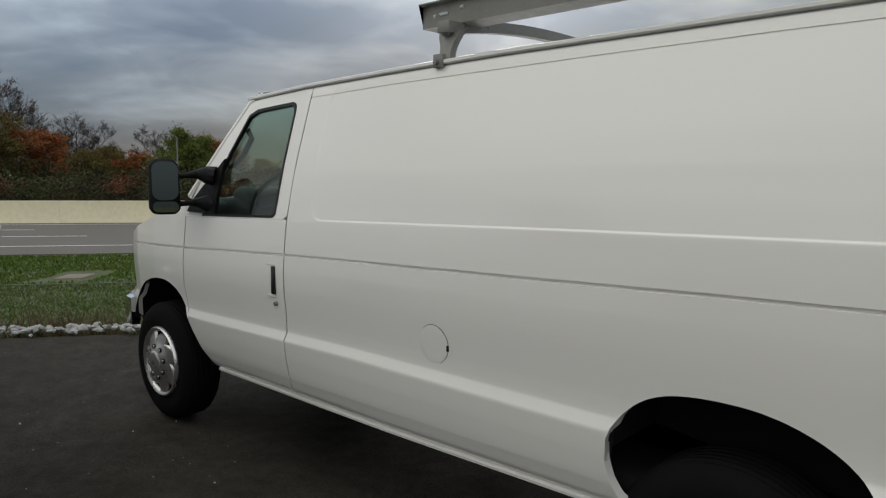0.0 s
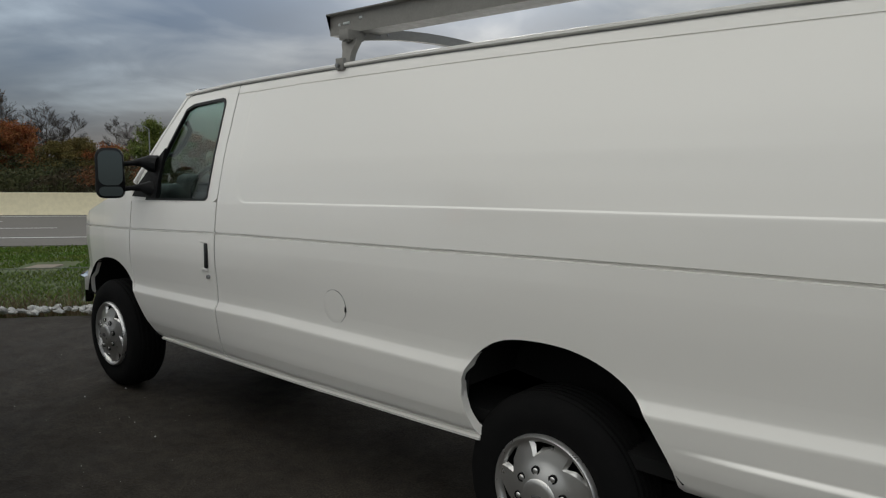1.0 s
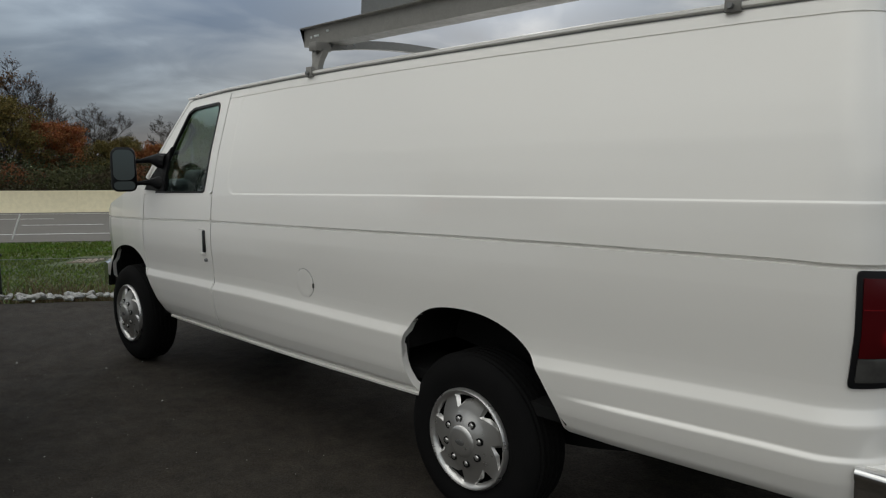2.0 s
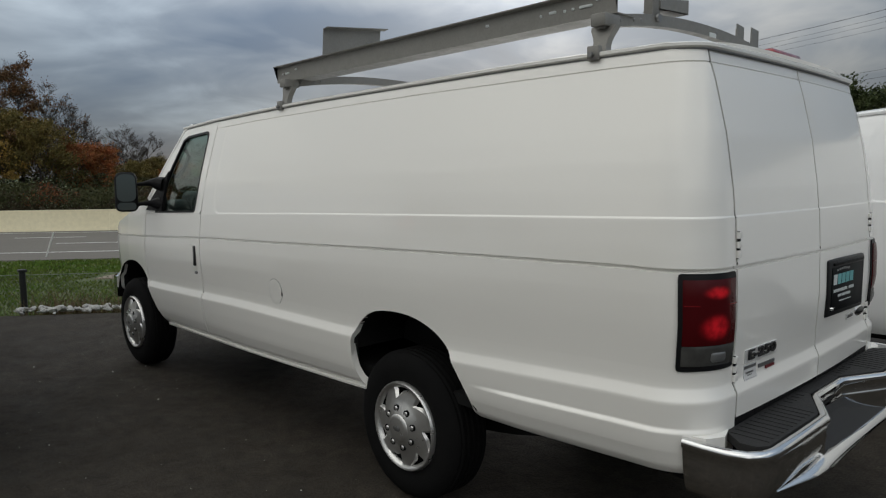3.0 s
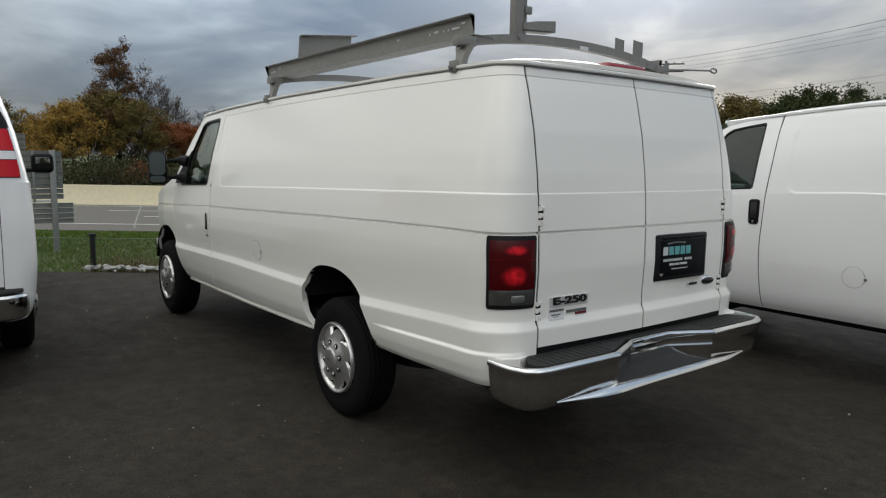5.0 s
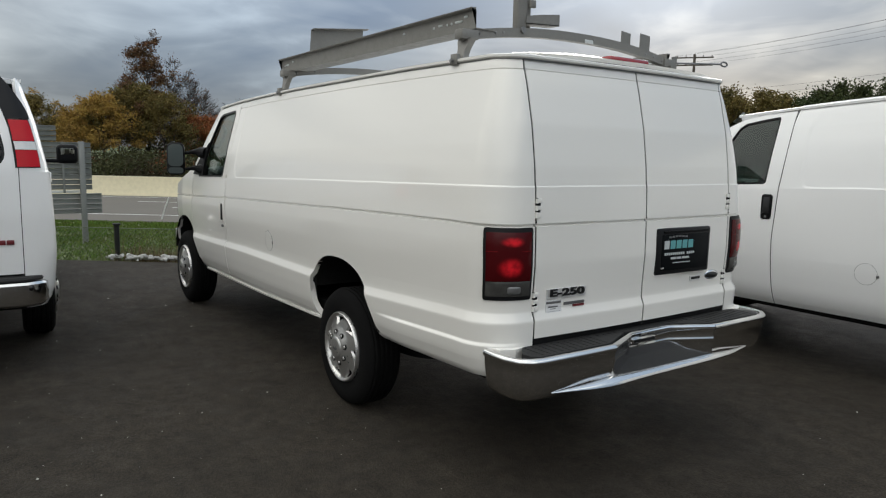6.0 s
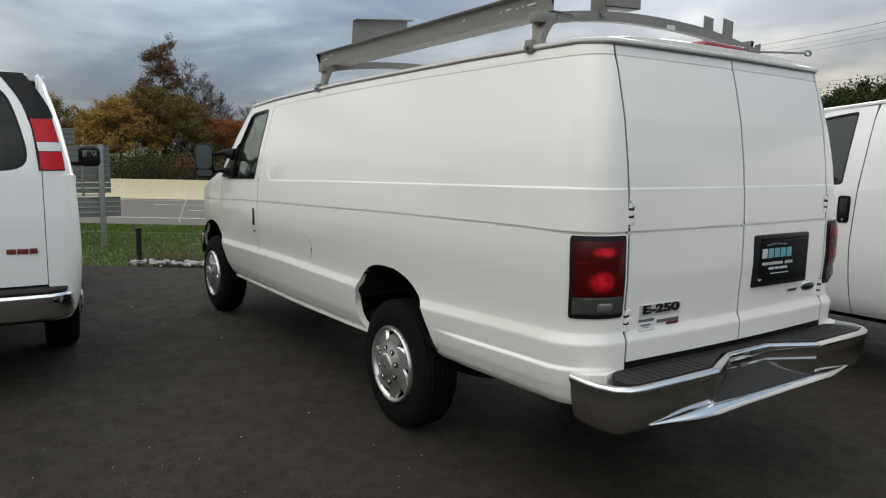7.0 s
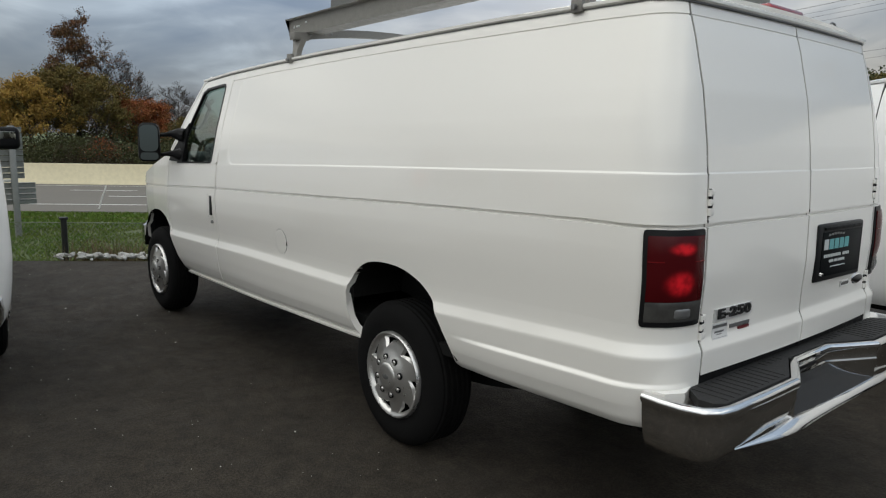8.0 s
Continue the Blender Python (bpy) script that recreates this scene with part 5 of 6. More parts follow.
def build_underbody(van):
    bm = bmesh.new()
    box(bm, (-0.6, -0.60, 0.55), (4.9, 0.60, 0.60), 0.01)
    for y in (-0.42, 0.42):
        box(bm, (-0.7, y - 0.04, 0.42), (5.0, y + 0.04, 0.555), 0.01)
    part("chassis", bm, LINER, van)
    bm = bmesh.new()
    tube(bm, [(0.0, -0.82, 0.37), (0.0, 0.82, 0.37)], 0.05, 10)
    part("axle", bm, LINER, van)
    bm = bmesh.new()
    tube(bm, [(3.505, -0.82, 0.37), (3.505, 0.82, 0.37)], 0.05, 10)
    bmesh.ops.create_uvsphere(bm, u_segments=16, v_segments=10, radius=0.16, matrix=Matrix.Translation((3.505, 0, 0.37)))
    part("axle", bm, LINER, van)
    bm = bmesh.new()
    tube(bm, [(1.2, 0.30, 0.36), (3.2, 0.30, 0.36), (3.6, 0.55, 0.55), (4.3, 0.62, 0.42), (4.9, 0.72, 0.42)], 0.035, 8)
    part("exhaust", bm, LINER, van)
    # tank, spare tyre, springs and cross member are unseen, added to block light
    bm = bmesh.new()
    box(bm, (1.55, -0.70, 0.35), (2.95, -0.12, 0.56), 0.06, 3)
    part("fuel_tank", bm, LINER, van)
    bm = bmesh.new()
    lathe(bm, [(0.0, 0.0), (0.20, 0.0), (0.22, 0.02), (0.34, 0.0), (0.365, 0.04), (0.365, 0.18), (0.34, 0.22), (0.0, 0.22)], (0, 0, 0), 1, 32)
    bmesh.ops.transform(bm, matrix=Matrix.Translation((4.42, 0.0, 0.30)) @ Matrix.Rotation(radians(90), 4, "X"), verts=bm.verts)
    part("spare_tyre", bm, RUBBER, van, "unseen spare tyre added under the floor to block light")
    for s in (-1, 1):
        bm = bmesh.new()
        sweep(bm, [(x, s * 0.55, 0.34 + 0.13 * ((x - 3.53) / 0.75) ** 2) for x in frange(2.78, 4.28, 14)], [(-0.035, -0.03), (0.035, -0.03), (0.035, 0.03), (-0.035, 0.03)])
        part("leaf_spring", bm, LINER, van)
    bm = bmesh.new()
    box(bm, (4.86, -0.80, 0.50), (4.98, 0.80, 0.62), 0.02)
    part("rear_cross_member", bm, LINER, van)


def build_rack():
    rack = empty("roof_rack", (3.4, 0, 2.0), "grey aluminium ladder rack clamped to the drip rail", "roof rack")
    o = rack.location

    def p(name, bm, material=ALU, label="", parent=None):
        bmesh.ops.translate(bm, verts=bm.verts, vec=-o)
        return part(name, bm, material, parent or rack, label)

    # side rails: web, inward foot, small outward top lip
    for s in (-1, 1):
        bm = bmesh.new()
        sec = [(0.0, 0.0), (-0.120, 0.0), (-0.120, 0.004), (-0.004, 0.004), (-0.004, 0.088), (0.026, 0.093), (0.027, 0.098), (-0.001, 0.098)]
        y = s * 0.735
        low = 0.075 if s > 0 else 0.0
        a, b = (2.10, y, 2.176 - low), (4.56, y, 2.198 - low)
        sweep(bm, [a, b] if s > 0 else [b, a], [(-q[0], q[1]) for q in sec][::-1])
        rail = p("side_rail", bm)
        for x, z, w in ((4.42, 2.245, 0.030), (4.26, 2.247, 0.018), (4.48, 2.262, 0.014), (2.22, 2.225, 0.022), (2.32, 2.240, 0.010), (3.9, 2.25, 0.010), (4.32, 2.243, 0.006), (4.36, 2.244, 0.006), (4.20, 2.242, 0.006), (2.17, 2.222, 0.007)):
            bm = bmesh.new()
            box(bm, (x - w, y - 0.0055, z - low - 0.006), (x + w, y + 0.0055, z - low + 0.006), 0.004)
            p("slot", bm, PRINT, "pale slot in the rail", rail)
    # cross bars, arched
    for x, zc in ((2.29, 2.165), (4.53, 2.178)):
        bm = bmesh.new()
        pts = []
        for k in range(25):
            y = -0.80 + 1.64 * k / 24
            pts.append((x, y, zc - 0.02 + 0.075 * (1 - (abs(y) / 0.80) ** 2.2)))
        sweep(bm, pts, [(-0.02, -0.023), (0.02, -0.023), (0.02, 0.023), (-0.02, 0.023)])
        bar = p("cross_bar", bm)
        for y in (-0.70, -0.60, -0.55, 0.1, 0.55, 0.62, 0.70):
            z = zc - 0.02 + 0.075 * (1 - (abs(y) / 0.80) ** 2.2)
            bm = bmesh.new()
            bmesh.ops.create_uvsphere(bm, u_segments=8, v_segments=6, radius=0.008, matrix=Matrix.Translation((x + 0.02, y, z)))
            p("bolt", bm, STEEL, parent=bar)
        for s in (-1, 1):
            bm = bmesh.new()
            box(bm, (x - 0.032, s * 0.765 - 0.05, zc - 0.035), (x + 0.032, s * 0.765 + 0.05, zc + 0.012), 0.004)
            p("bracket", bm, parent=bar)
            # foot: a waisted leg down to the drip rail with a clamp
            bm = bmesh.new()
            zb = 2.030 if x > 3 else 2.005
            sec = []
            for f in frange(0, 1, 8):
                z = zb + (zc - 0.03 - zb) * f
                hw = 0.040 - 0.016 * math.sin(math.pi * min(1, f * 1.15)) + 0.012 * f
                yy = s * (0.800 - 0.035 * f)
                sec.append([Vector((x - hw, yy - s * 0.02, z)), Vector((x - hw, yy + s * 0.014, z)), Vector((x + hw, yy + s * 0.014, z)), Vector((x + hw, yy - s * 0.02, z))])
            rings = [[bm.verts.new(q) for q in r] for r in sec]
            for r0, r1 in zip(rings, rings[1:]):
                for k in range(4):
                    bm.faces.new((r0[k], r0[(k + 1) % 4], r1[(k + 1) % 4], r1[k]))
            bm.faces.new(rings[0])
            bm.faces.new(rings[-1])
            bmesh.ops.recalc_face_normals(bm, faces=bm.faces)
            foot = p("foot", bm, parent=rack)
            bm = bmesh.new()
            box(bm, (x - 0.030, s * 0.828 - 0.012, zb - 0.014), (x + 0.022, s * 0.828 + 0.012, zb + 0.040), 0.004)
            p("clamp", bm, ALU, parent=foot)
            bm = bmesh.new()
            lathe(bm, [(0, 0.018), (0.010, 0.018), (0.011, 0.0)], (x - 0.008, s * 0.836, zb + 0.006), s, 6)
            p("clamp_bolt", bm, STEEL, parent=foot)
    # folded plate standing on the near rail
    bm = bmesh.new()
    plate(bm, [(2.58, -0.722, 2.186), (2.58, -0.300, 2.300), (2.58, -0.285, 2.488), (2.58, -0.705, 2.445)], 0.004, (1, 0, 0))
    box(bm, (2.565, -0.66, 2.184), (2.576, -0.62, 2.32), 0.002)
    plate(bm, [(2.58, -0.705, 2.445), (2.58, -0.255, 2.491), (2.62, -0.255, 2.496), (2.62, -0.705, 2.450)], 0.004, (0, 0, 1))
    fp = p("deflector_plate", bm, ALU, "upright folded metal plate")
    bm = bmesh.new()
    for y, z in ((-0.38, 2.40), (-0.335, 2.402)):
        bmesh.ops.create_uvsphere(bm, u_segments=8, v_segments=6, radius=0.007, matrix=Matrix.Translation((2.584, y, z)))
    p("rivet", bm, STEEL, parent=fp)
    # ladder stops on the rear bar
    bm = bmesh.new()
    box(bm, (4.505, -0.455, 2.205), (4.545, -0.395, 2.62), 0.003)
    up = p("upright", bm, ALU, "upright ladder stop")
    bm = bmesh.new()
    box(bm, (4.44, -0.335, 2.235), (4.475, -0.305, 2.60), 0.003)
    box(bm, (4.48, -0.325, 2.36), (4.50, -0.29, 2.40), 0.004)
    p("upright", bm, ALU, "upright ladder stop")
    bm = bmesh.new()
    plate(bm, [(4.55, -0.40, 2.262), (4.55, -0.165, 2.275), (4.55, -0.165, 2.335), (4.55, -0.30, 2.318), (4.55, -0.40, 2.30)], 0.004, (1, 0, 0))
    plate(bm, [(4.55, -0.40, 2.262), (4.55, -0.165, 2.275), (4.47, -0.165, 2.275), (4.47, -0.40, 2.262)], 0.004, (0, 0, -1))
    p("angle_bracket", bm)
    bm = bmesh.new()
    lathe(bm, [(0, 0.012), (0.016, 0.012), (0.017, 0.0)], (0, 0, 0), 1, 12)
    bmesh.ops.transform(bm, matrix=Matrix.Translation((4.552, -0.425, 2.225)) @ Matrix.Rotation(radians(-90), 4, "Z"), verts=bm.verts)
    p("pivot_bolt", bm, STEEL, parent=up)
    for y0, y1, h in ((0.339, 0.417, 0.085), (0.503, 0.590, 0.098)):
        bm = bmesh.new()
        zz = 2.22 - 0.05 * (y0 - 0.3)
        plate(bm, [(4.54, y0, zz), (4.54, y1, zz), (4.54, y1, zz + h), (4.54, y0, zz + h + 0.008)], 0.004, (1, 0, 0))
        plate(bm, [(4.54, y1, zz), (4.50, y1, zz), (4.50, y1, zz + h), (4.54, y1, zz + h)], 0.004, (0, 1, 0))
        p("ladder_tab", bm)
    bm = bmesh.new()
    box(bm, (4.551, 0.03, 2.209), (4.554, 0.095, 2.229), 0.001)
    p("maker_label", bm, PRINT, "small pale label with unreadable print")
    bm = bmesh.new()
    plate(bm, [(4.535, 0.82, 2.13), (4.535, 0.865, 2.13), (4.535, 0.865, 2.222), (4.535, 0.82, 2.21)], 0.008, (1, 0, 0))
    p("end_plate", bm)
    bm = bmesh.new()
    tube(bm, [(4.53, 0.80, 2.172), (4.53, 1.10, 2.195), (4.53, 1.33, 2.212)], 0.006, 8)
    loop = [(4.53, 1.365 + 0.035 * math.cos(a), 2.214 + 0.014 * math.sin(a)) for a in frange(math.pi, 3 * math.pi, 20)]
    tube(bm, loop, 0.0055, 6, cap=False)
    p("pull_rod", bm, STEEL, "thin rod with a looped end")
    return rack


build_cargo_van()
build_rack()


# ---- the two parked neighbours ----
X_SHELL = Shell(
    prof=[(0.44, 0.90), (0.48, 0.925), (0.52, 0.95), (0.60, 0.972), (0.72, 0.985), (0.85, 0.994), (0.95, 0.993), (1.1, 0.988), (1.30, 0.979), (1.382, 0.974), (1.50, 0.953), (1.7, 0.915), (1.85, 0.875), (1.98, 0.83), (2.02, 0.80)],
    rear=[(0.5, 4.655), (0.8, 4.67), (1.1, 4.675), (1.4, 4.655), (1.6, 4.615), (1.8, 4.55), (1.95, 4.48), (2.03, 4.44)],
    levels=[(0.3, [(0, 0.3), (5, 0.3)]), (2.1, [(0, 1.97), (0.8, 2.03), (1.4, 2.092), (2.0, 2.14), (2.6, 2.145), (5, 2.12)])],
    radius=[(0.5, 0.15), (1.4, 0.14), (2.0, 0.12)], us=4.50,
    nose=[(-0.85, 0.62), (-0.7, 0.80), (-0.5, 0.90), (-0.2, 0.965), (0.2, 1.0)],
    emboss=(1.52, 1.388, 1.90, 0.0045))
X_LEVELS = dense([p[0] for p in X_SHELL.prof], frange(0.5, 1.35, 12), frange(1.372, 1.404, 8), frange(1.42, 1.98, 12))
X_REAR_ARCH = [(3.01, 0.0), (3.011, 0.45), (3.03, 0.60), (3.09, 0.73), (3.20, 0.81), (3.34, 0.845), (3.52, 0.845), (3.66, 0.81), (3.77, 0.73), (3.83, 0.60), (3.85, 0.45), (3.851, 0.0)]
X_FRONT_ARCH = [(x - 3.43, z) for x, z in X_REAR_ARCH]


def build_neighbour(dx, dy, label, group):
    sh = X_SHELL
    van = empty("parked_van", (0, 0, 0), label, "van", group)
    gap_x, front_x = 1.395, 0.36

    def gap(zb):
        return lerp(zb, [(0.47, 1.385), (0.75, 1.362), (1.0, 1.350), (1.34, 1.362), (1.7, 1.380), (1.9, 1.385), (2.0, 1.402)])

    for s in (-1, 1):
        side = (0, s, 0)
        cols = []
        for u in dense(frange(gap_x + 0.004, 3.0, 20), frange(1.46, 1.60, 12), frange(3.0, 3.87, 34), [3.0095, 3.0105, 3.8505, 3.8515], frange(3.87, 4.5, 8)):
            a = arch_z(u, X_REAR_ARCH)
            lo = inv_z(sh, u, a) if a > 0.44 else 0.47
            cols.append([sh.side(u if u > 1.75 else gap(zb) + 0.004 + (u - gap_x - 0.004) / (1.75 - gap_x - 0.004) * (1.746 - gap(zb)), max(zb, lo), s) for zb in X_LEVELS])
        for f in frange(0, 1, 10)[1:]:
            cols.append([sh.corner(f, max(zb, 0.47), s, 0.80) for zb in X_LEVELS])
        part("side_panel", sheet(cols, side, 0.03), PAINT_B, van)
        bm = bmesh.new()
        tube(bm, [sh.side(gap(zb), zb, s) - Vector((0, s * 0.009, 0)) for zb in frange(0.48, 1.99, 30)], 0.0072, 6)
        part("door_seal", bm, TRIM, van)
        lv = [z for z in X_LEVELS if z <= 1.41]
        cols = []
        for x in frange(front_x, gap_x - 0.004, 30):
            a = arch_z(x, X_FRONT_ARCH)
            lo = inv_z(sh, x, a) if a > 0.44 else 0.47
            cols.append([sh.side(x + (gap(zb) - gap_x) * step01(0.5, gap_x - 0.004, x), max(min(zb, 1.40), lo), s) for zb in lv])
        door = part("door", sheet(cols, side, 0.03), PAINT_B, van, "white front door with a black handle")
        inner = [(0.62, 1.425), (0.95, 1.42), (1.235, 1.42), (1.252, 1.435), (1.262, 1.66), (1.268, 1.935), (1.255, 1.952), (1.12, 1.945), (0.98, 1.930), (0.93, 1.90), (0.83, 1.72), (0.70, 1.53)]
        outer = [(0.40, 1.40), (0.95, 1.4001), (1.358, 1.40), (1.362, 1.43), (1.374, 1.66), (1.381, 1.90), (1.385, 1.985), (1.10, 1.98), (0.94, 1.96), (0.84, 1.92), (0.70, 1.77), (0.54, 1.56)]

        def ring(pa, pb, n, off=0.0):
            k = len(pa)
            out = []
            for i in range(k + 1):
                a, b = pa[i % k], pb[i % k]
                out.append([sh.side(a[0] + (b[0] - a[0]) * j / n, a[1] + (b[1] - a[1]) * j / n, s) - Vector((0, s * off, 0)) for j in range(n + 1)])
            return out

        part("window_frame", sheet(ring(inner, outer, 4), side, 0.03), PAINT_B, door)
        seal = [(x + (1.0 - x) * 0.05, z + (1.66 - z) * 0.05) for x, z in inner]
        part("window_seal", sheet(ring(seal, inner, 1, 0.004), side, 0.02), TRIM, door)
        bm = bmesh.new()
        plate(bm, [sh.side(x, z, s) - Vector((0, s * 0.014, 0)) for x, z in seal], 0.004, side)
        pane = part("window_pane", bm, DARK_GLASS, door, "dark reflecting side glass", smooth=0)
        pane.visible_shadow = False
        bm = bmesh.new()
        y0 = s * sh.half(1.3, 1.23)
        box(bm, (1.244, y0 - 0.014, 1.128), (1.328, y0 + 0.014, 1.328), 0.022, 4)
        h = part("handle", bm, PLASTIC, door, "black upright door handle")
        bm = bmesh.new()
        box(bm, (1.260, y0 + s * 0.013 - 0.003, 1.180), (1.312, y0 + s * 0.013 + 0.003, 1.306), 0.003)
        part("handle_grip", bm, BLACK_GLOSS, h)
        bm = bmesh.new()
        lathe(bm, [(0, 0.004), (0.009, 0.004), (0.010, 0.0)], (1.288, y0 + s * 0.014, 1.155), s, 12)
        part("lock", bm, STEEL, h)
        # front wing
        line_ = [(-0.85, 0.95), (-0.7, 1.04), (-0.4, 1.15), (0.0, 1.25), (0.40, 1.36)]
        cols = []
        for x in frange(-0.80, front_x - 0.006, 30):
            a = arch_z(x, X_FRONT_ARCH)
            lo = inv_z(sh, x, a if a > 0.44 else 0.47)
            hi = inv_z(sh, x, lerp(x, line_))
            cols.append([sh.side(x, min(max(zb, lo), hi), s) for zb in [z for z in X_LEVELS if z < 1.5]])
        part("front_wing", sheet(cols, side, 0.03), PAINT_B, van)
        # dark sheet added inside the flank to keep its gaps dark
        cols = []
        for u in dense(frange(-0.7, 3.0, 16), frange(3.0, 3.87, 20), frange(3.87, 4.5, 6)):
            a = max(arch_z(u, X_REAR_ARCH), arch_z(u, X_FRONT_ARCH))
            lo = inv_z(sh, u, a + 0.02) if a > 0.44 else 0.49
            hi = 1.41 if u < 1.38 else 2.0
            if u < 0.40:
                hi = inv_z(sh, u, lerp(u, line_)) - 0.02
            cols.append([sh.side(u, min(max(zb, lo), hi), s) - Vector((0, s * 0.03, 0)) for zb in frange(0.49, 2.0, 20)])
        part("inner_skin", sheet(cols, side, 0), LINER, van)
        arch_well(van, [p for p in X_REAR_ARCH if p[1] > 0.1], 0.955, 0.60, s)
        arch_well(van, [p for p in X_FRONT_ARCH if p[1] > 0.1], 0.955, 0.60, s)
        wheel("wheel", (0.0, s * 0.985, 0.37), s, van)
        wheel("wheel", (3.43, s * 0.992, 0.37), s, van)
        bm = bmesh.new()
        box(bm, (0.66, s * 1.325 - 0.115, 1.365), (0.78, s * 1.325 + 0.115, 1.590), 0.055, 5)
        box(bm, (0.70, min(s * 0.95, s * 1.30), 1.375), (0.76, max(s * 0.95, s * 1.30), 1.42), 0.018)
        m_ = part("wing_mirror", bm, PLASTIC, van, "black wing mirror")
        bm = bmesh.new()
        box(bm, (-0.004, -0.072, -0.066), (0.004, 0.072, 0.066), 0.003, m=Matrix.Translation((0.777, s * 1.325, 1.480)) @ Matrix.Rotation(radians(9), 4, "Y"))
        part("mirror_pane", bm, MIRROR, m_)

        def skin(a0, a1, z0, z1, out, lip=0.02, nf=8, nz=8):
            """A patch round the rear corner; a0 and a1 are its edges as (y at z0, y at z1)."""
            cols = []
            for f in frange(0, 1, nf):
                col = []
                for g in frange(0, 1, nz):
                    q = g ** 1.4
                    y = (a0[0] + (a0[1] - a0[0]) * q) * (1 - f) + (a1[0] + (a1[1] - a1[0]) * q) * f
                    z = z0 + (z1 - z0) * g
                    p = sh.back(s * y, z)
                    push = Vector((1, s * 0.8 * max(0, (abs(y) - sh.half(4.2, z) + 0.16) / 0.16), 0)).normalized()
                    col.append(p + push * out)
                cols.append(col)
            return sheet(cols, (1, s, 0), lip)

        lamp_ = part("tail_lamp", skin((0.770, 0.735), (0.915, 0.858), 1.415, 1.735, 0.006), TRIM, van, "tall red and white tail lamp")
        part("red_lens", skin((0.764, 0.742), (0.882, 0.850), 1.592, 1.729, 0.014), RED_BRIGHT, lamp_)
        part("white_lens", skin((0.775, 0.766), (0.894, 0.884), 1.534, 1.588, 0.014), WHITE_LENS, lamp_)
        part("red_lens", skin((0.782, 0.776), (0.908, 0.895), 1.421, 1.530, 0.014), RED_BRIGHT, lamp_)
        part("pillar_cap", skin((0.728, 0.575), (0.866, 0.715), 1.738, 2.012, 0.006), TRIM, van, "black corner trim above the lamp")
        bm = bmesh.new()
        box(bm, (4.0, s * 0.992 - 0.008, 1.30), (4.06, s * 0.992 + 0.012, 1.38), 0.006)
        part("door_catch", bm, PAINT_B, van)
    # fuel flap
    for s in (-1,):
        bm = bmesh.new()
        pts = [sh.side(2.06 + 0.076 * math.cos(a), inv_z(sh, 2.06, 0.815 + 0.076 * math.sin(a)), s) + Vector((0, s * 0.0003, 0)) for a in frange(0, 2 * math.pi, 40)]
        tube(bm, pts, 0.0011, 6, cap=False)
        fl = part("fuel_flap_gap", bm, STEEL, van)
        bm = bmesh.new()
        box(bm, (2.130, s * sh.half(2.1, 0.8) - 0.006, 0.800), (2.148, s * sh.half(2.1, 0.8) + 0.006, 0.818), 0.003)
        part("flap_catch", bm, STEEL, fl)
    # back doors with glass
    for a, b, s in ((-0.785, -0.004, -1), (0.004, 0.785, 1)):
        win = (0.09, 0.725, 1.425, 1.960)

        def bp(y, z, off=0.0):
            return sh.back(s * y, inv_z(sh, 4.6, z), off)

        k = 60
        inner, outer = [], []
        for i in range(k):
            an = 2 * math.pi * i / k + math.pi / k
            c, n_ = math.cos(an), math.sin(an)
            q = (abs(c) ** 5.5 + abs(n_) ** 5.5) ** (-1 / 5.5)
            zi = (win[2] + win[3]) / 2 + q * n_ * (win[3] - win[2]) / 2
            lean = 1 - 0.16 * max(0, (zi - 1.45) / 0.5) ** 1.5
            inner.append((((win[0] + win[1]) / 2 + q * c * (win[1] - win[0]) / 2) * lean, zi))
            q2 = 1 / max(abs(c), abs(n_))
            zo = 1.345 + (2.0 - 1.345) * (q2 * n_ + 1) / 2
            outer.append((0.0045 + (0.785 - 0.0045) * (q2 * c + 1) / 2 * (1 - 0.16 * max(0, (zo - 1.45) / 0.5) ** 1.5), zo))
        cols = []
        for i in range(k + 1):
            p, q = inner[i % k], outer[i % k]
            cols.append([bp(p[0] + (q[0] - p[0]) * j / 3, p[1] + (q[1] - p[1]) * j / 3) for j in range(4)])
        upper = part("back_door", sheet(cols, (1, 0, 0), 0.03), PAINT_B, van, "white back door with a dark window")
        cols = [[bp(y, z) for z in frange(0.71, 1.345, 16)] for y in frange(0.0045, 0.785, 14)]
        part("door_panel", sheet(cols, (1, 0, 0), 0.03), PAINT_B, upper)
        small = [((win[0] + win[1]) / 2 + (y - (win[0] + win[1]) / 2) * 0.95, (win[2] + win[3]) / 2 + (z - (win[2] + win[3]) / 2) * 0.95) for y, z in inner]
        cols = [[bp(*inner[i % k], -0.003), bp(*small[i % k], -0.003)] for i in range(k + 1)]
        part("window_seal", sheet(cols, (1, 0, 0), 0.012), TRIM, upper)
        bm = bmesh.new()
        plate(bm, [bp(y, z, -0.012) for y, z in small], 0.004, (1, 0, 0))
        pane = part("window_pane", bm, BACK_GLASS, upper, "dark tinted back glass", smooth=0)
        pane.visible_shadow = False
        if s > 0:
            x0 = sh.back_x(0.6, 0.95)
            for y0, y1 in ((0.572, 0.622), (0.628, 0.688), (0.694, 0.738)):
                bm = bmesh.new()
                box(bm, (x0 - 0.010, y0, 0.915), (x0 + 0.006, y1, 0.946), 0.003)
                part("badge_bar", bm, RED_PRINT, upper, "dark red badge block")
    for s in (-1, 1):
        # corner strip between door and lamp
        cols = [[sh.back(s * y * (1 - 0.16 * max(0, (z - 1.45) / 0.5) ** 1.5), z) for z in frange(0.47, 2.0, 30)] for y in frange(0.790, 0.88, 4)]
        bm = sheet(cols, (1, s, 0), 0.02)
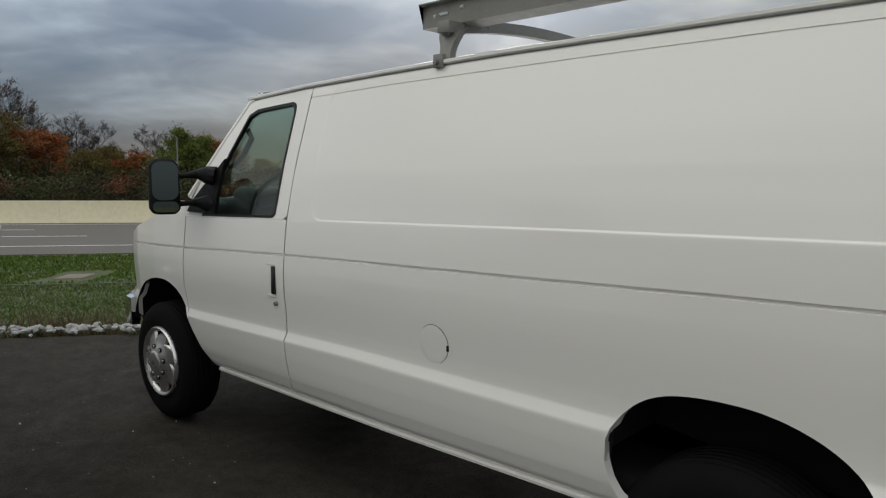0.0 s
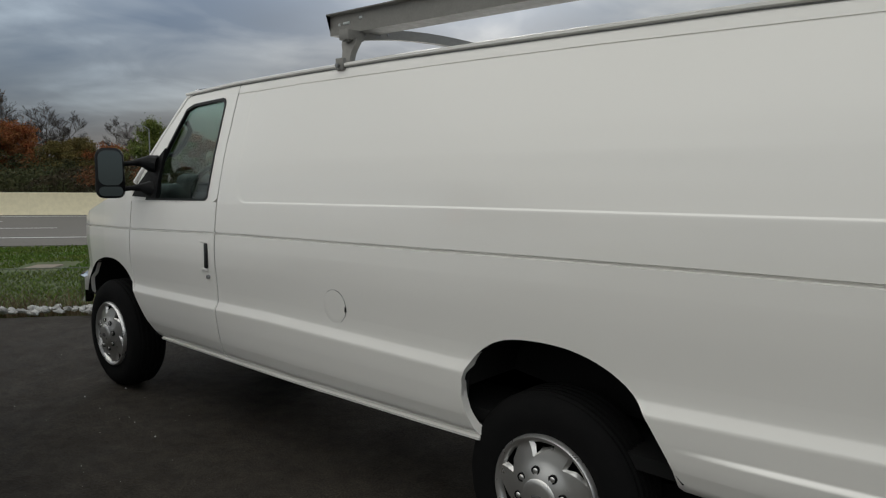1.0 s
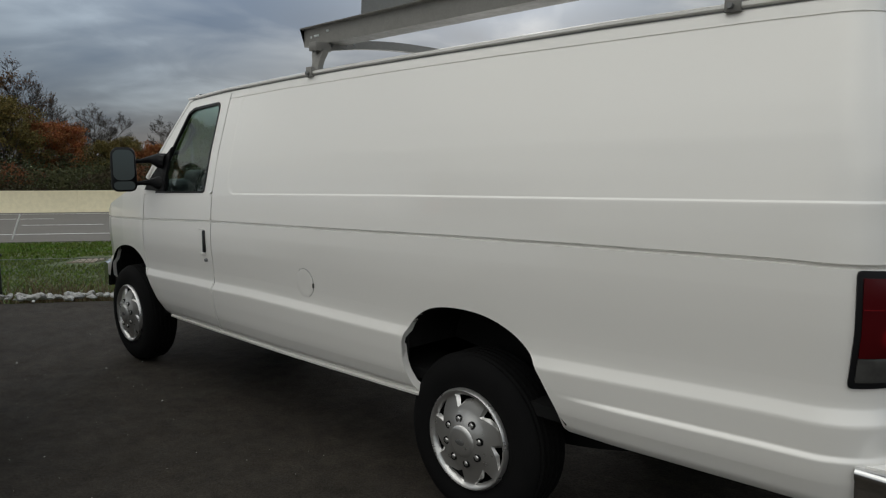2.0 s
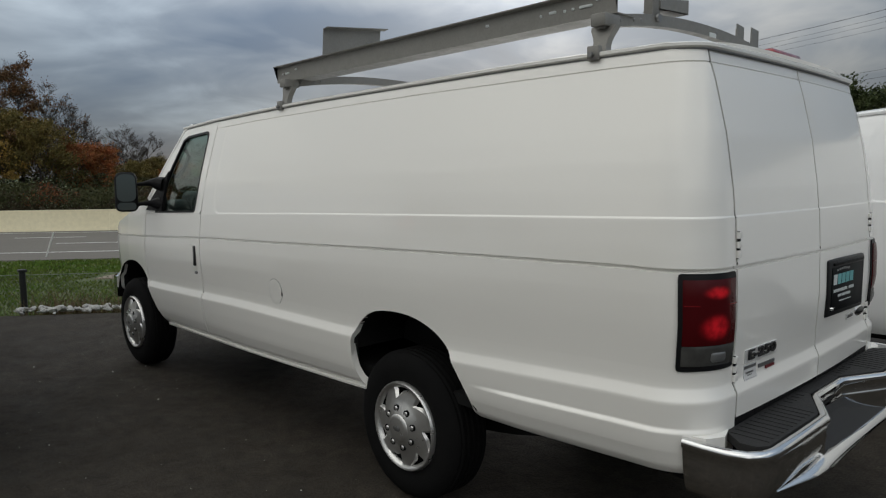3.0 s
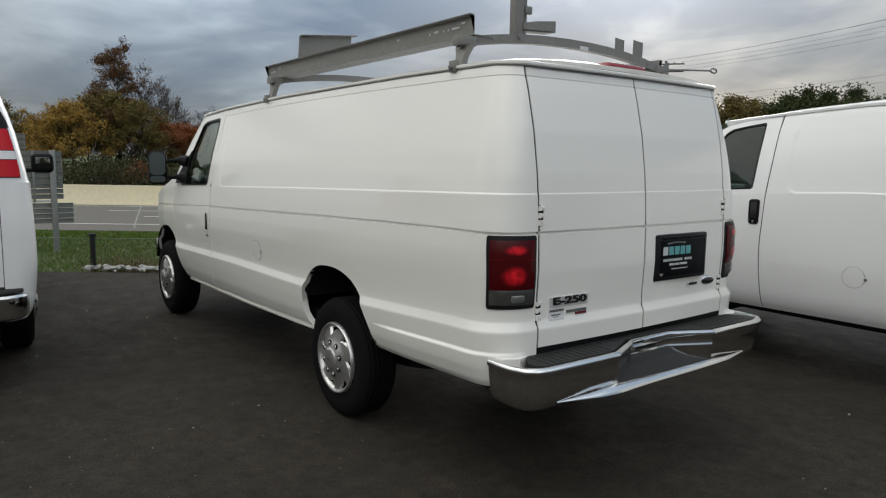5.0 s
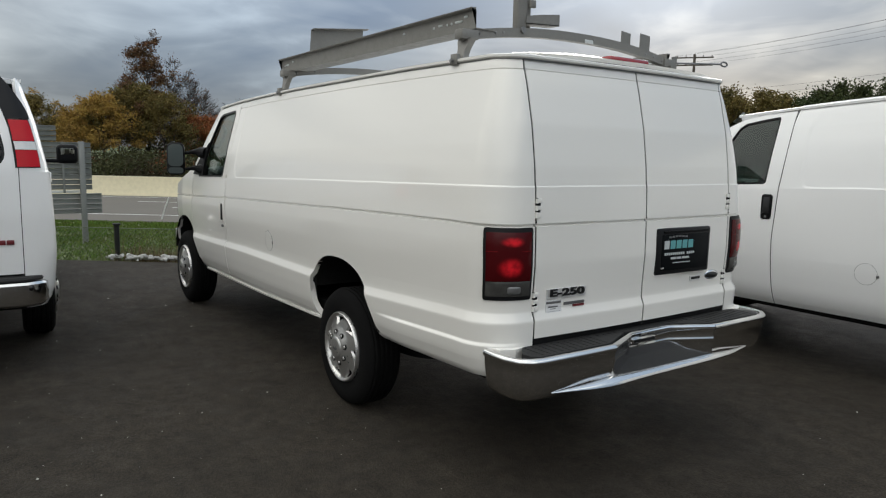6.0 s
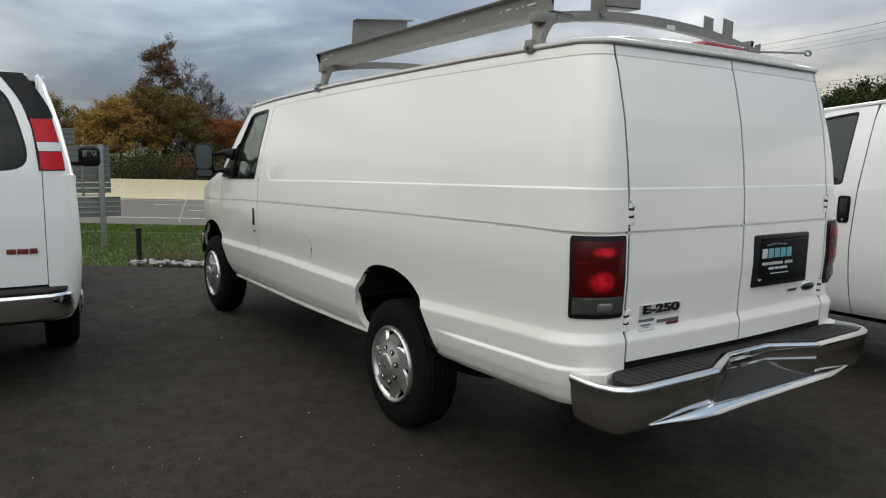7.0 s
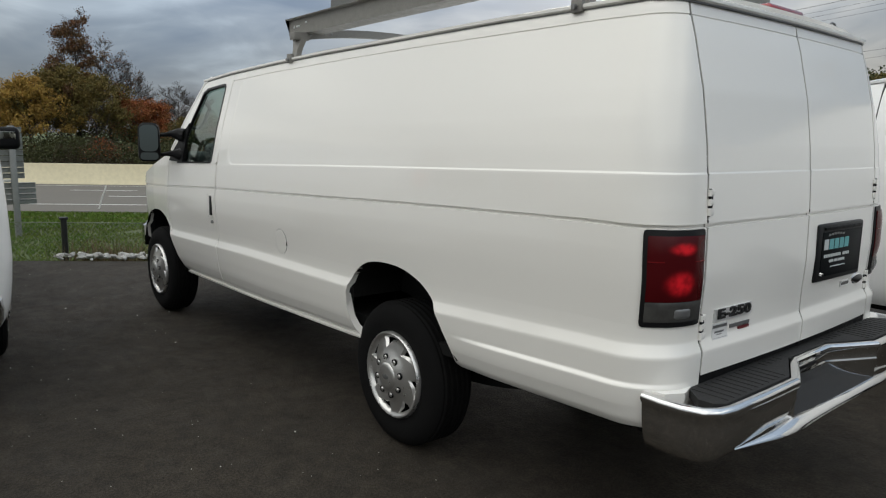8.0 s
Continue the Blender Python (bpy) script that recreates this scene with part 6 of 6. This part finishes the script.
        part("corner_strip", bm, PAINT_B, van)
    # dark sheet added inside the back doors
    bm = bmesh.new()
    grid_faces(bm, [[sh.back(y, zb) - Vector((0.05, 0, 0)) for zb in frange(0.5, 1.40, 8)] for y in frange(-0.84, 0.84, 10)])
    part("inner_skin", bm, LINER, van)
    # roof
    cols = []
    for x in frange(0.86, 4.46, 30):
        e = step01(0.86, 1.3, x) * (1 - step01(4.1, 4.5, x)) ** 0.5
        cols.append([Vector((min(x, 4.47 - 0.12 * abs(y) ** 5), y * (0.74 + 0.075 * step01(0.86, 1.4, x)), sh.z(x, 2.0) + 0.085 * (1 - abs(y) ** 2.4) * (0.2 + 0.8 * e))) for y in frange(-1, 1, 24)])
    part("roof", sheet(cols, (0, 0, 1), 0.03), PAINT_B, van)
    for s in (-1, 1):
        bm = bmesh.new()
        pts = [(x, s * 0.824, sh.z(x, 1.995) + 0.004) for x in frange(0.90, 4.30, 20)]
        sweep(bm, pts, [(-0.012, -0.010), (0.012, -0.010), (0.014, 0.008), (-0.012, 0.014)])
        part("gutter", bm, PAINT_B, van)
    # windscreen, bonnet, front
    cols = []
    for f in frange(0, 1, 10):
        w = 0.90 + (0.79 - 0.90) * f
        cols.append([Vector((0.28 + 0.62 * f - 0.12 * (1 - y * y), y * w, 1.38 + 0.60 * f)) for y in frange(-1, 1, 14)])
    ws = part("windscreen", sheet(cols, (-1, 0, 1), 0), DARK_GLASS, van)
    ws.visible_shadow = False
    cols = [[Vector((x, y * (sh.half(x, 1.1) - 0.02), lerp(x, [(-0.85, 0.95), (-0.7, 1.04), (-0.4, 1.15), (0.0, 1.25), (0.40, 1.36)]) + 0.07 * (1 - abs(y) ** 2.5))) for y in frange(-1, 1, 14)] for x in frange(-0.84, 0.33, 14)]
    part("bonnet", sheet(cols, (0, 0, 1), 0.03), PAINT_B, van)
    bm = bmesh.new()
    box(bm, (-0.90, -0.80, 0.45), (-0.76, 0.80, 0.98), 0.05)
    part("grille", bm, PLASTIC, van)
    # back bumper: chrome bar, black top
    path = [(4.56, -0.93, 0.60), (4.70, -0.90, 0.60), (4.76, -0.80, 0.60), (4.78, -0.4, 0.60), (4.785, 0, 0.60)]
    path += [(p[0], -p[1], p[2]) for p in path[:-1][::-1]]
    bm = bmesh.new()
    sweep(bm, path, [(-0.10, 0.065), (-0.01, 0.060), (0.008, 0.045), (0.010, -0.02), (0.0, -0.09), (-0.03, -0.11), (-0.10, -0.11)])
    bump = part("rear_bumper", bm, CHROME, van, "chrome rear bumper with a black top pad")
    bm = bmesh.new()
    sweep(bm, [(p[0] - 0.02, p[1] * 0.985, 0.667) for p in path], [(-0.12, 0.0), (0.0, 0.0), (0.004, 0.012), (-0.004, 0.026), (-0.12, 0.030)])
    part("bumper_pad", bm, PAD, bump)
    bm = bmesh.new()
    box(bm, (4.52, -0.77, 0.640), (4.66, 0.77, 0.706), 0.008)
    part("bumper_seal", bm, PLASTIC, bump)
    bm = bmesh.new()
    bmesh.ops.create_uvsphere(bm, u_segments=12, v_segments=8, radius=0.022, matrix=Matrix.Translation((4.752, 0.82, 0.625)))
    part("parking_sensor", bm, BLACK_GLOSS, bump)
    bm = bmesh.new()
    box(bm, (-0.6, -0.86, 0.44), (4.55, 0.86, 0.50), 0.01)
    for y in (-0.42, 0.42):
        box(bm, (-0.7, y - 0.04, 0.34), (4.6, y + 0.04, 0.45), 0.01)
    part("chassis", bm, LINER, van)
    bm = bmesh.new()
    tube(bm, [(3.43, -0.82, 0.37), (3.43, 0.82, 0.37)], 0.05, 10)
    part("axle", bm, LINER, van)
    bm = bmesh.new()
    box(bm, (1.62, -0.86, 0.55), (1.64, 0.86, 1.80))
    part("bulkhead", bm, GREY_SEAT, van)
    for y in (-0.42, 0.42):
        bm = bmesh.new()
        box(bm, (1.30, y - 0.25, 0.95), (1.44, y + 0.25, 1.58), 0.05, 4)
        box(bm, (1.34, y - 0.13, 1.55), (1.43, y + 0.13, 1.76), 0.035, 4)
        part("seat_back", bm, GREY_SEAT, van)
    bm = bmesh.new()
    box(bm, (0.30, -0.86, 0.90), (0.62, 0.86, 1.34), 0.08, 4)
    part("dashboard", bm, DASH, van)
    van.location = (dx, dy, 0)
    return van


n1 = build_neighbour(3.06, 3.325, "white panel van parked beside the ladder-rack van", "parked white vans")
n2 = copy_thing(n1, pose(-2.813, -3.035, 0, 0, 0, -3.2))
tagged(n2, "white van with dark back windows and red lamps", "van", "parked white vans")


# ---- trees ----
def leaf_quad(verts, faces, p, size, rng):
    a = Vector((rng.gauss(0, 1), rng.gauss(0, 1), rng.gauss(0, 1))).normalized()
    b = a.orthogonal().normalized()
    c = a.cross(b)
    s1, s2 = size * rng.uniform(0.5, 1.0), size * rng.uniform(0.35, 0.7)
    i = len(verts)
    verts += [p - b * s1, p - c * s2 * 0.8, p + b * s1, p + c * s2]
    faces.append((i, i + 1, i + 2, i + 3))


def grow(bm, rng, start, way, length, radius, depth, tips, droop=0.0):
    n = 4
    pts, radii = [start], [radius]
    p, d = start.copy(), way.normalized()
    for k in range(n):
        d = (d + Vector((rng.gauss(0, 0.10), rng.gauss(0, 0.10), 0.04 - droop))).normalized()
        p = p + d * length / n
        pts.append(p.copy())
        radii.append(max(0.011, radius * (1 - 0.55 * (k + 1) / n)))
    tube(bm, pts, radius, 6 if depth > 2 else 4 if depth > 0 else 3, cap=False, radii=radii)
    if depth == 0:
        tips.append(p)
        tips.append(pts[2])
        return
    for k in range(rng.choice((3, 4, 5))):
        f = rng.uniform(0.40, 1.0)
        i = min(n - 1, int(f * n))
        q = pts[i].lerp(pts[i + 1], f * n - i)
        az = rng.uniform(0, 6.283)
        side = Vector((math.cos(az), math.sin(az), 0))
        tilt = rng.uniform(0.45, 0.95)
        nd = (d * math.cos(tilt) + side * math.sin(tilt)).normalized()
        grow(bm, rng, q, nd, length * rng.uniform(0.50, 0.75), radius * 0.45, depth - 1, tips, droop)
    grow(bm, rng, p, d, length * 0.6, radius * 0.42, depth - 1, tips, droop)


def make_tree(name, seed, height, leaves, size, material, spread=1.0, depth=3, label="", category="tree", low=0.25):
    rng = random.Random(seed)
    t = empty(name, (0, 0, -60), label, category, "roadside trees")
    bm = bmesh.new()
    tips = []
    trunk = [Vector((0, 0, 0)), Vector((0.05, 0.03, height * 0.2)), Vector((-0.05, 0.06, height * 0.5)), Vector((0.06, 0, height * 0.82))]
    r0 = height * 0.016
    tube(bm, trunk, r0, 7, cap=False, radii=[r0, r0 * 0.8, r0 * 0.5, r0 * 0.2])
    n = 13
    for k in range(n):
        f = low + (0.95 - low) * k / (n - 1)
        z = height * 0.82 * f
        az = k * 2.4 + rng.uniform(-0.4, 0.4)
        ln = height * 0.30 * spread * (1 - 0.55 * f) * rng.uniform(0.8, 1.2)
        grow(bm, rng, Vector((0, 0, z)), Vector((math.cos(az), math.sin(az), 0.55 + 0.7 * f)), ln, r0 * 0.4 * (1 - 0.5 * f), depth - 1, tips)
    grow(bm, rng, trunk[-1], Vector((0, 0, 1)), height * 0.14, r0 * 0.2, depth - 1, tips)
    part("trunk", bm, BARK, t, smooth=60)
    if leaves:
        verts, faces = [], []
        clumps = [(p, size * rng.uniform(1.3, 3.4)) for p in rng.sample(tips, min(len(tips), max(60, leaves // 62)))]
        for k in range(leaves):
            p, wide = rng.choice(clumps)
            q = p + Vector((rng.gauss(0, 1), rng.gauss(0, 1), rng.gauss(0, 0.7))) * wide
            if q.z > height * 0.1:
                leaf_quad(verts, faces, q, size, rng)
        raw("crown", verts, faces, material, t)
    return t


EYE_REF = Vector((6.9, -2.87, 1.57))


def spot(az, d):
    a = radians(az)
    return Vector((EYE_REF.x - d * math.cos(a), EYE_REF.y + d * math.sin(a), 0))


def reach(az, n):
    """How far along az the line n across the road lies."""
    a = radians(az)
    return (n - EYE_REF.dot(ACROSS)) / (-math.cos(a) * ACROSS.x + math.sin(a) * ACROSS.y)


def plant_z(p):
    return verge_z(p.dot(ACROSS))


def build_trees():
    rng = random.Random(21)
    kinds = {
        "oak": make_tree("tree", 3, 15.0, 15000, 0.12, L_OAK, 0.72, 4, "tall oak with thin brown autumn leaves behind the highway"),
        "gold": make_tree("tree", 5, 9.0, 17000, 0.125, L_GOLD, 1.25, 3, "broad tree with yellow-brown autumn leaves"),
        "olive": make_tree("tree", 7, 9.0, 17000, 0.125, L_OLIVE, 1.25, 3, "broad olive-green roadside tree"),
        "orange": make_tree("tree", 9, 7.5, 14000, 0.115, L_ORANGE, 1.35, 3, "tree with bright orange-red autumn leaves"),
        "green": make_tree("tree", 12, 8.5, 17000, 0.125, L_GREEN, 1.2, 3, "green leafy tree beside the highway"),
        "bare": make_tree("tree", 15, 9.0, 0, 0.2, L_OAK, 1.0, 4, "bare grey tree with fine branches"),
        "sparse": make_tree("tree", 18, 11.0, 700, 0.12, L_OAK, 1.0, 4, "nearly bare tree with a few brown leaves"),
        "pine": make_tree("tree", 23, 8.0, 17000, 0.125, L_PINE, 1.25, 3, "dark green leafy tree behind the car park"),
    }
    used = {k: 0 for k in kinds}
    heights = {"oak": 15.0, "gold": 9, "olive": 9, "orange": 7.5, "green": 8.5, "bare": 9, "sparse": 11, "pine": 8}

    def plant(kind, az, d, h, wide=1.0):
        p = spot(az, d)
        p.z = plant_z(p) - 0.1
        k = h / heights[kind]
        m = Matrix.LocRotScale(p, Euler((0, 0, rng.uniform(0, 6.28))), Vector((k * wide, k * wide, k)))
        if used[kind] == 0:
            kinds[kind].matrix_basis = m
        else:
            c = copy_thing(kinds[kind], Matrix.Identity(4))
            c.matrix_basis = m
        used[kind] += 1

    plant("oak", 12.3, 80, 14.4)
    for az, d, h, kind, wide in (
            (14.3, 82, 12.4, "sparse", 0.9), (15.7, 84, 10.6, "sparse", 0.9), (11.2, 78, 9.6, "olive", 1.0), (13.4, 76, 8.6, "olive", 1.0), (10.2, 80, 8.2, "olive", 0.9),
            (9.2, 75, 8.2, "gold", 1.0), (8.0, 76, 7.6, "gold", 1.0), (6.4, 80, 6.4, "olive", 1.0), (4.6, 82, 8.2, "olive", 1.1), (3.0, 84, 9.0, "gold", 1.0), (1.0, 82, 8.0, "green", 1.1), (-1.5, 84, 9.0, "olive", 1.1),
            (15.9, 78, 6.9, "orange", 1.0), (17.0, 80, 6.6, "orange", 0.95), (18.2, 84, 7.4, "bare", 1.1), (19.0, 84, 8.9, "bare", 1.0), (20.4, 85, 8.2, "bare", 1.0), (21.2, 80, 5.6, "olive", 1.1), (19.6, 78, 5.2, "olive", 1.1),
            (22.6, 79, 5.0, "orange", 1.1), (23.6, 86, 7.9, "bare", 0.9), (24.6, 86, 7.2, "bare", 0.8), (25.9, 74, 6.9, "green", 1.0), (27.0, 76, 6.4, "green", 1.0), (28.6, 80, 6.4, "orange", 1.1),
            (32, 82, 4.6, "gold", 1.1), (36, 80, 4.4, "green", 1.1), (41, 82, 4.6, "olive", 1.2), (46, 80, 4.5, "green", 1.2)):
        plant(kind, az, d, h, wide)
    for az, n, el, kind in ((55.2, 58, 3.3, "olive"), (56.9, 57, 4.6, "olive"), (58.6, 58, 3.4, "olive"), (59.9, 57, 4.5, "olive"), (61.4, 59, 2.9, "olive"), (63.0, 57, 4.4, "pine"), (64.3, 57, 4.7, "pine"), (65.8, 58, 4.6, "pine"), (67.6, 57, 4.7, "pine"), (70, 58, 4.2, "olive"),
                            (73, 57, 5.6, "pine"), (77, 58, 5.4, "olive"), (81, 57, 5.4, "pine")):
        d = reach(az, n)
        plant(kind, az, d, 4.0 + d * math.tan(radians(el)), 1.05)
    # dense thicket behind the barrier
    piles = {"dark": ([], []), "bush": ([], []), "russet": ([], [])}
    for k in range(210000):
        t = rng.uniform(-32, 75)
        n = rng.uniform(50, 63) if k % 3 else rng.uniform(63, 72)
        top = 3.0 + 1.5 * noise.noise(Vector((t * 0.16, n * 0.12, 2.0))) + 0.9 * noise.noise(Vector((t * 0.5, n * 0.3, 7.0))) + (1.0 if n > 63 else 0)
        z = -2.4 + top * rng.random() ** 0.65
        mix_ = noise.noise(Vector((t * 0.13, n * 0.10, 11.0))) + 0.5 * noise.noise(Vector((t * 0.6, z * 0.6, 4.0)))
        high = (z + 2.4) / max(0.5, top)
        # low leaves are all dark; olive and russet only in the upper half
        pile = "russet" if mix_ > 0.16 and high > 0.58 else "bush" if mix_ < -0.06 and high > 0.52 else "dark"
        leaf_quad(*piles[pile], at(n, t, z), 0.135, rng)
    for pile, m_, label in (("dark", L_DARK, "dense dark leaves, mostly low in the thicket, behind the highway barrier"), ("bush", L_BUSH, "olive-green bushes behind the highway barrier"), ("russet", L_RUSSET, "russet autumn bushes behind the highway barrier")):
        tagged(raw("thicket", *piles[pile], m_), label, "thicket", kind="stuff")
    # hedge row under the far trees by the car park
    verts, faces = [], []
    for k in range(32000):
        az = rng.uniform(52, 84)
        p = spot(az, reach(az, rng.uniform(58, 64)))
        p.z = plant_z(p) + 4.2 * rng.random() ** 0.7
        leaf_quad(verts, faces, p, 0.20, rng)
    tagged(raw("hedge", verts, faces, L_PINE), "dark hedge below the far trees", "hedge", kind="stuff")


build_trees()


# ---- roadside things ----
def build_sign():
    x = -15.5
    sign = empty("road_sign", (x, -0.6, -1.3), "ribbed metal back of a large road sign on posts", "road sign")
    o = sign.location

    def add(name, lo, hi, material, bevel=0.006, parent=None):
        bm = bmesh.new()
        box(bm, lo, hi, bevel)
        bmesh.ops.translate(bm, verts=bm.verts, vec=-o)
        return part(name, bm, material, parent or sign)

    def panel(y0, y1, z0, z1):
        k = max(1, round((z1 - z0) / 0.15))
        for i in range(k):
            a = z0 + (z1 - z0) * i / k
            add("slat", (x - 0.02, y0, a + 0.008), (x + 0.02, y1, a + (z1 - z0) / k - 0.008), SIGN_METAL)
            add("rib", (x + 0.02, y0, a + (z1 - z0) / k - 0.026), (x + 0.055, y1, a + (z1 - z0) / k - 0.010), SIGN_METAL, 0.003)

    panel(-2.6, 0.46, 0.28, 1.66)
    panel(-2.6, -0.42, 1.68, 2.12)
    panel(-2.6, 0.70, -0.42, 0.18)
    add("strip", (x - 0.02, -2.6, 0.19), (x + 0.03, 0.20, 0.265), LINE)
    for y in (0.20, -2.0):
        add("post", (x + 0.06, y - 0.075, -1.6), (x + 0.19, y + 0.075, 1.68), SIGN_METAL, 0.01)
    for y in (-0.28, -1.2):
        add("stiffener", (x + 0.055, y - 0.03, 0.20), (x + 0.09, y + 0.03, 1.66), SIGN_METAL, 0.004)
    return sign


def build_poles():
    def pole_at(az, d, h):
        p = spot(az, d)
        p.z = plant_z(p)
        t = empty("utility_pole", p, "wooden utility pole with two cross-arms and cables", "utility pole", "utility poles")
        bm = bmesh.new()
        tube(bm, [(0, 0, -0.3), (0, 0, h * 0.5), (0, 0, h)], 0.13, 10, radii=[0.15, 0.13, 0.10])
        part("pole", bm, WOOD_POLE, t)
        a = Vector((math.sin(radians(az)), math.cos(radians(az)), 0))
        for z, w in ((h - 0.25, 1.45), (h - 0.85, 1.4)):
            bm = bmesh.new()
            m = Matrix.Rotation(math.atan2(a.y, a.x), 4, "Z")
            box(bm, (-w, -0.05, z - 0.05), (w, 0.05, z + 0.05), 0.01, m=m)
            arm = part("cross_arm", bm, WOOD_POLE, t)
            for k in (-0.9, -0.45, 0.45, 0.9):
                bm = bmesh.new()
                lathe(bm, [(0.0, 0.0), (0.035, 0.0), (0.05, 0.04), (0.03, 0.08), (0.045, 0.12), (0.0, 0.15)], (0, 0, 0), 1, 8)
                bmesh.ops.transform(bm, matrix=Matrix.Translation(a * k * w + Vector((0, 0, z + 0.05))) @ Matrix.Rotation(radians(90), 4, "X"), verts=bm.verts)
                part("insulator", bm, STEEL, arm)
        return p, a, t

    p0, a0, t0 = pole_at(54.5, reach(54.5, 50), 12.2)
    p1, a1, t1 = pole_at(101, 38, 12.4)
    for i, (k, dz) in enumerate(((-1.3, 12.1), (0.0, 12.3), (1.3, 12.1), (-1.2, 11.5), (1.2, 11.5), (0.0, 9.2), (0.0, 8.8))):
        bm = bmesh.new()
        a, b = p0 + a0 * k + Vector((0, 0, dz)), p1 + a1 * k + Vector((0, 0, dz + 0.5))
        pts = [a.lerp(b, f) - Vector((0, 0, 0.9 * 4 * f * (1 - f))) for f in frange(0, 1, 16)]
        tube(bm, [q - p0 for q in pts], 0.007, 4)
        part("cable", bm, PLASTIC, t0)
    # street lamp beyond the highway
    p = spot(25.45, 70)
    p.z = -2.3
    lamp = empty("street_lamp", p, "slim grey street lamp beyond the highway", "street lamp")
    bm = bmesh.new()
    d = Vector((-0.3, -0.95, 0))
    tube(bm, [(0, 0, 0), (0, 0, 3), (0, 0, 6.6)], 0.06, 8, radii=[0.08, 0.07, 0.05])
    tube(bm, [Vector((0, 0, 6.5)), Vector((0, 0, 6.75)) + d * 0.3, Vector((0, 0, 6.85)) + d * 0.65], 0.03, 6)
    part("pole", bm, SIGN_METAL, lamp)
    bm = bmesh.new()
    bmesh.ops.create_uvsphere(bm, u_segments=12, v_segments=8, radius=1, matrix=Matrix.Translation(Vector((0, 0, 6.84)) + d * 0.8) @ Matrix.Diagonal((0.18, 0.30, 0.09, 1)))
    part("lamp_head", bm, SIGN_METAL, lamp)


def build_small():
    # leaning marker at the road's edge
    p = at(28.85, -12.85, ROAD_Z)
    st = empty("marker_post", p, "thin pale marker post leaning at the road edge", "marker post")
    bm = bmesh.new()
    tube(bm, [(0, 0, -0.1), (0.10, 0.18, 0.55), (0.2, 0.38, 1.15)], 0.035, 8)
    part("post", bm, LINE, st)
    # concrete slab in the grass
    bm = bmesh.new()
    c = at(15.8, -5.85, verge_z(15.8, -5.85))
    box(bm, (-0.72, -0.36, -0.10), (0.72, 0.36, 0.05), 0.03, m=Matrix.Translation(c) @ Matrix.Rotation(math.atan2(ACROSS.y, ACROSS.x), 4, "Z") @ Matrix.Rotation(radians(3.7), 4, "Y"))
    tagged(part("concrete_slab", bm, mat("weathered_slab", (0.22, 0.18, 0.14), 0.95, vary=0.6, vscale=3, tint=(0.13, 0.11, 0.08), bump=0.3, bscale=30)), "low weathered concrete slab in the grass", "slab")
    # grit on the asphalt
    rng = random.Random(33)
    verts, faces = [], []
    for k in range(420):
        x, y = rng.uniform(-2.5, 7.5), rng.uniform(-2.9, -0.9)
        if k % 3 == 0:
            x, y = rng.uniform(5.3, 8.0), rng.uniform(-2, 3)
        s = rng.uniform(0.0015, 0.004) if k % 14 else rng.uniform(0.005, 0.009)
        i = len(verts)
        verts += [(x - s, y, 0), (x, y - s * 0.8, 0), (x + s, y, 0), (x, y + s, 0), (x + rng.uniform(-.3, .3) * s, y, s)]
        faces += [(i, i + 1, i + 4), (i + 1, i + 2, i + 4), (i + 2, i + 3, i + 4), (i + 3, i, i + 4)]
    tagged(raw("grit", verts, faces, STONE), "scattered pale grit on the asphalt", "grit", kind="stuff")


build_sign()
build_poles()
build_small()
build_stones()
